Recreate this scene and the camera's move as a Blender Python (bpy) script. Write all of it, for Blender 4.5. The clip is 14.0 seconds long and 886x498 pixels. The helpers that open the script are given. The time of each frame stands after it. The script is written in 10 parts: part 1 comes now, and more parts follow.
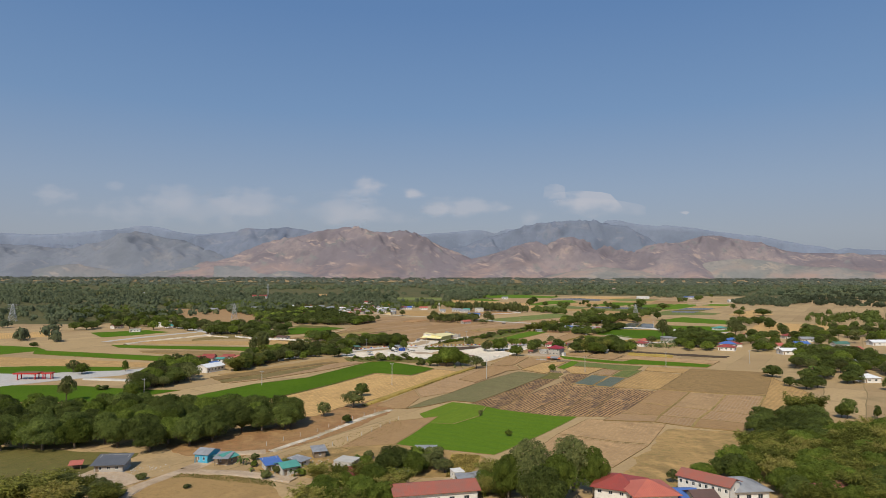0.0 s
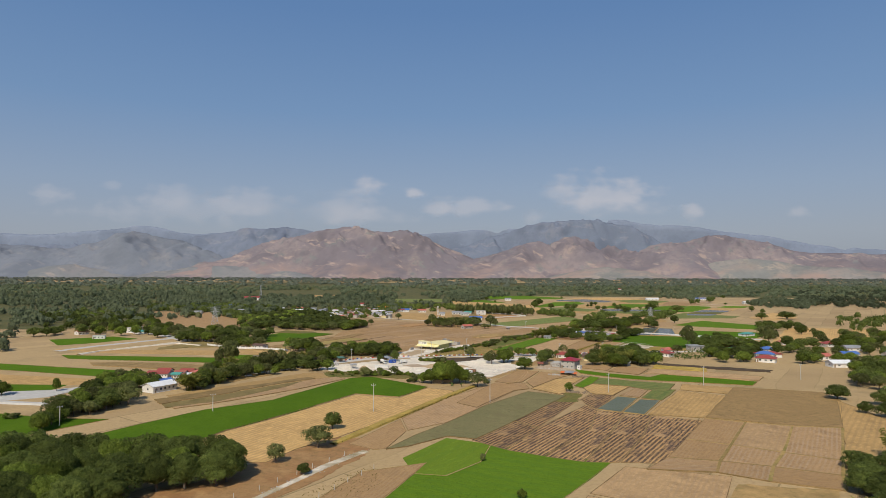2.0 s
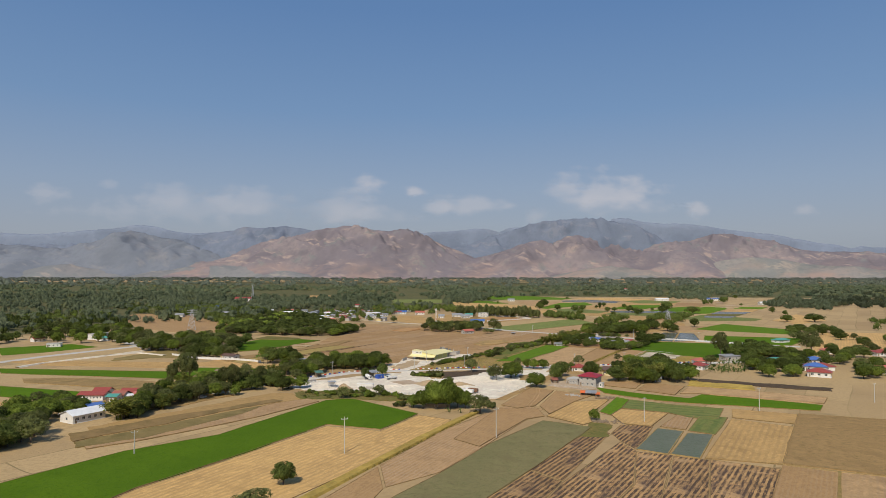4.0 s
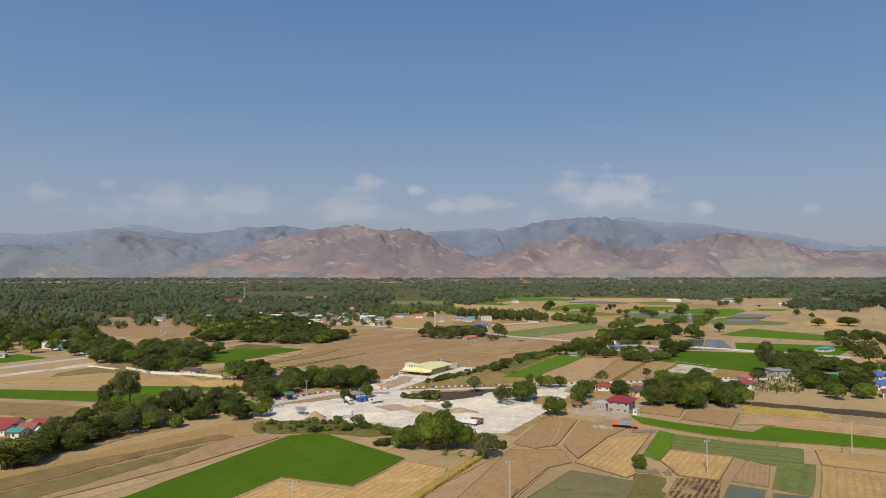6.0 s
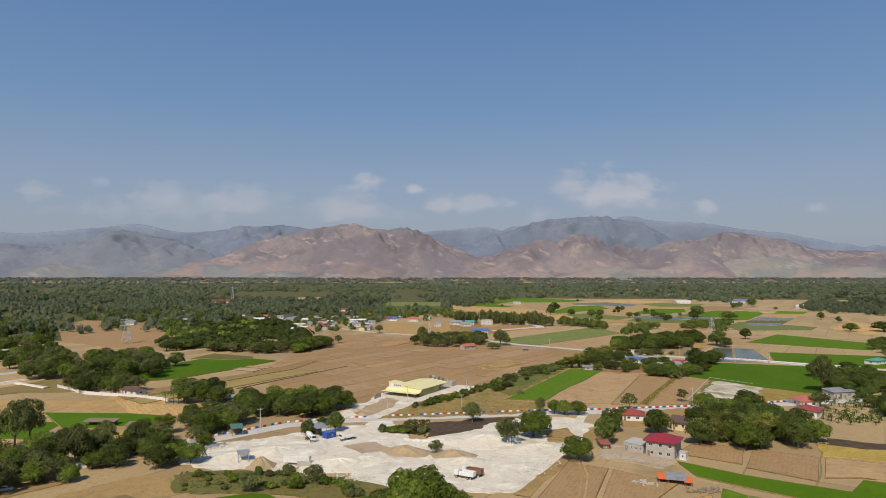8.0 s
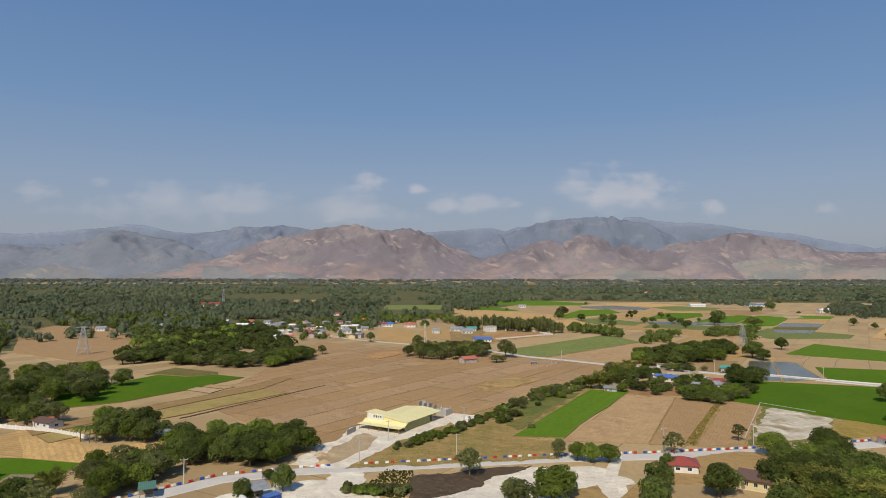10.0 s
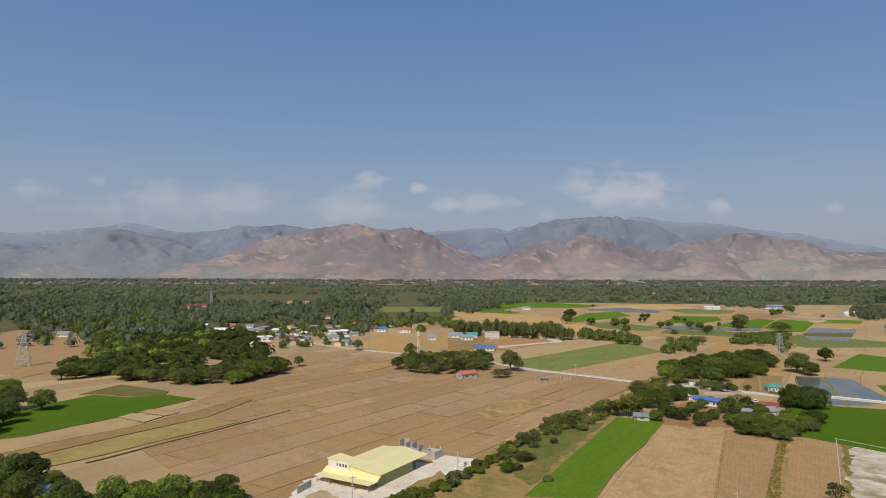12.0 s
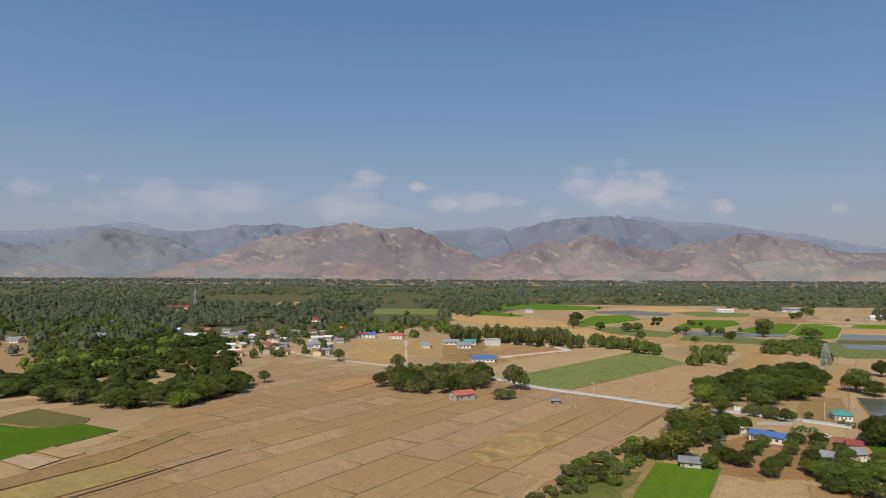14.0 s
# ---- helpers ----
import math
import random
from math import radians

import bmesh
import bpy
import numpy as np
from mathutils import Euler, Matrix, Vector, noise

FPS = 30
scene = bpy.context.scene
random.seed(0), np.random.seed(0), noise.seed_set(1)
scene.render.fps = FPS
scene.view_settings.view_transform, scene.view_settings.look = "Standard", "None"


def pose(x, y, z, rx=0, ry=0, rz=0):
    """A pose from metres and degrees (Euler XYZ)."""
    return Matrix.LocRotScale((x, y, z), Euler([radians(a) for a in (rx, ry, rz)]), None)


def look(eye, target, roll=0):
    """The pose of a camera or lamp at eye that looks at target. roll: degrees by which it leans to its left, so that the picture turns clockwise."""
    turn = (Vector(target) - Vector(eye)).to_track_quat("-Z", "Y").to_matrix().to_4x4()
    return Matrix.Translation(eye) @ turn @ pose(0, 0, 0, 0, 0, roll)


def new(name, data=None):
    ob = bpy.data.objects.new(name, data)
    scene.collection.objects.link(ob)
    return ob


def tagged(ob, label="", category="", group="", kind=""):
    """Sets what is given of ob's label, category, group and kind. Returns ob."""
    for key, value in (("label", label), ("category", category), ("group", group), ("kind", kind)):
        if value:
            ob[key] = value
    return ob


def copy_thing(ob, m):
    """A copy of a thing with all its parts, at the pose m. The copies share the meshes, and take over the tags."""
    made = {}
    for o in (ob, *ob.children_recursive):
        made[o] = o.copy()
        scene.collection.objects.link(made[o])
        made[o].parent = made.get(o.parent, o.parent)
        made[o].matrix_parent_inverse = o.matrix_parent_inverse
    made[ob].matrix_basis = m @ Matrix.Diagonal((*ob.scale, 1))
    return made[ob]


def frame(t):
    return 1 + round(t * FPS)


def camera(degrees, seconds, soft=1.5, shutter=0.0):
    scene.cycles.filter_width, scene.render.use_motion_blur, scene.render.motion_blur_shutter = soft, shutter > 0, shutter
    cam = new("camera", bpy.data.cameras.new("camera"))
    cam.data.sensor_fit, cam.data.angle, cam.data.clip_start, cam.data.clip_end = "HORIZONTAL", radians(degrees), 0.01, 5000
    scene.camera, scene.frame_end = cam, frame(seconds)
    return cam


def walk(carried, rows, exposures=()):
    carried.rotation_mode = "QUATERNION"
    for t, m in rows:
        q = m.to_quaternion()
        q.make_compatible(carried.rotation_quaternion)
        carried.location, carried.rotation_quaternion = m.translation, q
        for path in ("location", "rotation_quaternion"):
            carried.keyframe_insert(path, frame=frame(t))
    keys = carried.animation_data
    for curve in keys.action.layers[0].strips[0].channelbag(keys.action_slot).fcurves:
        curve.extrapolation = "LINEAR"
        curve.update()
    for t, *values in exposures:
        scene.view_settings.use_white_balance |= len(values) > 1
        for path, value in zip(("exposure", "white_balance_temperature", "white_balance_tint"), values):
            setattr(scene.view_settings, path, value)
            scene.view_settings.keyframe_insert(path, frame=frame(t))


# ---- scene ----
cam = camera(68.9, 14.0, soft=0.7)
PATH = [
    (0, (-1.144, -1.231, 61.36), (-1.127, 0.768, 61.437), 0.15),
    (1, (0.967, 32.601, 61.33), (0.978, 34.6, 61.409), 0.14),
    (2, (3.232, 66.36, 61.31), (3.243, 68.359, 61.388), 0.13),
    (3, (5.314, 100.135, 61.36), (5.323, 102.133, 61.436), 0.1),
    (5.5, (8.868, 185.285, 61.444), (8.87, 187.284, 61.521), -0.02),
    (6.5, (10.435, 218.976, 61.515), (10.435, 220.975, 61.591), -0.02),
    (7.5, (12.499, 252.47, 61.705), (12.5, 254.468, 61.781), 0.0),
    (8, (13.695, 269.205, 61.811), (13.696, 271.204, 61.887), 0.02),
    (10.5, (19.903, 352.55, 62.6), (19.89, 354.548, 62.681), 0.08),
    (11.5, (22.032, 385.92, 62.67), (22.017, 387.918, 62.752), 0.12),
    (12.5, (24.183, 419.45, 62.667), (24.163, 421.449, 62.746), 0.2),
    (13.25, (25.8, 444.83, 62.645), (25.78, 446.83, 62.725), 0.25),
    (14, (27.3, 470.353, 62.619), (27.282, 472.351, 62.7), 0.3),
]
walk(cam, [(t, look(eye, aim, roll)) for t, eye, aim, roll in PATH])

# ---- sky, sun, clouds' light ----
SUN = Vector((-0.29, -0.95, 1.0)).normalized()
world = bpy.data.worlds.new("sky")
scene.world = world
world.use_nodes = True
wt = world.node_tree
back = wt.nodes["Background"]
sky = wt.nodes.new("ShaderNodeTexSky")
sky.sky_type = "NISHITA"
sky.sun_disc = False
sky.sun_elevation = radians(45)
sky.sun_rotation = radians(197)
sky.dust_density = 2.0
coord = wt.nodes.new("ShaderNodeTexCoord")
split = wt.nodes.new("ShaderNodeSeparateXYZ")
wt.links.new(coord.outputs["Generated"], split.inputs[0])
ramp = wt.nodes.new("ShaderNodeValToRGB")
wt.links.new(split.outputs["Z"], ramp.inputs[0])
# dusty horizon rising into clear blue
stops = ((0.0, (3.0, 3.35, 3.95)), (0.06, (3.1, 3.52, 4.3)), (0.13, (2.62, 3.4, 4.7)),
         (0.24, (1.65, 2.8, 4.75)), (0.38, (1.1, 2.2, 4.35)), (1.0, (0.5, 1.3, 3.2)))
while len(ramp.color_ramp.elements) < len(stops):
    ramp.color_ramp.elements.new(0.5)
for el, (at, col) in zip(ramp.color_ramp.elements, stops):
    el.position = at
    el.color = (*col, 1)
blend = wt.nodes.new("ShaderNodeMix")
blend.data_type = "RGBA"
blend.inputs[0].default_value = 0.85
wt.links.new(sky.outputs[0], blend.inputs[6])
wt.links.new(ramp.outputs[0], blend.inputs[7])
wt.links.new(blend.outputs[2], back.inputs[0])
back.inputs[1].default_value = 0.1
sun = new("sun", bpy.data.lights.new("sun", "SUN"))
sun.data.energy = 4.0
sun.data.angle = radians(0.6)
sun.data.color = (1, 0.91, 0.76)
sun.matrix_world = look(SUN * 900, (0, 0, 0))

# ---- materials ----
def shader(name, rough=0.9):
    m = bpy.data.materials.new(name)
    m.use_nodes = True
    b = m.node_tree.nodes["Principled BSDF"]
    b.inputs["Roughness"].default_value = rough
    b.inputs["Specular IOR Level"].default_value = 0.25
    return m, m.node_tree.nodes, m.node_tree.links, b


def mixer(nt, a, b, fac, mode="MIX"):
    """A colour mix node; a, b, fac: values or sockets."""
    n = nt.nodes.new("ShaderNodeMix")
    n.data_type, n.blend_type = "RGBA", mode
    for slot, v in ((0, fac), (6, a), (7, b)):
        if isinstance(v, bpy.types.NodeSocket):
            nt.links.new(v, n.inputs[slot])
        elif slot:
            n.inputs[slot].default_value = (*v, 1)
        else:
            n.inputs[0].default_value = v
    return n.outputs[2]


def grainy(nt, scale, lo, hi, detail=4, vec=None):
    """Noise in object metres, stretched to 0..1 between lo and hi."""
    if vec is None:
        vec = nt.nodes.new("ShaderNodeTexCoord").outputs["Object"]
    n = nt.nodes.new("ShaderNodeTexNoise")
    n.inputs["Scale"].default_value = scale
    n.inputs["Detail"].default_value = detail
    n.inputs["Roughness"].default_value = 0.6
    nt.links.new(vec, n.inputs["Vector"])
    r = nt.nodes.new("ShaderNodeMapRange")
    r.inputs[1].default_value, r.inputs[2].default_value = lo, hi
    nt.links.new(n.outputs[0], r.inputs[0])
    return r.outputs[0]


def turned(nt, angle, sx=1.0, sy=1.0):
    mp = nt.nodes.new("ShaderNodeMapping")
    mp.inputs["Rotation"].default_value = (0, 0, -radians(angle))
    c = nt.nodes.new("ShaderNodeTexCoord")
    nt.links.new(c.outputs["Object"], mp.inputs[0])
    sc = nt.nodes.new("ShaderNodeMapping")
    sc.inputs["Scale"].default_value = (sx, sy, 1)
    nt.links.new(mp.outputs[0], sc.inputs[0])
    return sc.outputs[0]


def soil(name, a, b, c, big=0.03, fine=0.9, rows=None, vary=0.18, bump=0.4, rough=0.95, warm=0.8, blotch=1.0):
    """Field or bare ground: a and b in large patches, c in fine flecks; rows = (angle, spacing, colour, amount)."""
    m, ns, ln, bs = shader(name, rough)
    nt = m.node_tree
    a, b, c = ((r * (1.065 if warm < 0.9 else 1.0), gg * 0.975, bb * warm) for r, gg, bb in (a, b, c))
    col = mixer(nt, a, b, grainy(nt, big, 0.35, 0.65))
    flecks = grainy(nt, fine, 0.5, 0.72, 6)
    col = mixer(nt, col, c, flecks)
    col = mixer(nt, col, tuple(v * (1 - 0.3 * blotch) for v in a), grainy(nt, big * 5, 0.54, 0.7, 5))
    col = mixer(nt, col, tuple(v * (1 - 0.4 * blotch) for v in a), grainy(nt, 2.2, 0.52, 0.75, 4))
    if blotch > 0.9:
        col = mixer(nt, col, tuple(min(0.8, v * 1.18) for v in a), grainy(nt, 0.14, 0.5, 0.7, 7))
        col = mixer(nt, col, tuple(v * 0.8 for v in b), grainy(nt, 0.085, 0.54, 0.68, 7))
    if rows:
        angle, gap, tint, amount = rows
        w = ns.new("ShaderNodeTexWave")
        w.inputs["Scale"].default_value = 0.314 / gap
        w.inputs["Distortion"].default_value = 1.3 if amount > 0.9 else 2.0
        w.inputs["Detail"].default_value = 3
        w.inputs["Detail Scale"].default_value = 2.0
        ln.new(turned(nt, angle), w.inputs["Vector"])
        r = ns.new("ShaderNodeMapRange")
        lo, hi = (0.22, 0.6) if amount > 0.9 else (0.45, 0.75)
        r.inputs[1].default_value, r.inputs[2].default_value, r.inputs[4].default_value = lo, hi, amount
        ln.new(w.outputs[1], r.inputs[0])
        patch = ns.new("ShaderNodeMath")
        patch.operation = "MULTIPLY"
        ln.new(r.outputs[0], patch.inputs[0])
        ln.new(grainy(nt, big * 1.3, *((0.22, 0.44) if amount > 0.9 else (0.3, 0.55))), patch.inputs[1])
        col = mixer(nt, col, tint, patch.outputs[0])
        if amount > 0.9:
            col = mixer(nt, col, (0.085, 0.055, 0.042), grainy(nt, 0.16, 0.5, 0.66, 6, turned(nt, angle, 1.0, 0.3)))
            col = mixer(nt, col, (0.38, 0.25, 0.13), grainy(nt, 0.11, 0.56, 0.68, 6, turned(nt, angle, 0.5, 1.0)))
        col = mixer(nt, col, tuple(v * 0.84 for v in a), grainy(nt, 1.1, 0.5, 0.72, 4, turned(nt, angle, 1.0, 0.22)))
        col = mixer(nt, col, tuple(min(0.8, v * 1.14) for v in a), grainy(nt, 0.6, 0.54, 0.72, 4, turned(nt, angle, 1.0, 0.3)))
    info = ns.new("ShaderNodeObjectInfo")
    r = ns.new("ShaderNodeMapRange")
    r.inputs[3].default_value, r.inputs[4].default_value = 1 - vary, 1 + vary
    ln.new(info.outputs["Random"], r.inputs[0])
    hsv = ns.new("ShaderNodeHueSaturation")
    ln.new(r.outputs[0], hsv.inputs["Value"])
    ln.new(col, hsv.inputs["Color"])
    ln.new(hsv.outputs[0], bs.inputs["Base Color"])
    bp = ns.new("ShaderNodeBump")
    bp.inputs["Strength"].default_value = bump
    bp.inputs["Distance"].default_value = 0.3
    ln.new(flecks, bp.inputs["Height"])
    ln.new(bp.outputs[0], bs.inputs["Normal"])
    return m


def paint(name, a, b=None, rough=0.7, scale=0.6, metal=0.0, ribs=0.0, rib_axis=0.0, stain=(0.2, 0.17, 0.13), wear=0.3):
    """Painted, plastered or sheet surface with weathering; ribs: spacing of the sheet's corrugation in metres."""
    m, ns, ln, bs = shader(name, rough)
    nt = m.node_tree
    b = b or tuple(v * 0.82 for v in a)
    col = mixer(nt, a, b, grainy(nt, scale, 0.35, 0.65))
    f = grainy(nt, scale * 3.5, 0.55, 0.8, 8)
    w = ns.new("ShaderNodeMath")
    w.operation = "MULTIPLY"
    w.inputs[1].default_value = wear
    ln.new(f, w.inputs[0])
    col = mixer(nt, col, stain, w.outputs[0])
    ln.new(col, bs.inputs["Base Color"])
    bs.inputs["Metallic"].default_value = metal
    if ribs:
        wv = ns.new("ShaderNodeTexWave")
        wv.inputs["Scale"].default_value = 0.314 / ribs
        ln.new(turned(nt, rib_axis), wv.inputs["Vector"])
        bp = ns.new("ShaderNodeBump")
        bp.inputs["Strength"].default_value = 0.6
        bp.inputs["Distance"].default_value = 0.05
        ln.new(wv.outputs[1], bp.inputs["Height"])
        ln.new(bp.outputs[0], bs.inputs["Normal"])
    return m


def leafy(name, dark, light, warm=None, through_light=0.35):
    """Foliage: each leaf clump its own tint between dark and light, some turned to warm; each tree its own tone."""
    m, ns, ln, bs = shader(name, 0.75)
    bs.inputs["Specular IOR Level"].default_value = 0.08
    nt = m.node_tree
    geo = ns.new("ShaderNodeNewGeometry")
    dark, light = ((r, gg, bb * 0.8) for r, gg, bb in (dark, light))
    col = mixer(nt, dark, light, geo.outputs["Random Per Island"])
    info = ns.new("ShaderNodeObjectInfo")
    if warm:
        r = ns.new("ShaderNodeMapRange")
        r.inputs[1].default_value, r.inputs[2].default_value, r.inputs[4].default_value = 0.55, 1.0, 0.8
        ln.new(info.outputs["Random"], r.inputs[0])
        col = mixer(nt, col, warm, r.outputs[0])
    col = mixer(nt, col, tuple(v * 1.45 for v in light), grainy(nt, 0.35, 0.48, 0.8, 2))
    col = mixer(nt, col, tuple(v * 0.75 for v in dark), grainy(nt, 1.9, 0.48, 0.72, 4))
    if name == "woodland_leaves":
        col = mixer(nt, col, (0.14, 0.142, 0.06), grainy(nt, 0.016, 0.58, 0.7, 3))
        col = mixer(nt, col, (0.046, 0.064, 0.036), grainy(nt, 0.02, 0.5, 0.68, 3))
    r = ns.new("ShaderNodeMapRange")
    r.inputs[3].default_value, r.inputs[4].default_value = 0.68, 1.55
    ln.new(info.outputs["Random"], r.inputs[0])
    hsv = ns.new("ShaderNodeHueSaturation")
    ln.new(r.outputs[0], hsv.inputs["Value"])
    ln.new(col, hsv.inputs["Color"])
    ln.new(hsv.outputs[0], bs.inputs["Base Color"])
    tr = ns.new("ShaderNodeBsdfTranslucent")
    ln.new(hsv.outputs[0], tr.inputs[0])
    mx = ns.new("ShaderNodeMixShader")
    mx.inputs[0].default_value = through_light
    ln.new(bs.outputs[0], mx.inputs[1])
    ln.new(tr.outputs[0], mx.inputs[2])
    ln.new(mx.outputs[0], ns["Material Output"].inputs[0])
    return m


def plain_mat():
    """The open plain: worn plots of straw and earth, told apart by tone and thin bund lines."""
    m, ns, ln, bs = shader("plain_of_plots", 0.95)
    nt = m.node_tree
    br = ns.new("ShaderNodeTexBrick")
    br.offset, br.offset_frequency, br.squash, br.squash_frequency = 0.37, 2, 1.6, 3
    br.inputs["Scale"].default_value = 1.0
    br.inputs["Brick Width"].default_value = 46
    br.inputs["Row Height"].default_value = 19
    br.inputs["Mortar Size"].default_value = 0.35
    br.inputs["Mortar Smooth"].default_value = 0.3
    br.inputs["Color1"].default_value = (0.48, 0.34, 0.17, 1)
    br.inputs["Color2"].default_value = (0.33, 0.225, 0.112, 1)
    br.inputs["Mortar"].default_value = (0.22, 0.165, 0.075, 1)
    vec = turned(nt, 57)
    wob = ns.new("ShaderNodeTexNoise")
    wob.inputs["Scale"].default_value = 0.02
    add = ns.new("ShaderNodeVectorMath")
    add.operation = "MULTIPLY_ADD"
    add.inputs[1].default_value = (7, 7, 0)
    ln.new(vec, wob.inputs["Vector"])
    ln.new(wob.outputs[1], add.inputs[0])
    ln.new(vec, add.inputs[2])
    ln.new(add.outputs[0], br.inputs["Vector"])
    col = mixer(nt, br.outputs[0], (0.44, 0.31, 0.15), grainy(nt, 0.006, 0.48, 0.62, 3))
    col = mixer(nt, col, (0.27, 0.2, 0.1), grainy(nt, 0.03, 0.56, 0.72, 5))
    flecks = grainy(nt, 0.6, 0.45, 0.75, 8)
    col = mixer(nt, col, (0.35, 0.24, 0.12), flecks)
    ln.new(col, bs.inputs["Base Color"])
    bp = ns.new("ShaderNodeBump")
    bp.inputs["Strength"].default_value = 0.5
    bp.inputs["Distance"].default_value = 0.3
    ln.new(flecks, bp.inputs["Height"])
    ln.new(bp.outputs[0], bs.inputs["Normal"])
    return m


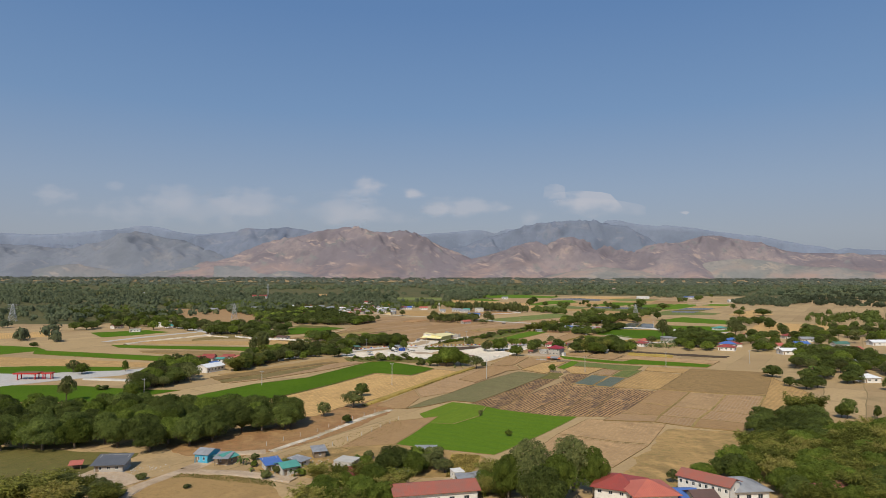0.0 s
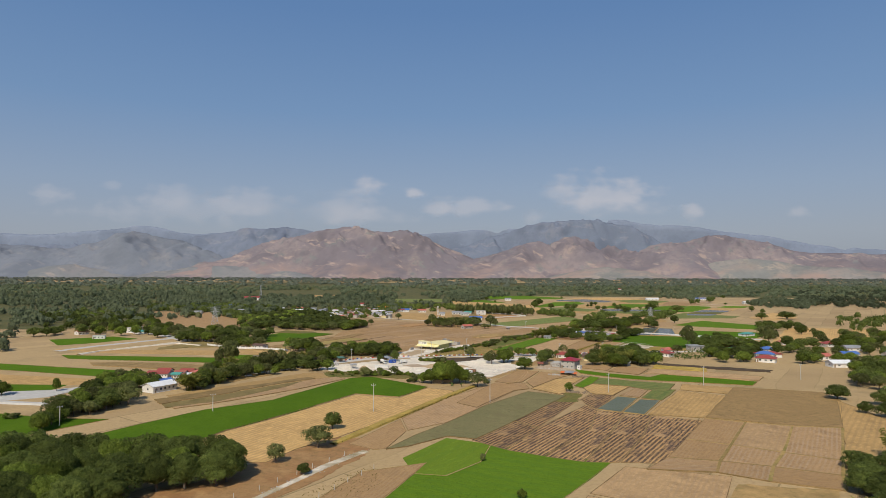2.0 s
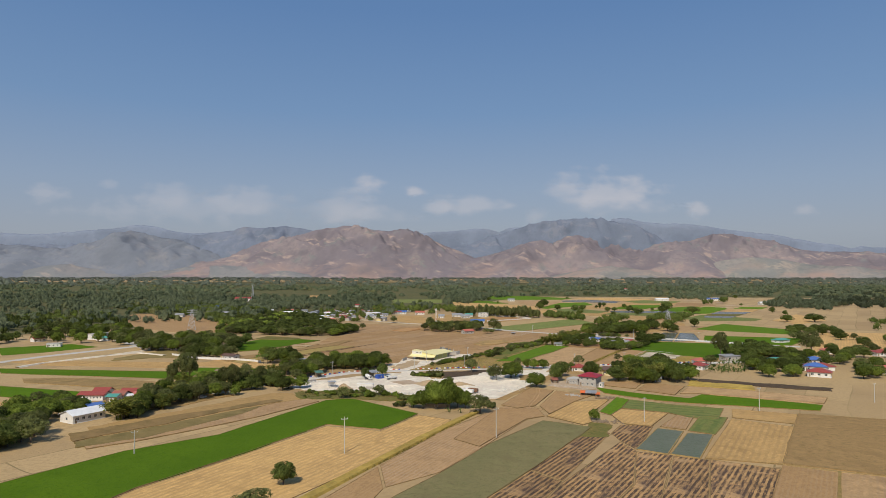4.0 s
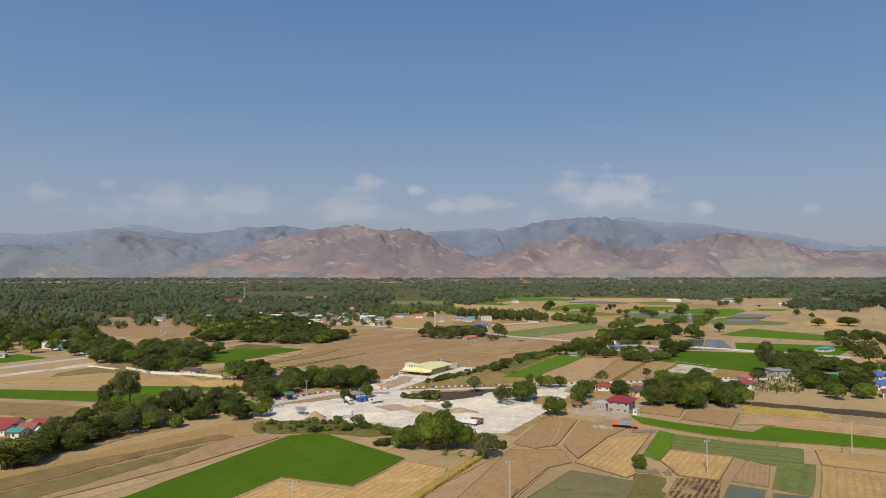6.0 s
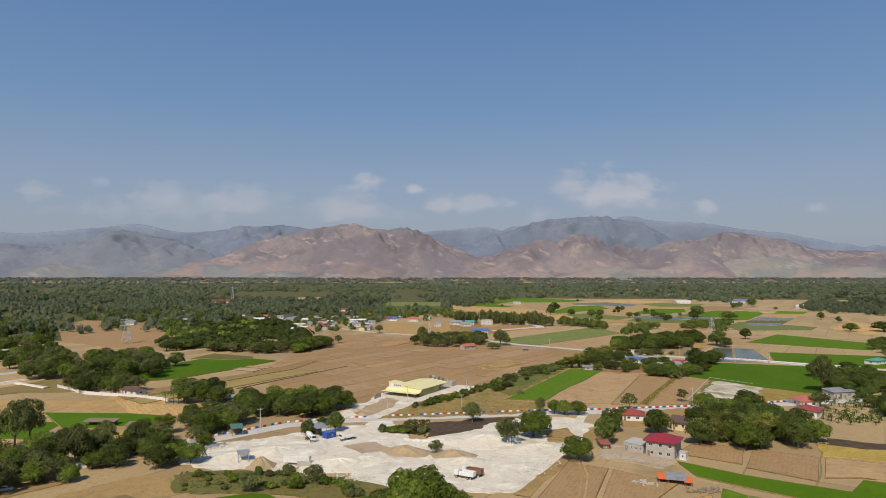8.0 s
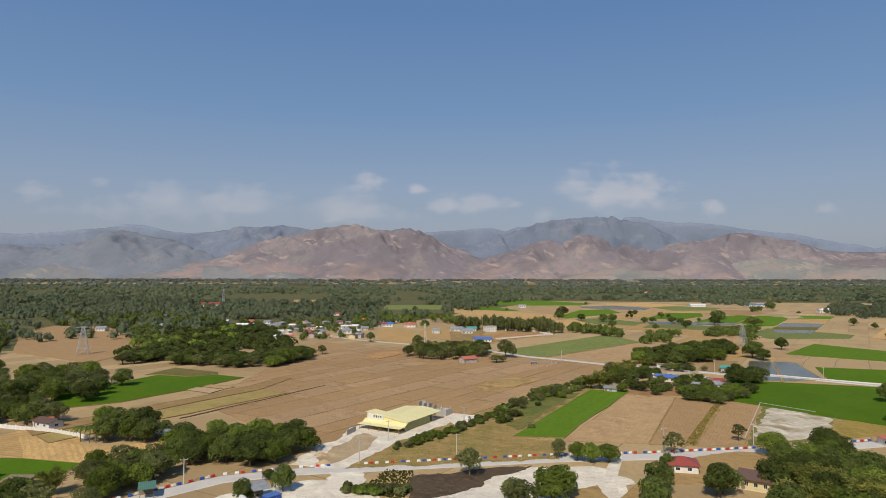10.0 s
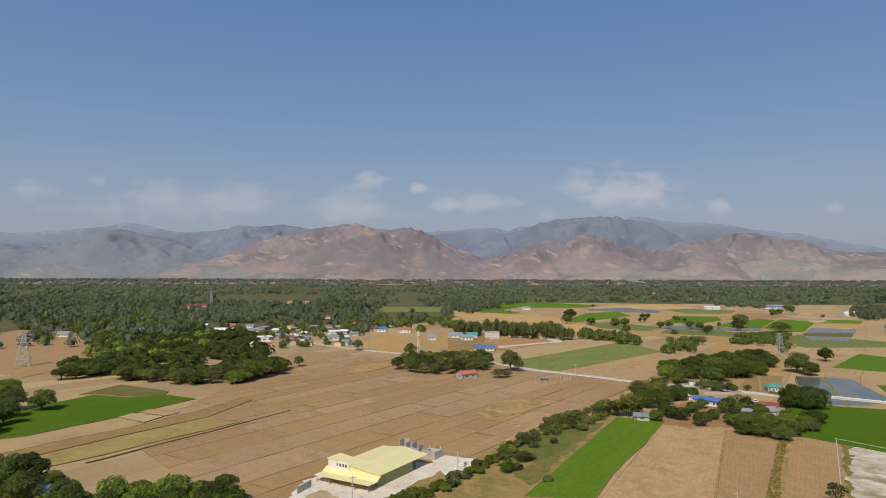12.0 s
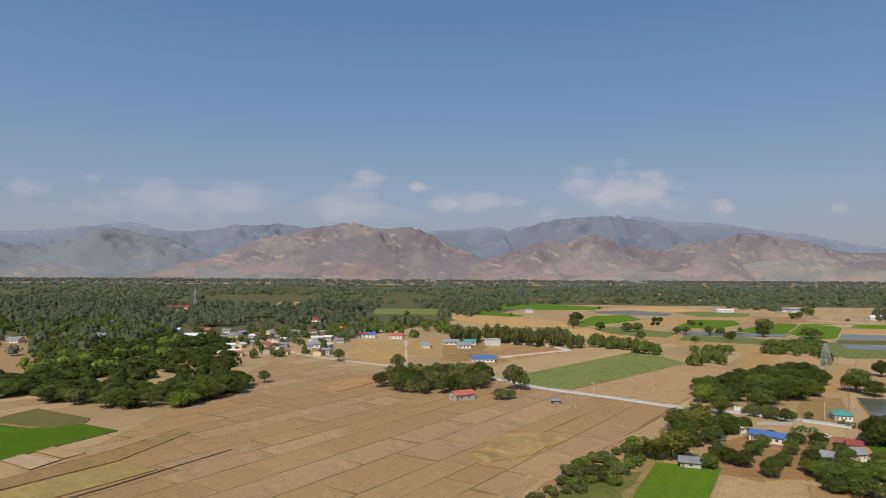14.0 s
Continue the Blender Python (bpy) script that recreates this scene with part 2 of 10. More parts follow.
PLOT = 90  # furrows run along each plot's long side
M = {
    "ground": soil("dry_ground", (0.37, 0.235, 0.125), (0.42, 0.28, 0.15), (0.28, 0.175, 0.095), 0.012, 0.5),
    "straw": soil("harvested_straw", (0.48, 0.328, 0.152), (0.42, 0.284, 0.128), (0.54, 0.395, 0.2), 0.03, 0.7, (PLOT, 2.2, (0.32, 0.205, 0.09), 0.6)),
    "plough": soil("dry_paddy_earth", (0.325, 0.217, 0.115), (0.36, 0.243, 0.134), (0.25, 0.165, 0.085), 0.03, 0.8, (PLOT, 1.3, (0.39, 0.27, 0.158), 0.3), 0.07),
    "pale": soil("pale_paddy_earth", (0.42, 0.295, 0.172), (0.38, 0.262, 0.15), (0.48, 0.36, 0.225), 0.04, 0.6, (PLOT, 1.6, (0.33, 0.225, 0.135), 0.35), 0.1),
    "brown": soil("brown_dry_grass", (0.32, 0.222, 0.108), (0.36, 0.25, 0.122), (0.24, 0.185, 0.082), 0.03, 0.5),
    "weedy": soil("weedy_fallow_earth", (0.25, 0.178, 0.088), (0.215, 0.163, 0.075), (0.29, 0.205, 0.105), 0.05, 0.5),
    "weedy_green": soil("greenish_fallow_earth", (0.215, 0.172, 0.078), (0.185, 0.158, 0.066), (0.25, 0.19, 0.09), 0.05, 0.5),
    "orange": soil("orange_dirt", (0.36, 0.235, 0.122), (0.34, 0.19, 0.095), (0.26, 0.18, 0.085), 0.05, 0.4),
    "burnt": soil("burnt_stubble", (0.39, 0.256, 0.132), (0.26, 0.168, 0.088), (0.48, 0.335, 0.17), 0.05, 0.9, (PLOT, 1.6, (0.06, 0.04, 0.028), 0.97)),
    "rice": soil("green_rice", (0.1, 0.19, 0.015), (0.12, 0.215, 0.018), (0.07, 0.145, 0.012), 0.03, 0.9, (PLOT, 6, (0.08, 0.165, 0.018), 0.4), 0.1, blotch=0.25),
    "young_green": soil("young_green_rice", (0.135, 0.215, 0.025), (0.12, 0.2, 0.02), (0.1, 0.18, 0.02), 0.03, 0.9, (PLOT, 6, (0.1, 0.18, 0.02), 0.4), 0.05, blotch=0.25),
    "wet": soil("wet_paddy_mud", (0.12, 0.14, 0.1), (0.15, 0.165, 0.12), (0.1, 0.13, 0.075), 0.05, 0.8, None, 0.05, rough=0.5, warm=0.95, blotch=0.3),
    "deep_rice": soil("deep_green_rice", (0.066, 0.14, 0.007), (0.084, 0.165, 0.009), (0.055, 0.122, 0.006), 0.03, 0.9, None, 0.1, blotch=0.2),
    "dull_rice": soil("dull_green_paddy", (0.145, 0.185, 0.055), (0.185, 0.21, 0.07), (0.2, 0.185, 0.085), 0.04, 0.7, (PLOT, 5, (0.07, 0.12, 0.03), 0.5)),
    "young": soil("young_rice_paddy", (0.2, 0.24, 0.08), (0.15, 0.2, 0.05), (0.25, 0.26, 0.11), 0.03, 0.7, (PLOT, 7, (0.12, 0.18, 0.04), 0.5), 0.05),
    "olive": soil("grey_green_paddy", (0.165, 0.163, 0.082), (0.2, 0.185, 0.098), (0.13, 0.142, 0.066), 0.03, 0.7),
    "grass": soil("dry_green_grass", (0.13, 0.14, 0.04), (0.2, 0.16, 0.06), (0.08, 0.1, 0.025), 0.05, 0.5),
    "green_grass": soil("lush_green_grass", (0.11, 0.15, 0.03), (0.2, 0.19, 0.06), (0.07, 0.11, 0.02), 0.07, 0.6),
    "yellow": soil("yellow_dry_grass", (0.38, 0.29, 0.08), (0.32, 0.24, 0.07), (0.2, 0.19, 0.05), 0.06, 0.6),
    "slope": soil("rough_slope_grass", (0.31, 0.225, 0.1), (0.2, 0.18, 0.06), (0.36, 0.26, 0.12), 0.06, 0.5),
    "stubble": soil("greenish_stubble", (0.36, 0.29, 0.11), (0.3, 0.24, 0.1), (0.42, 0.31, 0.14), 0.05, 0.7, (PLOT, 1.7, (0.25, 0.2, 0.08), 0.5)),
    "lawn": soil("dull_lawn", (0.1, 0.1, 0.03), (0.13, 0.12, 0.04), (0.16, 0.13, 0.05), 0.05, 0.5),
    "gravel": soil("white_gravel", (0.72, 0.655, 0.555), (0.67, 0.6, 0.505), (0.61, 0.53, 0.435), 0.05, 0.6, None, 0.03, warm=0.93),
    "sand": soil("brown_sand", (0.45, 0.34, 0.21), (0.4, 0.3, 0.18), (0.35, 0.26, 0.17), 0.1, 1.2, None, 0.05, warm=0.93),
    "dirt": soil("dirt_track", (0.46, 0.36, 0.26), (0.4, 0.3, 0.2), (0.52, 0.44, 0.34), 0.06, 0.6, None, 0.05, warm=0.93),
    "ash": soil("burnt_ground", (0.06, 0.045, 0.035), (0.1, 0.075, 0.05), (0.16, 0.11, 0.07), 0.06, 0.5, None, 0.05),
    # scrub green kept dark: the crowns' shade is put into the colour
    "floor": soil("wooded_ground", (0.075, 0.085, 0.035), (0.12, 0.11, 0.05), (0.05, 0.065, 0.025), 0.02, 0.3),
    "patchy": soil("patchy_dry_grass", (0.36, 0.25, 0.12), (0.26, 0.19, 0.09), (0.2, 0.175, 0.07), 0.05, 0.4),
    "rubble": soil("rubble_and_weeds", (0.64, 0.58, 0.49), (0.33, 0.27, 0.15), (0.45, 0.38, 0.27), 0.09, 0.35, None, 0.05, warm=0.93),
    "bund": soil("grassy_bund", (0.32, 0.23, 0.115), (0.26, 0.2, 0.09), (0.2, 0.165, 0.065), 0.08, 0.7),
    "dark_bund": soil("weedy_dark_bund", (0.24, 0.17, 0.092), (0.2, 0.15, 0.075), (0.15, 0.125, 0.055), 0.08, 0.7),
    "paddy": soil("greyish_paddy_earth", (0.355, 0.243, 0.141), (0.325, 0.218, 0.125), (0.42, 0.305, 0.19), 0.04, 0.7, (PLOT, 1.5, (0.45, 0.335, 0.222), 0.35), 0.07),
    "concrete": paint("concrete", (0.5, 0.48, 0.44), (0.44, 0.42, 0.38), 0.85, 0.3),
    "asphalt": paint("road_concrete", (0.5, 0.46, 0.41), (0.56, 0.52, 0.46), 0.9, 0.15),
    "block": paint("bare_blockwork", (0.36, 0.34, 0.31), (0.42, 0.39, 0.35), 0.9, 0.8),
    "white": paint("white_plaster", (0.72, 0.7, 0.66), (0.64, 0.61, 0.56), 0.7, 0.8),
    "cream": paint("cream_plaster", (0.66, 0.55, 0.3), (0.6, 0.5, 0.28), 0.7, 0.8),
    "green_wall": paint("olive_green_wall", (0.36, 0.37, 0.14), (0.33, 0.34, 0.13), 0.6, 0.5, ribs=0.3),
    "blue_wall": paint("bright_blue_wall", (0.09, 0.42, 0.62), None, 0.6, 0.8),
    "pale_blue": paint("pale_blue_wall", (0.42, 0.56, 0.72), None, 0.6, 0.5),
    "red_roof": paint("red_roof_sheet", (0.33, 0.065, 0.05), (0.27, 0.065, 0.052), 0.5, 0.5, ribs=0.5, wear=0.35),
    "rust_roof": paint("rusty_red_roof", (0.36, 0.11, 0.075), (0.28, 0.12, 0.09), 0.6, 0.4, ribs=0.5, wear=0.5),
    "coral_roof": paint("faded_coral_roof", (0.5, 0.15, 0.1), (0.44, 0.13, 0.09), 0.5, 0.5, ribs=0.5),
    "crimson_roof": paint("crimson_roof", (0.32, 0.03, 0.045), (0.27, 0.03, 0.04), 0.45, 0.4, ribs=0.4, wear=0.15),
    "orange_roof": paint("orange_tarp", (0.75, 0.16, 0.03), (0.65, 0.15, 0.04), 0.6, 0.5),
    "blue_roof": paint("blue_roof_sheet", (0.07, 0.14, 0.4), (0.08, 0.17, 0.42), 0.5, 0.5, ribs=0.5),
    "teal_roof": paint("teal_roof_sheet", (0.09, 0.33, 0.27), (0.08, 0.27, 0.23), 0.5, 0.5, ribs=0.5),
    "dull_green_roof": paint("dull_green_roof", (0.09, 0.2, 0.15), (0.08, 0.17, 0.13), 0.5, 0.5, ribs=0.5),
    "grey_roof": paint("galvanised_roof", (0.36, 0.37, 0.38), (0.28, 0.28, 0.28), 0.5, 0.4, 0.2, ribs=0.5, wear=0.5),
    "slate_roof": paint("slate_grey_roof", (0.1, 0.105, 0.115), (0.12, 0.125, 0.135), 0.5, 0.4, ribs=0.5, wear=0.2),
    "brown_roof": paint("brown_roof_sheet", (0.14, 0.085, 0.07), (0.12, 0.075, 0.06), 0.5, 0.4, ribs=0.5),
    "yellow_roof": paint("pale_yellow_roof", (0.78, 0.7, 0.36), (0.74, 0.65, 0.32), 0.5, 0.15, ribs=0.9, wear=0.12),
    "white_roof": paint("white_roof_sheet", (0.75, 0.76, 0.76), (0.68, 0.69, 0.69), 0.5, 0.4, ribs=0.5),
    "wood": paint("weathered_wood", (0.2, 0.15, 0.1), (0.26, 0.2, 0.14), 0.85, 1.5),
    "bark": paint("bark", (0.12, 0.09, 0.065), (0.17, 0.135, 0.1), 0.95, 2.0),
    "steel": paint("galvanised_steel", (0.5, 0.51, 0.52), (0.42, 0.43, 0.44), 0.45, 1.0, 0.5),
    "dark": paint("dark_opening", (0.02, 0.02, 0.022), None, 0.4, 1.0, wear=0.1),
    "glass": paint("window_glass", (0.03, 0.04, 0.05), None, 0.1, 1.0, wear=0.05),
    "rubber": paint("tyre_rubber", (0.025, 0.025, 0.025), None, 0.8, 2.0),
    "red_paint": paint("red_paint", (0.55, 0.035, 0.03), None, 0.5, 1.0),
    "blue_paint": paint("blue_paint", (0.04, 0.1, 0.42), None, 0.5, 1.0),
    "white_paint": paint("white_paint", (0.78, 0.77, 0.74), None, 0.5, 1.0),
    "rust": paint("rusty_steel", (0.25, 0.13, 0.075), (0.18, 0.1, 0.06), 0.8, 1.0),
    "mango": leafy("mango_leaves", (0.062, 0.082, 0.027), (0.114, 0.14, 0.041), None),
    "fresh": leafy("fresh_leaves", (0.082, 0.117, 0.024), (0.15, 0.186, 0.04), None),
    "dusty": leafy("dusty_leaves", (0.082, 0.095, 0.041), (0.146, 0.155, 0.066), None),
    "bamboo": leafy("bamboo_leaves", (0.1, 0.12, 0.03), (0.23, 0.232, 0.062), (0.23, 0.185, 0.06)),
    "palm": leafy("palm_leaves", (0.045, 0.08, 0.02), (0.12, 0.16, 0.05), None),
    "weeds": leafy("green_weeds", (0.06, 0.08, 0.02), (0.17, 0.16, 0.055), None),
    "hay": leafy("dry_weeds", (0.16, 0.13, 0.045), (0.42, 0.33, 0.13), None),
    # three woods leaves, paler and bluer with distance: haze put into the colour
    "woods": leafy("woodland_leaves", (0.09, 0.108, 0.078), (0.112, 0.131, 0.092), None),
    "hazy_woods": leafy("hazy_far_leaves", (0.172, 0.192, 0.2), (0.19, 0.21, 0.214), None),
    "far_woods": leafy("hazed_far_leaves", (0.122, 0.142, 0.132), (0.145, 0.165, 0.15), None),
}


def water_mat():
    m, ns, ln, bs = shader("still_water", 0.18)
    nt = m.node_tree
    ln.new(mixer(nt, (0.1, 0.105, 0.08), (0.145, 0.145, 0.105), grainy(nt, 0.05, 0.4, 0.6)), bs.inputs["Base Color"])
    bs.inputs["Specular IOR Level"].default_value = 0.17
    return m


M["water"] = water_mat()
for name in ("wet", "rice", "deep_rice", "young_green"):
    M[name].node_tree.nodes["Principled BSDF"].inputs["Specular IOR Level"].default_value = 0.08
M["plain"] = plain_mat()


# ---- building blocks ----
def link(name, me, material, parent=None, label=""):
    if material and not me.materials:
        me.materials.append(M[material] if isinstance(material, str) else material)
    ob = new(name, me)
    if parent:
        ob.parent = parent
    if label:
        ob["label"] = label
    return ob


def part(name, bm, material, parent=None, label="", smooth=False):
    me = bpy.data.meshes.new(name)
    if smooth:
        for f in bm.faces:
            f.smooth = True
    bm.to_mesh(me)
    bm.free()
    return link(name, me, material, parent, label)


def raw(name, verts, faces, material, parent=None, label=""):
    me = bpy.data.meshes.new(name)
    me.from_pydata(verts, [], faces)
    return link(name, me, material, parent, label)


def base(name, m, label, category, group=""):
    e = new(name)
    e.matrix_basis = m
    return tagged(e, label, category, group)


def box(bm, x0, y0, z0, x1, y1, z1, m=None):
    mm = Matrix.LocRotScale(((x0 + x1) / 2, (y0 + y1) / 2, (z0 + z1) / 2), None, (x1 - x0, y1 - y0, z1 - z0))
    bmesh.ops.create_cube(bm, size=1, matrix=(m @ mm) if m else mm)
    return bm


def rod(bm, a, b, r, r2=None, seg=5):
    a, b = Vector(a), Vector(b)
    d = b - a
    m = Matrix.Translation((a + b) / 2) @ d.to_track_quat("Z", "Y").to_matrix().to_4x4()
    bmesh.ops.create_cone(bm, cap_ends=True, segments=seg, radius1=r, radius2=r if r2 is None else r2, depth=d.length, matrix=m)
    return bm


CACHE = {}


def cached(key, make):
    """A mesh made once and shared by all alike pieces."""
    if key not in CACHE:
        bm = bmesh.new()
        make(bm)
        me = bpy.data.meshes.new(key[0])
        bm.to_mesh(me)
        bm.free()
        CACHE[key] = me
    return CACHE[key]


# ---- land ----
def rise(y):
    """The plain lifts gently towards the hills."""
    s = min(1, max(0, (y - 1900) / 2500))
    return 27 * s * s * (3 - 2 * s)


def land(name, pts, material, z=0.1, label="", category="field", bunds=0.0, parent=None, along=None, rag=0.0):
    """A plot of land from its corners, with its edge dropped to the ground; bunds: width of the raised earth rim along each side."""
    c = [Vector((x, y, rise(y))) for x, y in pts]
    mid = sum(c, Vector()) / len(c)
    area = sum(c[i].x * c[i - 1].y - c[i - 1].x * c[i].y for i in range(len(c)))
    if area > 0:
        c.reverse()
    rng = random.Random(round(mid.x * 7 + mid.y))
    edge = []
    for i, a in enumerate(c):
        b = c[(i + 1) % len(c)]
        n = max(1, min(40, int((b - a).length / 2.2))) if rag else max(1, min(8, int((b - a).length / 14)))
        for k in range(n):
            p = a.lerp(b, k / n)
            if rag:
                q = Vector((p.x * 0.09, p.y * 0.09, 3))
                p += Vector((noise.noise(q) + 0.45 * noise.noise(q * 4.3), noise.noise(q + Vector((7, 1, 0))) + 0.45 * noise.noise(q * 5.1), 0)) * rag * 1.6
            if k and n > 1:
                p += Vector((rng.uniform(-1, 1), rng.uniform(-1, 1), 0)) * min(0.6, (b - a).length * 0.01)
            edge.append(p)
    n = len(edge)
    sides = [c[(i + 1) % len(c)] - a for i, a in enumerate(c)]
    way = Vector((*along, 0)) if isinstance(along, tuple) else along if along is not None else max(sides, key=lambda v: v.length)
    m = Matrix.Translation(mid) @ Matrix.Rotation(math.atan2(way.y, way.x), 4, "Z")
    back_m = m.inverted()
    verts = [back_m @ Vector((p.x, p.y, p.z + z)) for p in edge]
    verts += [back_m @ Vector((p.x + (p.x - mid.x) * 0.002, p.y + (p.y - mid.y) * 0.002, p.z - 0.3)) for p in edge]
    faces = [list(range(n))] + [[i, i + n, (i + 1) % n + n, (i + 1) % n] for i in range(n)]
    ob = raw(name, [tuple(v) for v in verts], faces, material, parent)
    ob.matrix_basis = m
    if parent:
        ob.matrix_parent_inverse = parent.matrix_basis.inverted()
    if not parent:
        tagged(ob, label, category, kind="structure")
    if bunds:
        strip("bund", [(p.x, p.y) for p in c + c[:1]], bunds * 0.6, "dark_bund" if bunds < 0.6 else "bund", z + 0.07, parent=ob, wobble=0.25)
    return ob


def strip(name, pts, width, material, z=0.14, label="", category="path", parent=None, wobble=0.0, kind="structure"):
    """A road, path, bund or ditch bank along a line."""
    line = []
    rng = random.Random(round(pts[0][0] * 3 + pts[-1][1] * 5))
    for i in range(len(pts) - 1):
        a, b = Vector((*pts[i], 0)), Vector((*pts[i + 1], 0))
        n = max(1, int((b - a).length / 12))
        line += [a.lerp(b, k / n) for k in range(n)]
    line.append(Vector((*pts[-1], 0)))
    verts, faces = [], []
    for i, p in enumerate(line):
        d = (line[min(i + 1, len(line) - 1)] - line[max(i - 1, 0)]).normalized()
        s = Vector((d.y, -d.x, 0))
        w = width / 2 * (1 + rng.uniform(-1, 1) * wobble)
        off = s * rng.uniform(-1, 1) * wobble * width * 0.4
        up = rise(p.y)
        for k, h in ((-1.12, -0.2), (-0.8, z), (0.8, z), (1.12, -0.2)):
            q = p + off + s * w * k
            verts.append((q.x, q.y, up + h))
        if i:
            o = 4 * i
            faces += [[o - 4 + k, o - 3 + k, o + 1 + k, o + k] for k in range(3)]
    ob = raw(name, verts, faces, material, parent)
    if parent:
        ob.matrix_parent_inverse = parent.matrix_basis.inverted()
    else:
        tagged(ob, label, category, kind=kind)
    return ob


def plots(name, a, b, c, d, nu, nv, materials, seed, label, gap=0.5, z=0.12):
    """A tract split into paddies: a bund-coloured bed with one raised piece for each plot. a-b and d-c run along the plots' long sides."""
    rng = random.Random(seed)
    bed = land(name, [a, b, c, d], "bund", 0.06, label, "field")
    a, b, c, d = (Vector((*p, 0)) for p in (a, b, c, d))

    def at(u, v):
        return a.lerp(b, u).lerp(d.lerp(c, u), v)

    vs = [0] + [(i + rng.uniform(-0.22, 0.22)) / nv for i in range(1, nv)] + [1]
    for j in range(nv):
        n = max(1, nu + rng.choice((-1, 0, 0, 1)))
        us = [0] + [(i + rng.uniform(-0.3, 0.3)) / n for i in range(1, n)] + [1]
        gv = gap / max(1, (d - a).length)
        gu = gap / max(1, (b - a).length)
        for i in range(n):
            q = [at(us[i] + gu, vs[j] + gv), at(us[i + 1] - gu, vs[j] + gv), at(us[i + 1] - gu, vs[j + 1] - gv), at(us[i] + gu, vs[j + 1] - gv)]
            land("plot", [(p.x, p.y) for p in q], rng.choice(materials), z + rng.uniform(0, 0.06), parent=bed, along=b - a)
    return bed


def clip(poly, bounds):
    """The part of a convex plot that lies inside convex bounds."""
    for i, (ax, ay) in enumerate(bounds):
        bx, by = bounds[(i + 1) % len(bounds)]
        kept = []
        for k, (px, py) in enumerate(poly):
            qx, qy = poly[(k + 1) % len(poly)]
            s0 = (bx - ax) * (py - ay) - (by - ay) * (px - ax)
            s1 = (bx - ax) * (qy - ay) - (by - ay) * (qx - ax)
            if s0 >= 0:
                kept.append((px, py))
            if s0 * s1 < 0:
                f = s0 / (s0 - s1)
                kept.append((px + (qx - px) * f, py + (qy - py) * f))
        poly = kept
        if len(poly) < 3:
            return []
    return poly


def tract(name, bounds, angle, wide, long, materials, seed, label, gap=0.26):
    """Dry paddies in strips along angle, cut to the tract's bounds (counter-clockwise)."""
    rng = random.Random(seed)
    bed = land(name, bounds, "dark_bund", 0.05, label, "field")
    u = Vector((math.cos(radians(angle)), math.sin(radians(angle)), 0))
    v = Vector((-u.y, u.x, 0))
    mid = Vector((sum(p[0] for p in bounds) / len(bounds), sum(p[1] for p in bounds) / len(bounds), 0))
    a = -220.0
    while a < 220:
        w = wide * rng.uniform(0.7, 1.4)
        b = -260.0 + rng.uniform(-20, 0)
        tone = rng.choice(materials)
        while b < 260:
            n = long * rng.uniform(0.6, 1.5)
            sk = rng.uniform(-1.2, 1.2)
            q = [mid + u * (b + gap + sk) + v * (a + gap), mid + u * (b + n - gap) + v * (a + gap), mid + u * (b + n - gap - sk) + v * (a + w - gap), mid + u * (b + gap) + v * (a + w - gap)]
            poly = clip([(p.x, p.y) for p in q], bounds)
            if poly:
                land("plot", poly, tone if rng.random() < 0.6 else rng.choice(materials), 0.1 + rng.uniform(0, 0.06), parent=bed, along=u)
            b += n
        a += w
    return bed


def heap(name, x, y, r, h, material, label, sx=1.0, rot=0.0):
    """A tipped pile of gravel or sand with slumped sides and lesser humps."""
    rng = random.Random(round(x * 11 + y))
    verts, faces = [], []
    rings, seg = 13, 40
    ph = rng.uniform(0, 6)
    humps = [(rng.uniform(0.25, 0.6) * r, rng.uniform(0, 6.28), rng.uniform(0.15, 0.3) * r, rng.uniform(0.15, 0.32) * h) for k in range(5)]
    for i in range(rings + 1):
        f = i / rings
        for k in range(seg):
            t = 2 * math.pi * k / seg
            rr = r * f * (1 + 0.12 * math.sin(2 * t + ph) + 0.08 * math.sin(5 * t + ph * 2))
            px, py = rr * math.cos(t), rr * math.sin(t)
            zz = h * (1 - f) ** 1.1 * (1 + 0.1 * math.sin(7 * t + ph)) if f > 0.06 else h * 0.95
            for a, b, w, q in humps:
                d = math.hypot(px - a * math.cos(b), py - a * math.sin(b)) / w
                zz += q * math.exp(-d * d) * (1 - f)
            zz += 0.35 * noise.noise(Vector((px * 0.5, py * 0.5, ph))) * (1 - f * 0.8) * min(1, h / 3)
            verts.append((px * sx, py, zz - (0.3 if i == rings else 0)))
    for i in range(rings):
        for k in range(seg):
            faces.append([i * seg + k, (i + 1) * seg + k, (i + 1) * seg + (k + 1) % seg, i * seg + (k + 1) % seg])
    ob = raw(name, verts, faces, material)
    for f in ob.data.polygons:
        f.use_smooth = True
    ob.matrix_basis = pose(x, y, 0.1, 0, 0, rot)
    return tagged(ob, label, "gravel heap" if "gravel" in name else "heap")


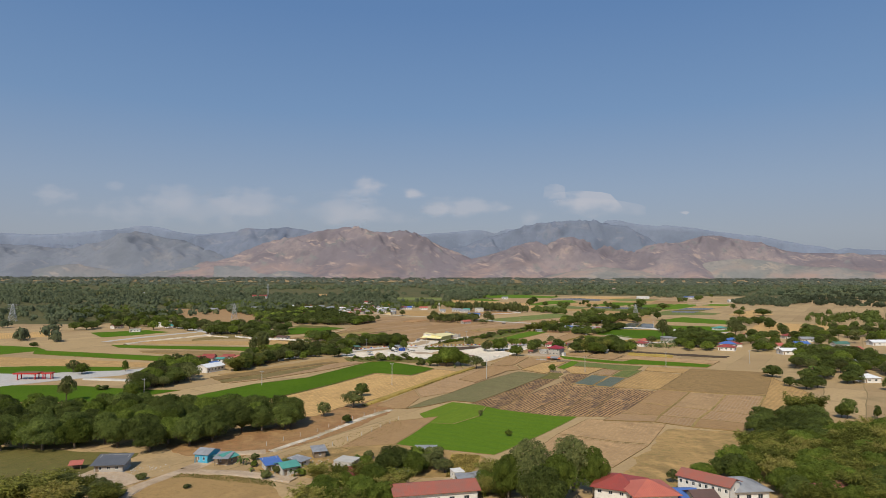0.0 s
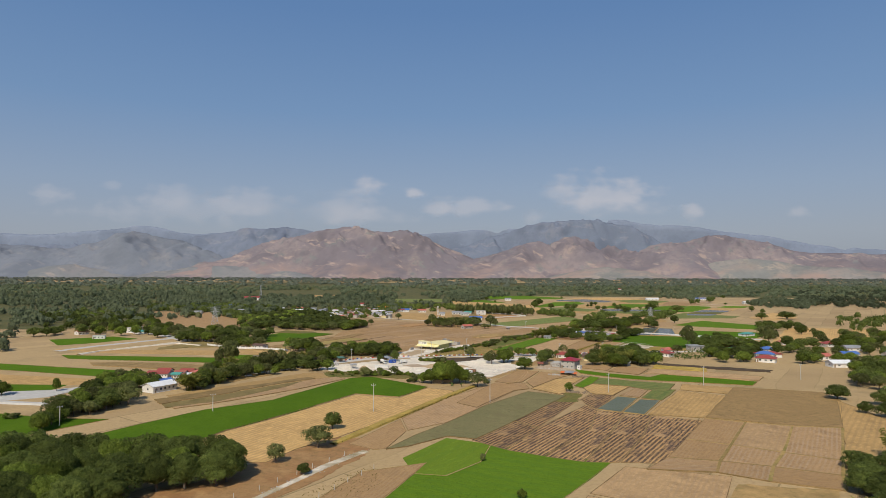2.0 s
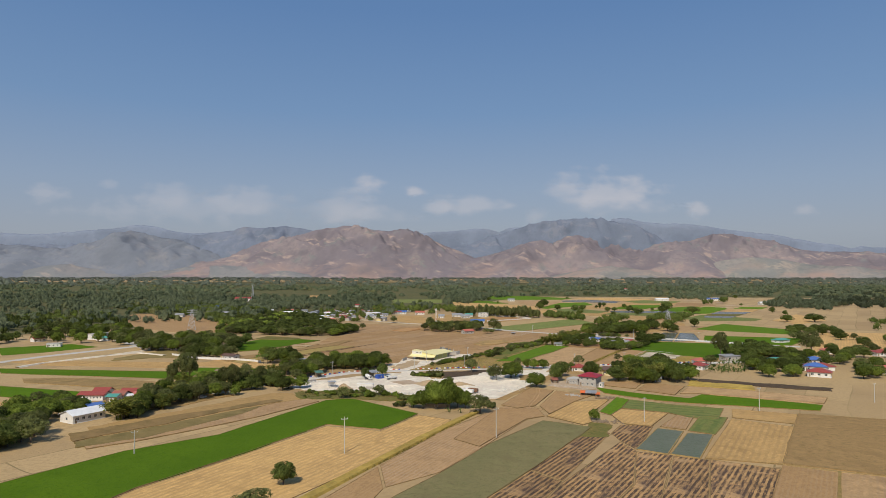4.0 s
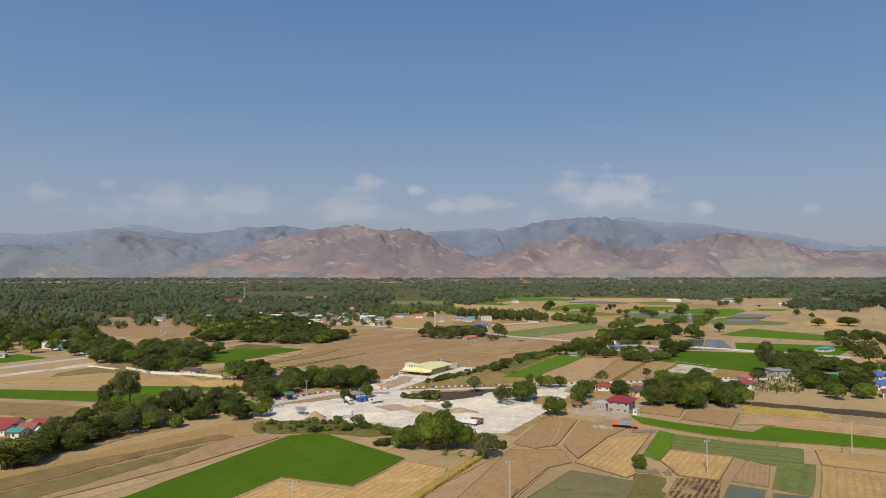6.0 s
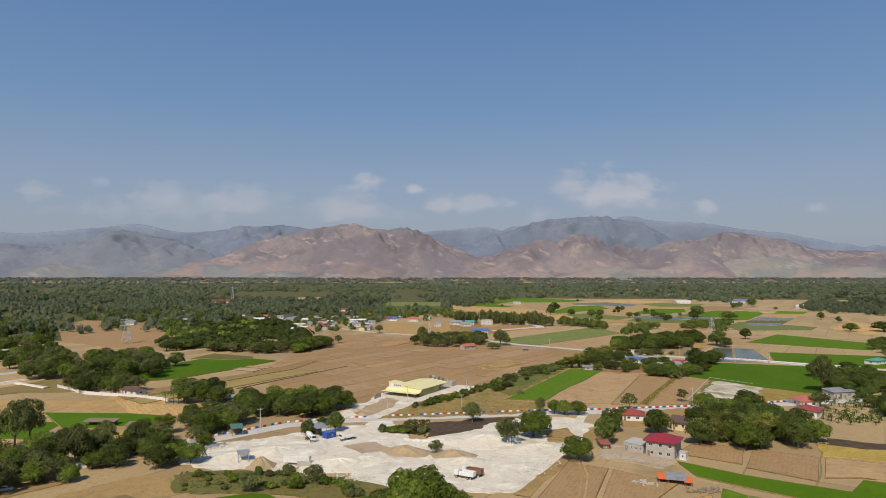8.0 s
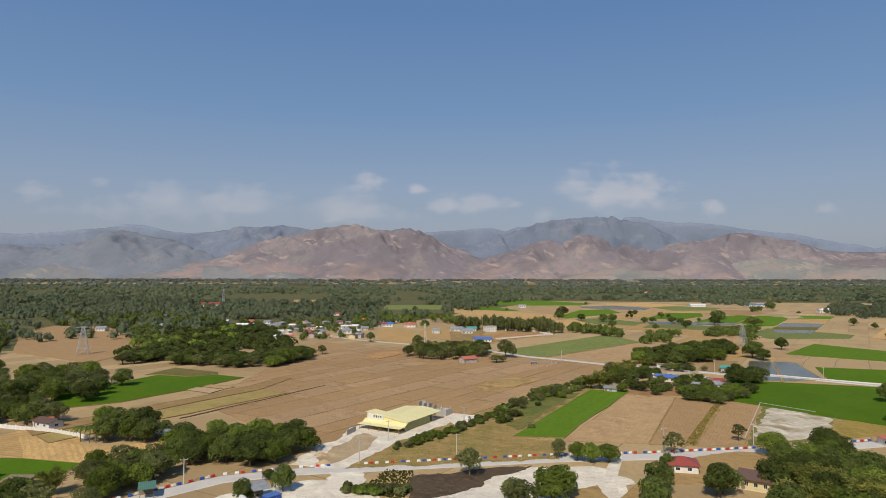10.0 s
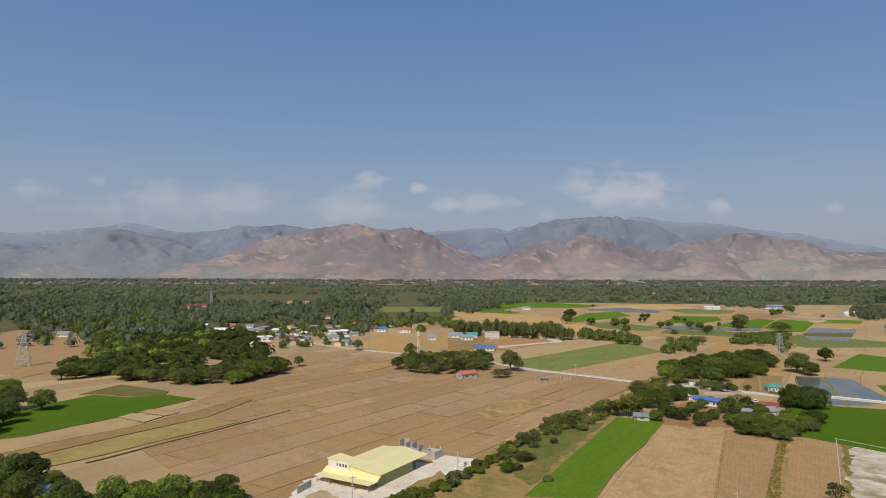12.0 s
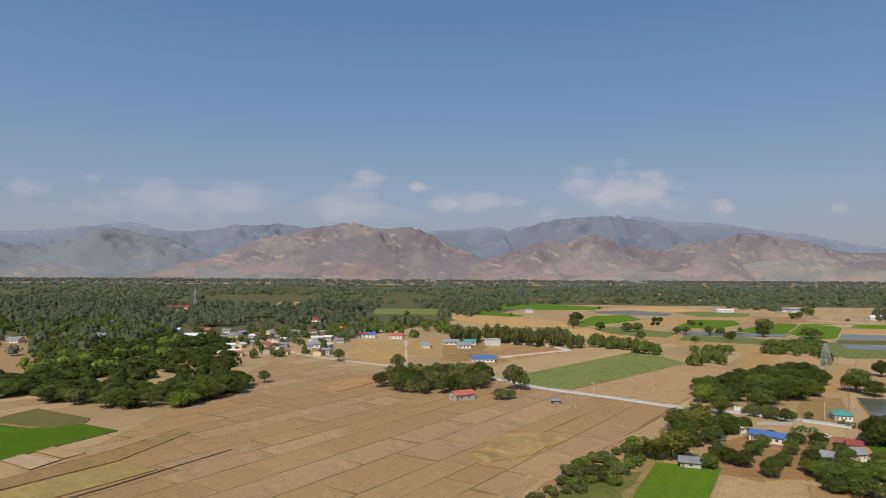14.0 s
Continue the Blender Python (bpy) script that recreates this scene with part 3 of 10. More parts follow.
# ---- trees ----
def clumps(rng, lobes, n, size, droop=0.3):
    """Leaf clumps as small blades over a set of ellipsoid lobes (centre, radii); returns verts and faces."""
    lob = np.array([[*c, *r] for c, r in lobes])
    wgt = (lob[:, 3] * lob[:, 4] + lob[:, 3] * lob[:, 5]) ** 1.0
    verts, faces = [], []
    made = 0
    while made < n:
        k = rng.choices(range(len(lob)), wgt)[0]
        d = Vector((rng.gauss(0, 1), rng.gauss(0, 1), rng.gauss(0.25, 1))).normalized()
        if d.z < -0.55:
            continue
        c, r = lob[k, :3], lob[k, 3:]
        f = rng.uniform(0.86, 1.1)
        p = Vector((c[0] + d.x * r[0] * f, c[1] + d.y * r[1] * f, c[2] + d.z * r[2] * f))
        if any((((p.x - q[0]) / q[3]) ** 2 + ((p.y - q[1]) / q[4]) ** 2 + ((p.z - q[2]) / q[5]) ** 2) < 0.6 for q in lob):
            continue
        nrm = (d + Vector((rng.gauss(0, 0.27), rng.gauss(0, 0.27), rng.gauss(droop, 0.26)))).normalized()
        u = nrm.orthogonal().normalized()
        u.rotate(Matrix.Rotation(rng.uniform(0, 6.28), 3, nrm))
        v = nrm.cross(u)
        s = size * rng.uniform(0.6, 1.35)
        e = s * rng.uniform(0.55, 0.95)
        o = len(verts)
        tip = nrm * s * 0.25
        verts += [p - u * s - v * e * 0.6 - tip, p + u * s - v * e * 0.4 - tip, p + v * e * 1.2 + tip * 0.5]
        faces.append([o, o + 1, o + 2])
        made += 1
    return verts, faces


def core(lobes, k):
    bm = bmesh.new()
    for c, r in lobes[:9]:
        bmesh.ops.create_icosphere(bm, subdivisions=1, radius=k, matrix=Matrix.LocRotScale(c, Euler((c[0], c[1], c[2])), r))
    verts = [v.co.copy() for v in bm.verts]
    bm.verts.index_update()
    faces = [[v.index for v in f.verts] for f in bm.faces]
    bm.free()
    return verts, faces


def crown(name, seed, lobes, n, size, material, parent, droop=0.3, inner=0.84):
    rng = random.Random(seed)
    verts, faces = clumps(rng, lobes, n, size, droop)
    if inner:
        cv, cf = core(lobes, inner)
        o = len(verts)
        verts += cv
        faces += [[i + o for i in f] for f in cf]
    return raw(name, [tuple(v) for v in verts], faces, material, parent)


def trunk(parent, h, r, limbs, seed, lean=0.0):
    rng = random.Random(seed)
    bm = bmesh.new()
    top = Vector((lean, 0, h))
    rod(bm, (0, 0, -0.3), (lean * 0.4, 0, h * 0.5), r * 1.25, r * 0.9, 7)
    rod(bm, (lean * 0.4, 0, h * 0.48), top, r * 0.9, r * 0.6, 7)
    for p in limbs:
        a = Vector((lean * 0.4, 0, h * rng.uniform(0.5, 0.95)))
        rod(bm, a, p, r * 0.45, r * 0.15, 5)
    return part("trunk", bm, "bark", parent)


def round_lobes(seed, rad, z0, z1, n):
    """A broad heart with many lesser billows set over it, largest low on the sides."""
    rng = random.Random(seed)
    zc = (z0 + z1) / 2
    lobes = [((0, 0, zc), (rad * 0.74, rad * 0.74, (z1 - z0) * 0.47))]
    for i in range(n):
        t = 2.4 * i + rng.uniform(-0.3, 0.3)
        up = rng.uniform(-0.55, 0.95)
        side = math.sqrt(max(0.05, 1 - up * up)) * rng.uniform(0.62, 0.8)
        r = rad * rng.uniform(0.22, 0.4) * (1.1 - 0.3 * max(0, up))
        z = zc + (z1 - z0) * 0.5 * up * 0.78
        lobes.append(((rad * side * math.cos(t), rad * side * math.sin(t), z), (r, r, r * rng.uniform(0.7, 0.95))))
    return lobes


TREES = {}


def proto(kind):
    """The first tree of a kind, built at the origin; r is its crown radius and h its height."""
    name, variant, level = kind
    far = level == 3
    k_leaf, s_leaf = ((5600, 0.185), (2100, 0.28), (2100, 0.28), (600, 0.44))[level]
    seed = variant * 17 + len(name) * 101
    rng = random.Random(seed)
    o = Matrix.Identity(4)
    if name in ("mango", "fresh", "dusty"):
        r, h = 5.0, {"mango": 8.5, "fresh": 8.0, "dusty": 9.0}[name]
        if level > 1 and name == "mango":
            e = base("round_tree", o, "dark green round tree standing among the fields", "tree")
        else:
            e = base({"mango": "mango_tree", "fresh": "leafy_tree", "dusty": "acacia_tree"}[name], o,
                     {"mango": "dense dark green mango tree with a rounded crown", "fresh": "bright green broadleaf tree with a bushy crown",
                      "dusty": "dusty olive green tree with a loose crown"}[name], "tree")
        lobes = round_lobes(seed, r, 0.5 if name != "dusty" else 1.2, h, 24 if name != "dusty" else 18)
        trunk(e, 3.4, 0.32, [c for c, _ in lobes[1:6]], seed)
        crown("crown", seed, lobes, k_leaf if name != "dusty" else int(k_leaf * 0.8), s_leaf, name, e, 0.25, 0.8 if name != "dusty" else 0.62)
    elif name == "tall":
        r, h = 2.6, 14.0
        e = base("tall_slender_tree", o, "tall slender tree with a sparse dusty green crown", "tree")
        lobes = [((rng.uniform(-1.3, 1.3), rng.uniform(-1.3, 1.3), 3.5 + i * 0.85 + rng.uniform(-0.4, 0.4)), (1.5 - 0.06 * i, 1.4 - 0.06 * i, 1.6)) for i in range(12)]
        trunk(e, 10, 0.22, [c for c, _ in lobes[2:5]], seed)
        crown("crown", seed, lobes, 1000 // (2 if far else 1), 0.4, "dusty", e, 0.1, 0.55)
    elif name == "bamboo":
        r, h = 4.2, 9.0
        e = base("bamboo_clump", o, "yellowish green feathery bamboo clump", "bamboo")
        bm = bmesh.new()
        verts, faces = [], []
        for i in range(20):
            t = i * 2.4 + rng.uniform(-0.2, 0.2)
            out = Vector((math.cos(t), math.sin(t), 0)) * rng.uniform(0.25, 1.0)
            tall = h * rng.uniform(0.72, 1.05)
            foot = out * 0.9

            def arc(f):
                return foot + out * r * 0.85 * f ** 2.2 + Vector((0, 0, tall * (1.22 * f - 0.26 * f * f)))
            for k in range(4):
                rod(bm, arc(k / 4) - Vector((0, 0, 0.2)), arc((k + 1) / 4) - Vector((0, 0, 0.2)), 0.07 - 0.012 * k, 0.06 - 0.012 * k, 4)
            for k in range((190, 110, 110, 60)[level]):
                f = rng.uniform(0.3, 1.06) ** 0.8
                w = 0.25 + 0.5 * math.sin(math.pi * min(1, f * 0.85))
                p = arc(f) + Vector((rng.gauss(0, w), rng.gauss(0, w), rng.gauss(0, 0.3)))
                d = (out * 0.5 + Vector((rng.gauss(0, 0.6), rng.gauss(0, 0.6), rng.uniform(-0.9, 0.5)))).normalized()
                q = d.orthogonal().normalized()
                q.rotate(Matrix.Rotation(rng.uniform(0, 6.28), 3, d))
                n, wide = (0.75, 0.95, 0.95, 1.2)[level] * rng.uniform(0.6, 1.2), (0.13, 0.18, 0.18, 0.26)[level]
                c = len(verts)
                verts += [tuple(p - q * wide), tuple(p + q * wide), tuple(p + d * n)]
                faces.append([c, c + 1, c + 2])
        part("culm", bm, "bamboo", e)["kind"] = "stuff"
        raw("crown", verts, faces, "bamboo", e)
    elif name == "shrub":
        r, h = 2.0, 2.6
        e = base("shrub", o, "low green shrub growing on rough ground", "shrub")
        lobes = round_lobes(seed, r, 0.1, h, 6)
        bm = bmesh.new()
        for c, _ in lobes[1:5]:
            rod(bm, (0, 0, -0.2), c, 0.06, 0.03, 4)
        part("stems", bm, "bark", e)
        crown("crown", seed, lobes, 420, 0.3, "fresh" if variant % 2 else "dusty", e, 0.3, 0.8)
    elif name == "bare":
        r, h = 3.2, 7.5
        e = base("sparse_tree", o, "half bare tree with thin grey green foliage", "tree")
        lobes = round_lobes(seed, r, 1.6, h, 11)
        trunk(e, 4.5, 0.16, [c for c, _ in lobes[1:11]], seed)
        crown("crown", seed, lobes, 600, 0.33, "dusty", e, 0.1, 0)
    elif name in ("palm", "banana"):
        tall = name == "palm"
        r, h = (3.2, 9.0) if tall else (2.2, 3.8)
        e = base("coconut_palm" if tall else "banana_plant", o, "tall coconut palm with drooping fronds" if tall else "banana plant with broad arching leaves", "palm" if tall else "banana plant")
        bm = bmesh.new()
        stem = h * (0.8 if tall else 0.45)
        rod(bm, (0, 0, -0.2), (0.3, 0, stem), 0.2, 0.13, 6)
        part("trunk", bm, "bark" if tall else "palm", e)
        for i in range(11 if tall else 5):
            t = i * 2.4
            verts, faces = [], []
            lift = rng.uniform(0.2, 1.0)
            for k in range(6):
                f = k / 5
                d = r * f
                z = stem + lift * 2.2 * f * (1.0 if tall else 1.3) - (2.6 + lift) * f * f * (1.0 if tall else 0.7)
                w = (0.5 if tall else 0.42) * math.sin(math.pi * (0.12 + 0.86 * f))
                for s, dz in ((-1, -0.2), (0, 0), (1, -0.2)):
                    verts.append((0.3 + d * math.cos(t) - s * w * math.sin(t), d * math.sin(t) + s * w * math.cos(t), z + dz * w))
                if k:
                    o3 = 3 * k
                    faces += [[o3 - 3, o3 - 2, o3 + 1, o3], [o3 - 2, o3 - 1, o3 + 2, o3 + 1]]
            raw("frond" if tall else "leaf", verts, faces, "palm", e)
    for ob in e.children:
        if ob.name.startswith("crown"):
            co = np.array([v.co for v in ob.data.vertices])
            r = float(np.percentile(np.hypot(co[:, 0], co[:, 1]), 94))
            h = float(np.percentile(co[:, 2], 99.5))
    return e, r, h


def tree(name, x, y, rad, high, rng, variants=4):
    kind = (name, rng.randrange(variants if name in ("mango", "fresh") else 3), 0 if y < 270 else 1 if y < 520 else 2 if y < 960 else 3)
    fresh = kind not in TREES
    if fresh:
        TREES[kind] = proto(kind)
    e, r, h = TREES[kind]
    m = pose(x, y, rise(y) - 0.05, 0, 0, rng.uniform(0, 360)) @ Matrix.Diagonal((rad / r, rad / r * rng.uniform(0.88, 1.1), high / h, 1))
    if fresh:
        e.matrix_basis = m
        return e
    return copy_thing(e, m @ Matrix.Diagonal((1 / e.scale.x, 1 / e.scale.y, 1 / e.scale.z, 1)))


def row_of_trees(name, *rows):
    """Single trees: rows of x, y, crown radius, height."""
    for x, y, r, h in rows:
        tree(name, x, y, r, h, random.Random(round(x * 13 + y * 7)))


def inside(x, y, pts):
    hit = False
    for i, (x1, y1) in enumerate(pts):
        x0, y0 = pts[i - 1]
        if (y1 > y) != (y0 > y) and x < (x0 - x1) * (y - y1) / (y0 - y1) + x1:
            hit = not hit
    return hit


OPEN = [(-143, 408, 13), (-137, 395, 11), (-131, 382, 9), (-150, 452, 9), (-146, 440, 8)]  # x, y, radius: no trees before these roofs


def grove(kinds, pts, count, rad, high, seed):
    """count trees scattered inside the outline pts, kept apart; rad and high: from, to."""
    rng = random.Random(seed)
    xs, ys = [p[0] for p in pts], [p[1] for p in pts]
    placed = []
    tries = 0
    while len(placed) < count and tries < count * 60:
        tries += 1
        x, y = rng.uniform(min(xs), max(xs)), rng.uniform(min(ys), max(ys))
        r = rng.uniform(*rad)
        if not inside(x, y, pts) or any((x - a) ** 2 + (y - b) ** 2 < (0.62 * (r + c)) ** 2 for a, b, c in placed) or any((x - a) ** 2 + (y - b) ** 2 < (c + r * 0.6) ** 2 for a, b, c in OPEN):
            continue
        placed.append((x, y, r))
        f = (r - rad[0]) / max(0.01, rad[1] - rad[0])
        tree(rng.choice(kinds), x, y, r, high[0] + (high[1] - high[0]) * (0.6 * f + 0.4 * rng.random()), rng)


def woodland(name, pts, count, rad, high, seed, label, material="woods", holes=()):
    """Far woods: many low crowns of leaf clumps joined in one mesh."""
    rng = random.Random(seed)
    xs, ys = [p[0] for p in pts], [p[1] for p in pts]
    stock = []
    for k in range(5):
        rr = random.Random(seed * 10 + k)
        lobes = round_lobes(seed + k, 1.0, -0.1, 1.0, 6)
        v1, f1 = clumps(rr, lobes, *((120, 0.125) if count < 700 else (40, 0.16)), 0.3)
        bm = bmesh.new()
        for c, r in lobes[:3]:
            bmesh.ops.create_icosphere(bm, subdivisions=1, radius=0.9, matrix=Matrix.LocRotScale(c, Euler((k, c[0], 0)), r))
        for v in bm.verts:
            v.co += Vector((rr.uniform(-1, 1), rr.uniform(-1, 1), rr.uniform(-1, 1))) * 0.09
        bmesh.ops.delete(bm, geom=[f for f in bm.faces if f.normal.z < -0.35], context="FACES")
        bm.verts.index_update()
        o = len(v1)
        v = np.array([list(p) for p in v1] + [list(p.co) for p in bm.verts])
        f = f1 + [[q.index + o for q in p.verts] for p in bm.faces]
        bm.free()
        stock.append((v, np.array(f)))
    vs, fs, o, n, tries = [], [], 0, 0, 0
    while n < count and tries < count * 30:
        tries += 1
        x, y = rng.uniform(min(xs), max(xs)), rng.uniform(min(ys), max(ys))
        if not inside(x, y, pts) or any(inside(x, y, h) for h in holes):
            continue
        if count > 300 and noise.noise(Vector((x * 0.006, y * 0.003, seed))) < -0.3:
            continue
        r = rng.uniform(*rad)
        h = rng.uniform(*high)
        v, f = stock[rng.randrange(5)]
        t = rng.uniform(0, 6.28)
        ca, sa = math.cos(t) * r, math.sin(t) * r
        q = np.empty_like(v)
        q[:, 0] = v[:, 0] * ca - v[:, 1] * sa + x
        q[:, 1] = v[:, 0] * sa + v[:, 1] * ca + y
        q[:, 2] = v[:, 2] * h + rise(y)
        vs.append(q)
        fs.append(f + o)
        o += len(v)
        n += 1
    me = bpy.data.meshes.new(name)
    vv, ff = np.concatenate(vs), np.concatenate(fs)
    me.vertices.add(len(vv))
    me.vertices.foreach_set("co", vv.ravel())
    me.loops.add(ff.size)
    me.loops.foreach_set("vertex_index", ff.ravel().astype(np.int32))
    me.polygons.add(len(ff))
    me.polygons.foreach_set("loop_start", np.arange(0, ff.size, 3, dtype=np.int32))
    me.update(calc_edges=True)
    return tagged(link(name, me, material), label, "woodland", kind="stuff")


# ---- buildings ----
def wall_panel(bm, m, length, height, thick, holes):
    """A wall along local x from 0 to length, with openings (x0, z0, x1, z1) cut right through."""
    xs = sorted({0, length, *(h[0] for h in holes), *(h[2] for h in holes)})
    for a, b in zip(xs, xs[1:]):
        cut = sorted((h[1], h[3]) for h in holes if h[0] < (a + b) / 2 < h[2])
        z = 0
        for lo, hi in cut:
            if lo > z:
                box(bm, a, 0, z, b, thick, lo, m)
            z = hi
        if z < height:
            box(bm, a, 0, z, b, thick, height, m)
    bmesh.ops.remove_doubles(bm, verts=bm.verts, dist=0.001)


def frame_mesh(w, h):
    def make(bm):
        t = 0.08
        box(bm, -w / 2, -0.04, 0, -w / 2 + t, 0.06, h)
        box(bm, w / 2 - t, -0.04, 0, w / 2, 0.06, h)
        box(bm, -w / 2 + t, -0.04, 0, w / 2 - t, 0.06, t)
        box(bm, -w / 2 + t, -0.04, h - t, w / 2 - t, 0.06, h)
        box(bm, -t / 4, -0.03, t, t / 4, 0.05, h - t)
    return cached(("window_frame", w, h), make)


def pane_mesh(w, h):
    return cached(("pane", w, h), lambda bm: box(bm, -w / 2 + 0.06, 0.015, 0.06, w / 2 - 0.06, 0.03, h - 0.06))


def roof_mesh(kind, w, d, rise_m, over):
    """Roof over a w by d plan centred on the origin, its eaves at z=0; a solid sheet 0.14 thick."""
    bm = bmesh.new()
    x, y, t = w / 2 + over, d / 2 + over, 0.14
    if kind == "gable":
        pts = [(-x, -y, 0), (x, -y, 0), (x, 0, rise_m), (-x, 0, rise_m), (x, y, 0), (-x, y, 0)]
        fs = [[0, 1, 2, 3], [3, 2, 4, 5]]
    elif kind == "hip":
        k = max(0, x - y) * 0.9
        pts = [(-x, -y, 0), (x, -y, 0), (x, y, 0), (-x, y, 0), (-k, 0, rise_m), (k, 0, rise_m)]
        fs = [[0, 1, 5, 4], [1, 2, 5], [2, 3, 4, 5], [3, 0, 4]]
        if k < 0.01:
            pts[5] = (0.05, 0, rise_m)
    elif kind == "shed":
        pts = [(-x, -y, 0), (x, -y, 0), (x, y, rise_m), (-x, y, rise_m)]
        fs = [[0, 1, 2, 3]]
    else:
        pts = [(-x, -y, 0.1), (x, -y, 0.1), (x, y, 0.1), (-x, y, 0.1)]
        fs = [[0, 1, 2, 3]]
    v = [bm.verts.new(p) for p in pts]
    for f in fs:
        bm.faces.new([v[i] for i in f])
    bmesh.ops.recalc_face_normals(bm, faces=bm.faces)
    g = bmesh.ops.solidify(bm, geom=bm.faces[:], thickness=-t)
    bmesh.ops.recalc_face_normals(bm, faces=bm.faces)
    return bm


def house(name, label, x, y, rot, w, d, h, roof, roof_mat, wall_mat, windows=2, sides=1, storeys=1, lift=1.6, over=0.6, category="house", door=True, group="", glass="glass"):
    """A building centred on x, y; its front faces local -y. Walls with real openings, framed windows, a door and a roof."""
    e = base(name, pose(x, y, rise(y), 0, 0, rot), label, category, group)
    fh = h / storeys
    ww, wh = min(1.5, max(0.7, w / (windows + 1.5) * 0.55)), min(1.3, fh * 0.4)
    runs = ((Matrix.Translation((-w / 2, -d / 2, 0)), w, windows, True),
            (Matrix.Translation((w / 2, -d / 2, 0)) @ pose(0, 0, 0, 0, 0, 90), d, sides, False),
            (Matrix.Translation((w / 2, d / 2, 0)) @ pose(0, 0, 0, 0, 0, 180), w, 0, False),
            (Matrix.Translation((-w / 2, d / 2, 0)) @ pose(0, 0, 0, 0, 0, 270), d, sides, False))
    for m, length, n, front in runs:
        holes, spots = [], []
        for s in range(storeys):
            for i in range(n):
                c = length * (i + (0.75 if front and door and s == 0 else 0.5)) / (n + (0.5 if front and door and s == 0 else 0))
                z0 = s * fh + fh * 0.36
                holes.append((c - ww / 2, z0, c + ww / 2, z0 + wh))
                spots.append((c, z0))
        if front and door:
            holes.append((length * 0.06, 0.02, length * 0.06 + 0.95, min(2.05, fh * 0.8)))
        bm = bmesh.new()
        wall_panel(bm, m, length, h, 0.2, holes)
        wall = part("wall", bm, wall_mat, e)
        for c, z0 in spots:
            f = link("window", frame_mesh(round(ww, 2), round(wh, 2)), "white_paint", e, "white framed window")
            f.matrix_basis = m @ Matrix.Translation((c, 0.08, z0))
            p = link("pane", pane_mesh(round(ww, 2), round(wh, 2)), glass, f)
        if front and door:
            bm = box(bmesh.new(), 0, 0.08, 0, 0.95, 0.13, min(2.03, fh * 0.8))
            dr = part("door", bm, "wood", e, "plain wooden door")
            dr.matrix_basis = m @ Matrix.Translation((length * 0.06, 0, 0.02))
    bm = box(bmesh.new(), -w / 2 - 0.25, -d / 2 - 0.25, -0.3, w / 2 + 0.25, d / 2 + 0.25, 0.015)
    part("plinth", bm, "concrete", e)
    r = part("roof", roof_mesh(roof, w, d, lift, over), roof_mat, e)
    r.matrix_basis = Matrix.Translation((0, 0, h))
    if roof in ("gable", "shed"):
        for sx in (-w / 2, w / 2 - 0.2):
            bm = bmesh.new()
            if roof == "gable":
                q = [(sx, -d / 2, h + 0.002), (sx, d / 2, h + 0.002), (sx, 0, h + lift * (d / 2) / (d / 2 + over) - 0.03)]
            else:
                q = [(sx, -d / 2, h + 0.002), (sx, d / 2, h + 0.002), (sx, d / 2, h + lift * 0.94)]
            v = [bm.verts.new((a + k, b, c)) for k in (0, 0.2) for a, b, c in q]
            for f in ([0, 1, 2], [5, 4, 3], [0, 3, 4, 1], [1, 4, 5, 2], [2, 5, 3, 0]):
                bm.faces.new([v[i] for i in f])
            part("gable", bm, wall_mat, e)
        if roof == "shed":
            part("upper_wall", box(bmesh.new(), -w / 2 + 0.2, d / 2 - 0.2, h, w / 2 - 0.2, d / 2, h + lift * 0.9), wall_mat, e)
    return e


def shack(name, label, x, y, rot, w, d, h, roof_mat, lift=0.5, wall_mat="wood"):
    """An open shelter on posts with a sheet roof and one closed back wall."""
    e = base(name, pose(x, y, 0, 0, 0, rot), label, "shelter")
    for sx in (-1, 1):
        for sy in (-1, 1):
            bm = rod(bmesh.new(), (sx * w * 0.46, sy * d * 0.44, -0.2), (sx * w * 0.46, sy * d * 0.44, h + (lift if sy > 0 else 0) * 0.9), 0.1, 0.1, 6)
            part("post", bm, "wood", e)
    r = part("roof", roof_mesh("shed", w, d, lift, 0.4), roof_mat, e)
    r.matrix_basis = Matrix.Translation((0, 0, h))
    bm = box(bmesh.new(), -w * 0.45, d * 0.4, 0, w * 0.45, d * 0.42, h)
    part("back_wall", bm, wall_mat, e)
    return e
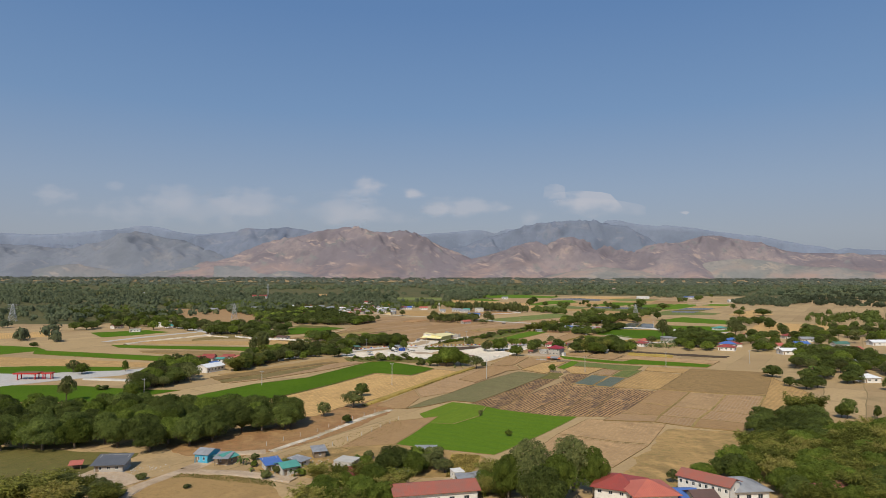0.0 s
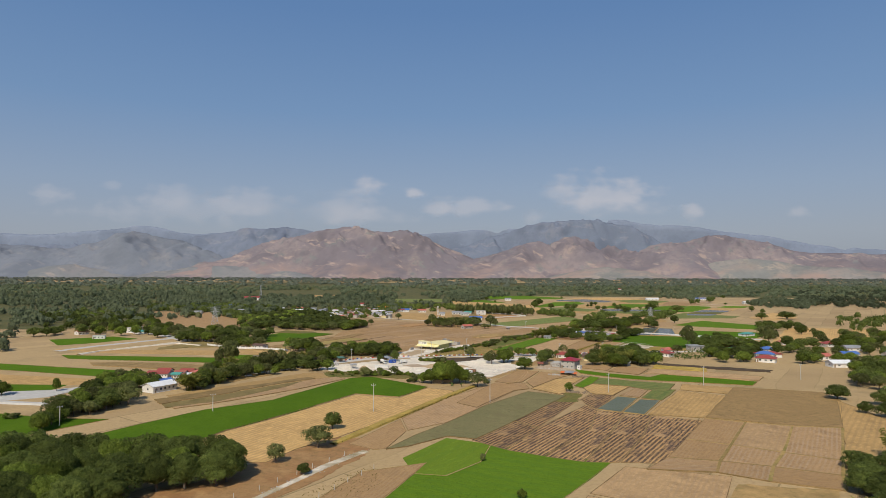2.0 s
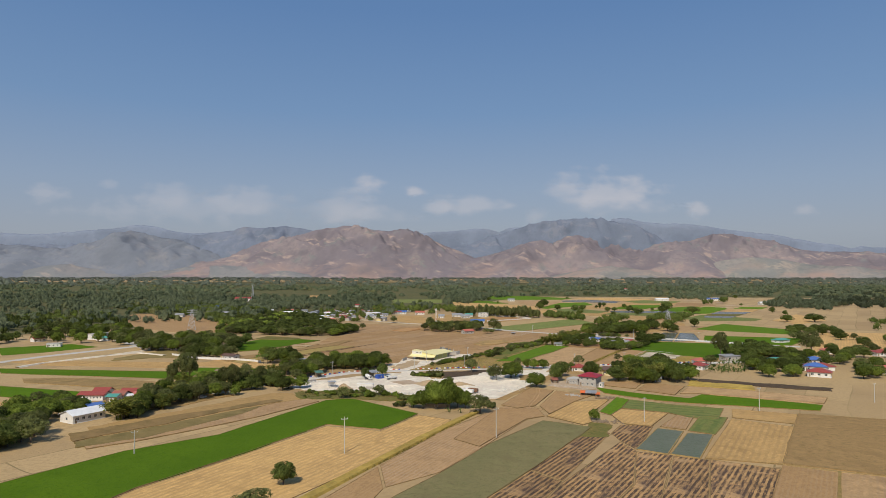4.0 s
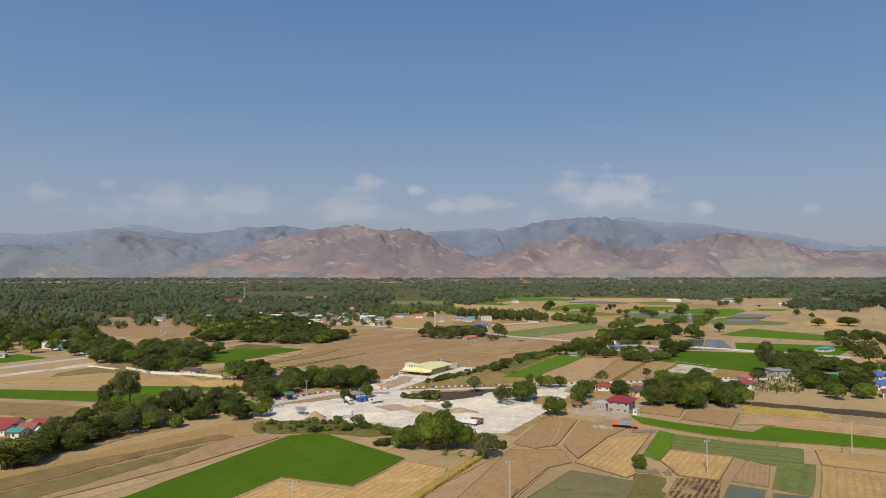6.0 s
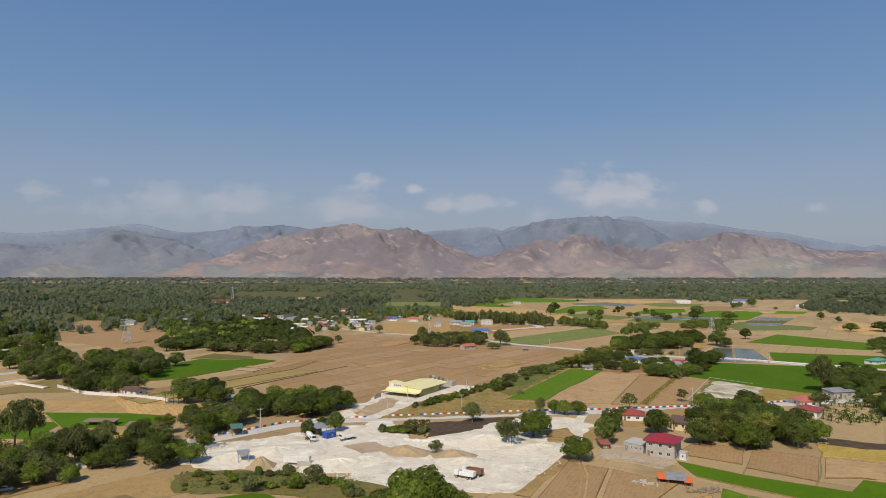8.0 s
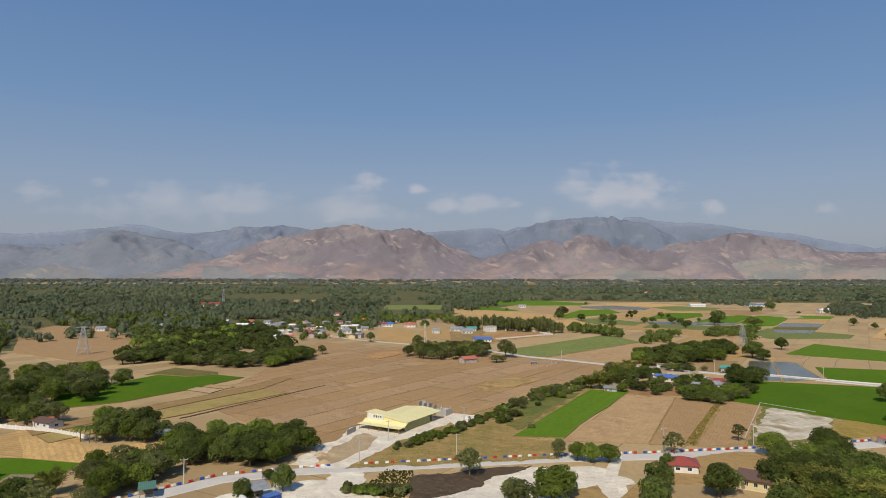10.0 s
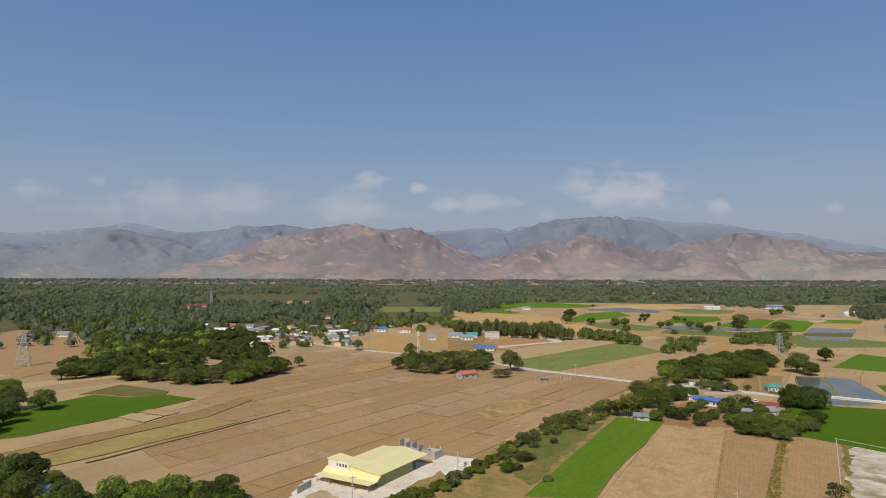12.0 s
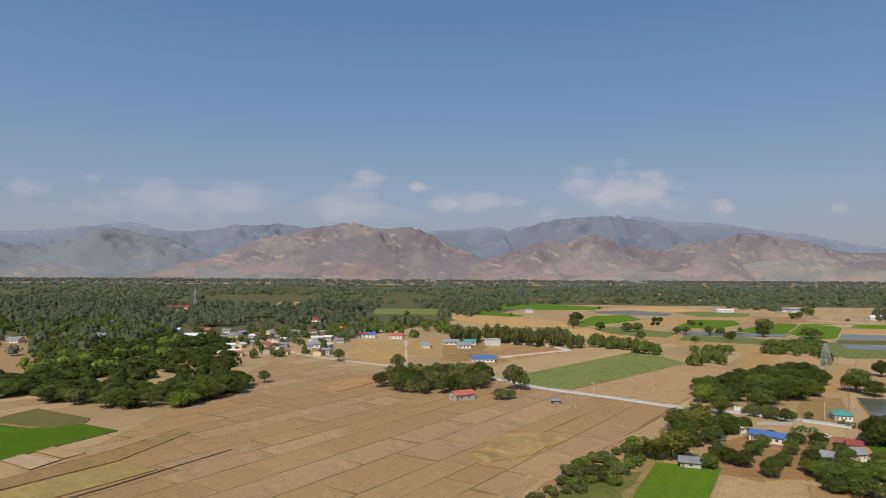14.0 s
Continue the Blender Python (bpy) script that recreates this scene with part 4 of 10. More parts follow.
# ---- hills, plain and clouds ----
def hill_mat(name, cols, seed, foot=None):
    m, ns, ln, bs = shader(name, 1.0)
    nt = m.node_tree
    vec = turned(nt, 0, 1, 1)
    a, b, c, d = cols
    col = mixer(nt, a, b, grainy(nt, 0.0022 + seed * 0.0003, 0.44, 0.56, 7, vec))
    col = mixer(nt, col, c, grainy(nt, 0.006, 0.55, 0.66, 6, vec))
    col = mixer(nt, col, d, grainy(nt, 0.012, 0.56, 0.66, 6, vec))
    burnt = turned(nt, 28, 0.6, 1.4)
    col = mixer(nt, col, tuple(v * 0.88 for v in b), grainy(nt, 0.0034, 0.5, 0.6, 7, burnt))
    col = mixer(nt, col, tuple(v * 1.04 for v in c), grainy(nt, 0.013, 0.57, 0.66, 8, turned(nt, -24, 0.35, 1.6)))
    col = mixer(nt, col, tuple(v * 0.9 for v in b), grainy(nt, 0.03, 0.5, 0.75, 6, vec))
    if foot:
        c0 = ns.new("ShaderNodeTexCoord")
        sp = ns.new("ShaderNodeSeparateXYZ")
        ln.new(c0.outputs["Object"], sp.inputs[0])
        lo = ns.new("ShaderNodeMapRange")
        lo.inputs[1].default_value, lo.inputs[2].default_value = 170, 50
        ln.new(sp.outputs["Z"], lo.inputs[0])
        mu = ns.new("ShaderNodeMath")
        mu.operation = "MULTIPLY"
        ln.new(lo.outputs[0], mu.inputs[0])
        ln.new(grainy(nt, 0.0055, 0.45, 0.68, 8, turned(nt, 8, 0.5, 1.8)), mu.inputs[1])
        col = mixer(nt, col, foot, mu.outputs[0])
    ln.new(col, bs.inputs["Base Color"])
    bs.inputs["Specular IOR Level"].default_value = 0.0
    return m


def hills(name, label, crests, y_foot, y_back, nx, ny, material, seed, gullies):
    """Hills as one height field; crests: (y of the crest line, run of its front slope, ((x, height), ...)) from side to side."""
    xs = np.linspace(-3560, 3600, nx)
    ys = np.linspace(y_foot, y_back, ny)
    verts = []
    lines = [(yc, run, [p[0] for p in pts], [p[1] for p in pts]) for yc, run, pts in crests]
    for y in ys:
        edge = min(1, (y - y_foot) / 60)
        for x in xs:
            p = Vector((x * 0.0016, y * 0.0016, seed))
            wx = x + 46 * noise.noise(p * 1.9) + 18 * noise.noise(p * 5.1 + Vector((9, 0, 0)))
            wy = y + 60 * noise.noise(p * 1.6 + Vector((0, 4, 0))) + 30 * noise.noise(p * 4.3 + Vector((3, 0, 0)))
            spur = noise.noise(Vector((x * 0.0024, seed, 1.7)))
            gul = abs(noise.noise(Vector((wx * 0.0042 + wy * 0.0026, wy * 0.003, seed + 3))))
            gul2 = abs(noise.noise(Vector((wx * 0.011 - wy * 0.006, wy * 0.007, seed + 8))))
            gul3 = abs(noise.noise(Vector((wx * 0.027 + wy * 0.011, wy * 0.016, seed + 5))))
            h = 0.0
            for yc, run, px, pz in lines:
                if not px[0] < wx < px[-1]:
                    continue
                top = float(np.mean(np.interp((wx - 75, wx - 35, wx, wx + 35, wx + 75), px, pz)))
                d = (yc - wy) / (run * (0.95 + 0.3 * spur)) if wy < yc else (wy - yc) / 130
                if d >= 1:
                    continue
                f = (1 - d) ** 1.5 * (1 + 1.5 * d)
                cut = gullies * min(1, 0.12 + 3.5 * d) * (0.3 + 0.7 * f)
                h = max(h, top * f * (1 + cut * (0.42 - 1.3 * gul - 0.75 * gul2 - 0.4 * gul3)))
            verts.append((x, y, rise(y) - 4 + h * edge))
    faces = [[j * nx + i, j * nx + i + 1, (j + 1) * nx + i + 1, (j + 1) * nx + i] for j in range(ny - 1) for i in range(nx - 1)]
    ob = raw(name, verts, faces, material)
    for f in ob.data.polygons:
        f.use_smooth = True
    return tagged(ob, label, "hills", kind="structure")


# haze painted into the slope colours: muted in front, bluer farther back
burnt_slopes = hill_mat("burnt_grass_slopes", ((0.238, 0.203, 0.208), (0.18, 0.16, 0.178), (0.315, 0.25, 0.226), (0.178, 0.186, 0.188)), 0, (0.325, 0.232, 0.198))
hazed_slopes = hill_mat("hazed_grass_slopes", ((0.176, 0.193, 0.228), (0.166, 0.184, 0.22), (0.2, 0.204, 0.222), (0.162, 0.183, 0.212)), 1)
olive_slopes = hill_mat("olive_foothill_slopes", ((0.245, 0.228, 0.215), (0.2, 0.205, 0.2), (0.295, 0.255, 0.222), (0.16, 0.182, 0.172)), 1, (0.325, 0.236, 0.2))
low_slopes = hill_mat("low_hazed_slopes", ((0.222, 0.212, 0.215), (0.188, 0.196, 0.205), (0.262, 0.236, 0.22), (0.165, 0.184, 0.186)), 1)
hazed_forest_slopes = hill_mat("hazed_forest_mountain", ((0.163, 0.19, 0.25), (0.153, 0.181, 0.238), (0.19, 0.204, 0.246), (0.15, 0.18, 0.232)), 2)
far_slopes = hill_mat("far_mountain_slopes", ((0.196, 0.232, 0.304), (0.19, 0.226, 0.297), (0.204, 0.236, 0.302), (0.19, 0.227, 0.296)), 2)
hills("burnt_hills", "brown and purple burnt grass hills with gullies", (
    (4750, 440, ((-1960, 30), (-1558, 165), (-1319, 252), (-1120, 292), (-921, 344), (-722, 379), (-523, 372), (-325, 348), (-185, 348), (-66, 304), (10, 264), (129, 204), (312, 125), (520, 20))),
    (4700, 380, ((-230, 20), (10, 73), (247, 144), (405, 172), (563, 243), (682, 282), (780, 263), (863, 211), (1040, 60))),
    (4790, 470, ((600, 60), (792, 254), (973, 334), (1093, 306), (1254, 246), (1395, 214), (1595, 254), (1776, 286), (2017, 326), (2157, 326), (2418, 266), (2619, 206), (3020, 198), (3590, 182)))),
    4260, 4870, 560, 84, burnt_slopes, 1.7, 0.33)
hills("hazed_hills", "pale grey brown hills with haze painted into the colour", (
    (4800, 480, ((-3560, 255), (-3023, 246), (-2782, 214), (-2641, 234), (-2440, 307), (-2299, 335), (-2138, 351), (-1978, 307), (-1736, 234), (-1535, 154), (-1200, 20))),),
    4300, 4875, 420, 56, hazed_slopes, 4.4, 0.3)
hills("foothills", "low olive and orange foothills below the mountains", (
    (4520, 240, ((1080, 10), (1520, 42), (1786, 96), (2011, 145), (2202, 150), (2488, 110), (2869, 80), (3590, 62))),
    (4480, 220, ((700, 10), (948, 70), (1176, 95), (1405, 60), (1660, 15)))),
    4255, 4640, 460, 44, olive_slopes, 2.9, 0.34)
hills("hazed_foothills", "low brown foothills below the mountains, greyed by painted haze", (
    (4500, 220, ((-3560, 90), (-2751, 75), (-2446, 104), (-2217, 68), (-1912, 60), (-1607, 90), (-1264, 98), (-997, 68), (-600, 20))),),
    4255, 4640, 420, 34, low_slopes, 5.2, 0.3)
hills("forested_ridge", "forested mountain with bare spurs, blued by painted haze", (
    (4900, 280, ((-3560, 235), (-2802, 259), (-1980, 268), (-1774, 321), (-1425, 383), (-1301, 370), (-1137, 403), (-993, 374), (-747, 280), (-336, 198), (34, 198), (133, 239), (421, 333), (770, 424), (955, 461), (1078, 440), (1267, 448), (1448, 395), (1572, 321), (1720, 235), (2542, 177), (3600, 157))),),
    4600, 4925, 460, 36, hazed_forest_slopes, 6.1, 0.3)
hills("far_range", "distant mountain range, pale blue from painted haze", (
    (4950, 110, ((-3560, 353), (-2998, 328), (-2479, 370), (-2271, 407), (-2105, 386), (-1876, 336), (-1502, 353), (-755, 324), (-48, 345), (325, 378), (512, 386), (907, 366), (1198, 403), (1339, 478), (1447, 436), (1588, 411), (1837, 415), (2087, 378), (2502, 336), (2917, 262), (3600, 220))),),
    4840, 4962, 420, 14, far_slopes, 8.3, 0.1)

gx = [-4200 + 8400 * i / 60 for i in range(61)]
gy = [-1500, -600, 0, 600, 1200, 1800] + [1900 + 3080 * i / 30 for i in range(31)]
verts = [(x, y, rise(y)) for y in gy for x in gx]
ground = raw("ground", verts, [[j * 61 + i, j * 61 + i + 1, (j + 1) * 61 + i + 1, (j + 1) * 61 + i] for j in range(len(gy) - 1) for i in range(60)], "plain")
tagged(ground, "dry brown farmland plain reaching the hills", "ground", kind="structure")


def cloud_mat(strength, seed):
    m, ns, ln, bs = shader("cloud_vapour", 1.0)
    nt = m.node_tree
    c = ns.new("ShaderNodeTexCoord")
    mp = ns.new("ShaderNodeMapping")
    mp.inputs["Location"].default_value = (-1, 0, -1)
    mp.inputs["Scale"].default_value = (2, 0, 2)
    ln.new(c.outputs["Generated"], mp.inputs[0])
    warp = ns.new("ShaderNodeTexNoise")
    warp.inputs["Scale"].default_value = 0.006
    warp.inputs["Detail"].default_value = 6
    mv = ns.new("ShaderNodeMapping")
    mv.inputs["Location"].default_value = (seed * 77, 0, seed * 31)
    mv.inputs["Scale"].default_value = (0.8, 1, 1.5)
    ln.new(c.outputs["Object"], mv.inputs[0])
    ln.new(mv.outputs[0], warp.inputs["Vector"])
    ln_ = ns.new("ShaderNodeVectorMath")
    ln_.operation = "LENGTH"
    ln.new(mp.outputs[0], ln_.inputs[0])
    add = ns.new("ShaderNodeMath")
    add.operation = "MULTIPLY_ADD"
    add.inputs[1].default_value = 1.7
    ln.new(warp.outputs[0], add.inputs[0])
    neg = ns.new("ShaderNodeMath")
    neg.operation = "MULTIPLY"
    neg.inputs[1].default_value = -1.0
    ln.new(ln_.outputs["Value"], neg.inputs[0])
    ln.new(neg.outputs[0], add.inputs[2])
    r = ns.new("ShaderNodeMapRange")
    r.interpolation_type = "SMOOTHSTEP"
    r.inputs[1].default_value, r.inputs[2].default_value = 0.12, 0.75
    r.inputs[4].default_value = strength
    ln.new(add.outputs[0], r.inputs[0])
    tr = ns.new("ShaderNodeBsdfTransparent")
    # flat emission stands in for sunlight on the vapour
    em = ns.new("ShaderNodeEmission")
    em.inputs[0].default_value = (0.56, 0.545, 0.575, 1)
    mx = ns.new("ShaderNodeMixShader")
    ln.new(r.outputs[0], mx.inputs[0])
    ln.new(tr.outputs[0], mx.inputs[1])
    ln.new(em.outputs[0], mx.inputs[2])
    ln.new(mx.outputs[0], ns["Material Output"].inputs[0])
    return m


def cloud(x, z, w, h, strength, seed):
    """A far cloud bank low over the range: a shallow curved sheet of vapour that glows by itself."""
    verts, faces = [], []
    for j in range(5):
        for i in range(9):
            u, v = i / 8 * 2 - 1, j / 4 * 2 - 1
            verts.append((u * w / 2, 12 * (u * u + v * v), v * h / 2))
    for j in range(4):
        for i in range(8):
            faces.append([j * 9 + i, j * 9 + i + 1, (j + 1) * 9 + i + 1, (j + 1) * 9 + i])
    ob = raw("cloud_backdrop", verts, faces, cloud_mat(strength, seed))
    ob.matrix_basis = pose(x, 4967, z)
    return tagged(ob, "faint white cloud hanging low over the mountains", "cloud", kind="structure")


# ---- special things ----
def warehouse(x, y, rot):
    """Pale yellow hall with a wavy roof and a porch; local x runs along the long side, local y to the back."""
    e = base("warehouse", pose(x, y, 0, 0, 0, rot) @ Matrix.Diagonal((0.66, 0.8, 0.6, 1)), "pale yellow metal warehouse with a low porch roof", "warehouse")
    L, D, H = 40.0, 21.0, 6.2
    bm = bmesh.new()
    for i in range(5):
        box(bm, i * 5.6 + 0.1, 0, 0, i * 5.6 + 5.5, 0.18, H)
    part("long_wall", bm, "green_wall", e, "olive yellow sheet wall in bays")
    for i in range(7):
        bm = box(bmesh.new(), i * 5.6 - 0.12, -0.12, 0, i * 5.6 + 0.1, 0.24, H + 0.1)
        part("column", bm, "steel", e)
    bm = bmesh.new()
    wall_panel(bm, pose(0.2, 0.2, 0, 0, 0, 90), D - 0.2, H - 1, 0.2, [(0.6 + 4.6 * i, 0.05, 4.6 + 4.6 * i, 3.6) for i in range(4)])
    part("front_wall", bm, "concrete", e)
    bm = box(bmesh.new(), 0.3, D - 0.2, 0, L - 6, D, H)
    part("back_wall", bm, "green_wall", e)
    bm = box(bmesh.new(), L - 8.2, 0.3, 0, L - 8, D - 0.3, H)
    part("end_wall", bm, "block", e)
    # main roof: two sheets meeting in a valley, the front one lifted over the upper storey
    def sheet(name, prof, x0, x1, mat="yellow_roof"):
        v, f = [], []
        n = len(prof)
        for xx in (x0, x1):
            for yy, zz in prof:
                v.append((xx, yy, zz))
            for yy, zz in prof:
                v.append((xx, yy, zz - 0.22))
        for k in range(n - 1):
            f += [[k, k + 1, 2 * n + k + 1, 2 * n + k], [n + k + 1, n + k, 3 * n + k, 3 * n + k + 1], [k, n + k, n + k + 1, k + 1], [2 * n + k, 2 * n + k + 1, 3 * n + k + 1, 3 * n + k]]
        f += [[0, 2 * n, 3 * n, n], [n - 1, 2 * n - 1, 4 * n - 1, 3 * n - 1]]
        return raw(name, v, f, mat, e)
    sheet("roof", [(-1.2, H + 0.1), (10.5, H + 2.0), (D + 0.8, H + 0.6)], 9.0, L)
    sheet("upper_roof", [(-1.2, H + 0.12), (8, H + 1.6), (D * 0.66, H + 2.6), (D + 3, H + 4.1)], -1.0, 9.0)
    sheet("porch_roof", [(-1.4, 3.9), (D + 3.5, 3.9)], -9.0, -3.2)
    raw("porch_slope", [(-3.3, -1.4, 4.02), (-0.2, -1.4, H - 0.2), (-0.2, D + 3.5, H - 0.2), (-3.3, D + 3.5, 4.02), (-3.3, -1.4, 3.86), (-0.2, -1.4, H - 0.4), (-0.2, D + 3.5, H - 0.4), (-3.3, D + 3.5, 3.86)],
        [[0, 1, 2, 3], [7, 6, 5, 4], [0, 4, 5, 1], [1, 5, 6, 2], [2, 6, 7, 3], [3, 7, 4, 0]], "yellow_roof", e)
    for k in range(5):
        bm = rod(bmesh.new(), (-8.4, -0.6 + k * 6.0, 0), (-8.4, -0.6 + k * 6.0, 3.7), 0.16, 0.16, 6)
        part("porch_post", bm, "rust", e)
    bm = bmesh.new()
    wall_panel(bm, pose(-0.6, D * 0.62, H - 1.2, 0, 0, 90), D * 0.38 + 2, 4.6, 0.2, [(1.2 + i * 1.4, 1.9, 2.1 + i * 1.4, 3.6) for i in range(4)])
    up = part("upper_wall", bm, "white", e, "white upper storey wall")
    for i in range(4):
        f = link("window", frame_mesh(0.9, 1.7), "white_paint", e)
        f.matrix_basis = pose(-0.7, D * 0.62 + 1.65 + i * 1.4, H + 0.7, 0, 0, 90)
        link("pane", pane_mesh(0.9, 1.7), "glass", f)
    raw("gable_sheet", [(-0.45, -1.0, H - 0.5), (-0.45, D * 0.62, H - 0.5), (-0.45, D * 0.62, H + 2.2), (-0.45, -1.0, H - 0.08), (-0.25, -1.0, H - 0.5), (-0.25, D * 0.62, H - 0.5), (-0.25, D * 0.62, H + 2.2), (-0.25, -1.0, H - 0.08)],
        [[0, 3, 2, 1], [4, 5, 6, 7], [0, 1, 5, 4], [1, 2, 6, 5], [2, 3, 7, 6], [3, 0, 4, 7]], "yellow_roof", e)
    bm = box(bmesh.new(), -0.4, D + 2.4, H - 1.2, 8.6, D + 2.6, H + 3.4)
    part("upper_side_wall", bm, "white", e)
    return e


def block_ruin(x, y, rot):
    """Unfinished blockwork walls behind the hall."""
    e = base("unfinished_building", pose(x, y, 0, 0, 0, rot), "unfinished grey blockwork building with bare reinforcement", "building site")
    for i, (x0, y0, x1, y1, h) in enumerate(((0, 0, 8, 0.2, 2.4), (0, 0.25, 0.2, 3, 3.6), (2.6, 0.25, 2.8, 3, 3.2), (5.2, 0.25, 5.4, 3, 3.4), (7.8, 0.25, 8, 3, 3.0), (0, 3.05, 2.4, 3.25, 3.7), (2.8, 3.05, 5, 3.25, 3.0), (9, 0.5, 14, 0.7, 2.2), (14, 0.5, 14.2, 6, 2.0))):
        part("block_wall", box(bmesh.new(), x0, y0, 0, x1, y1, h * 1.45), "block", e)
    part("slab", box(bmesh.new(), 8.6, 0.8, 2.3, 13.9, 6, 2.5), "concrete", e)
    for i in range(6):
        part("column", box(bmesh.new(), 8.8 + (i % 3) * 2.3, 0.9 + (i // 3) * 4.6, 0, 9.05 + (i % 3) * 2.3, 1.15 + (i // 3) * 4.6, 3.2 + (i % 2) * 0.6), "concrete", e)
    part("scaffold_sheet", box(bmesh.new(), 9.5, 2, 2.52, 11, 3.4, 2.8), "blue_paint", e)
    return e


def wheels(e, spots, r=0.5, w=0.35):
    for x, y in spots:
        me = cached(("wheel", r, w), lambda bm: rod(bm, (0, -w / 2, 0), (0, w / 2, 0), r, r, 12))
        ob = link("wheel", me, "rubber", e)
        ob.matrix_basis = pose(x, y, r)
        hub = cached(("rim", r, w), lambda bm: rod(bm, (0, -w / 2 - 0.02, 0), (0, w / 2 + 0.02, 0), r * 0.5, r * 0.5, 8))
        link("rim", hub, "white_paint", ob)


def truck(x, y, rot, kind, body_mat, label):
    e = base("truck", pose(x, y, 0.12, 0, 0, rot) @ Matrix.Diagonal((0.8, 0.86, 0.86, 1)), label, "truck")
    part("chassis", box(bmesh.new(), -3.9, -0.5, 0.75, 3.9, 0.5, 1.05), "dark", e)
    bm = box(bmesh.new(), 2.3, -1.2, 1.06, 4.1, 1.2, 3.0)
    bmesh.ops.bevel(bm, geom=bm.edges[:], offset=0.16, segments=2, affect="EDGES")
    cab = part("cab", bm, "white_paint", e, "white cab")
    part("windscreen", box(bmesh.new(), 4.09, -1.0, 1.95, 4.13, 1.0, 2.75), "glass", cab)
    part("side_window", box(bmesh.new(), 2.9, -1.22, 2.0, 3.8, -1.19, 2.7), "glass", cab)
    part("bumper", box(bmesh.new(), 4.05, -1.2, 0.6, 4.25, 1.2, 0.95), "steel", e)
    if kind == "mixer":
        bm = bmesh.new()
        rod(bm, (-3.4, 0, 3.0), (-1.2, 0, 2.6), 0.65, 1.25, 14)
        rod(bm, (-1.2, 0, 2.6), (0.6, 0, 2.3), 1.25, 1.2, 14)
        rod(bm, (0.6, 0, 2.3), (1.9, 0, 2.1), 1.2, 0.6, 14)
        part("drum", bm, body_mat, e, "white mixing drum", True)
        part("chute", box(bmesh.new(), -4.4, -0.3, 1.3, -3.4, 0.3, 2.8), "steel", e)
    elif kind == "dump":
        bm = bmesh.new()
        box(bm, -4.0, -1.25, 1.15, 2.0, 1.25, 1.35)
        for a in ((-4.0, -1.25, 2.0, -1.13), (-4.0, 1.13, 2.0, 1.25), (-4.0, -1.13, -3.88, 1.13), (1.88, -1.13, 2.0, 1.13)):
            box(bm, a[0], a[1], 1.35, a[2], a[3], 2.75)
        part("bed", bm, body_mat, e)
        for i in range(6):
            part("rib", box(bmesh.new(), -3.6 + i * 1.0, -1.33, 1.2, -3.48 + i * 1.0, -1.252, 2.7), body_mat, e)
    else:
        part("bed", box(bmesh.new(), -4.0, -1.2, 1.1, 2.0, 1.2, 1.4), body_mat, e)
        part("bed_side", box(bmesh.new(), -4.0, -1.25, 1.4, 2.0, -1.15, 2.0), body_mat, e)
        part("bed_side", box(bmesh.new(), -4.0, 1.15, 1.4, 2.0, 1.25, 2.0), body_mat, e)
    wheels(e, [(px, s * 1.05) for px in (3.1, -1.5, -2.9) for s in (-1, 1)])
    return e


def car(x, y, rot, mat, label):
    e = base("car", pose(x, y, 0.15, 0, 0, rot), label, "car")
    bm = box(bmesh.new(), -2.1, -0.85, 0.3, 2.1, 0.85, 0.95)
    bmesh.ops.bevel(bm, geom=bm.edges[:], offset=0.15, segments=2, affect="EDGES")
    part("body", bm, mat, e)
    bm = box(bmesh.new(), -1.8, -0.78, 0.9, 1.1, 0.78, 1.55)
    bmesh.ops.bevel(bm, geom=bm.edges[:], offset=0.25, segments=2, affect="EDGES")
    cab = part("cabin", bm, mat, e)
    part("windscreen", box(bmesh.new(), 0.95, -0.62, 1.05, 1.13, 0.62, 1.4), "glass", cab)
    part("side_window", box(bmesh.new(), -1.4, -0.8, 1.05, 0.7, -0.77, 1.4), "glass", cab)
    part("side_window", box(bmesh.new(), -1.4, 0.77, 1.05, 0.7, 0.8, 1.4), "glass", cab)
    wheels(e, [(a, s * 0.78) for a in (1.3, -1.3) for s in (-1, 1)], 0.32, 0.2)
    return e


def fence_posts(pts, gap, h, label):
    """Single slim fence posts along a line."""
    me = cached(("fence_post", h), lambda bm: rod(bm, (0, 0, -0.3), (0, 0, h), 0.11, 0.09, 5))
    rng = random.Random(round(pts[0][0]))
    for i in range(len(pts) - 1):
        a, b = Vector((*pts[i], 0)), Vector((*pts[i + 1], 0))
        n = max(1, int((b - a).length / gap))
        for k in range(n):
            p = a.lerp(b, k / n)
            ob = link("fence_post", me, "concrete")
            ob.matrix_basis = pose(p.x + rng.uniform(-0.3, 0.3), p.y, 0.05, rng.uniform(-4, 4), rng.uniform(-4, 4), 0)
            tagged(ob, label, "fence post", "fence posts")


POLE = []


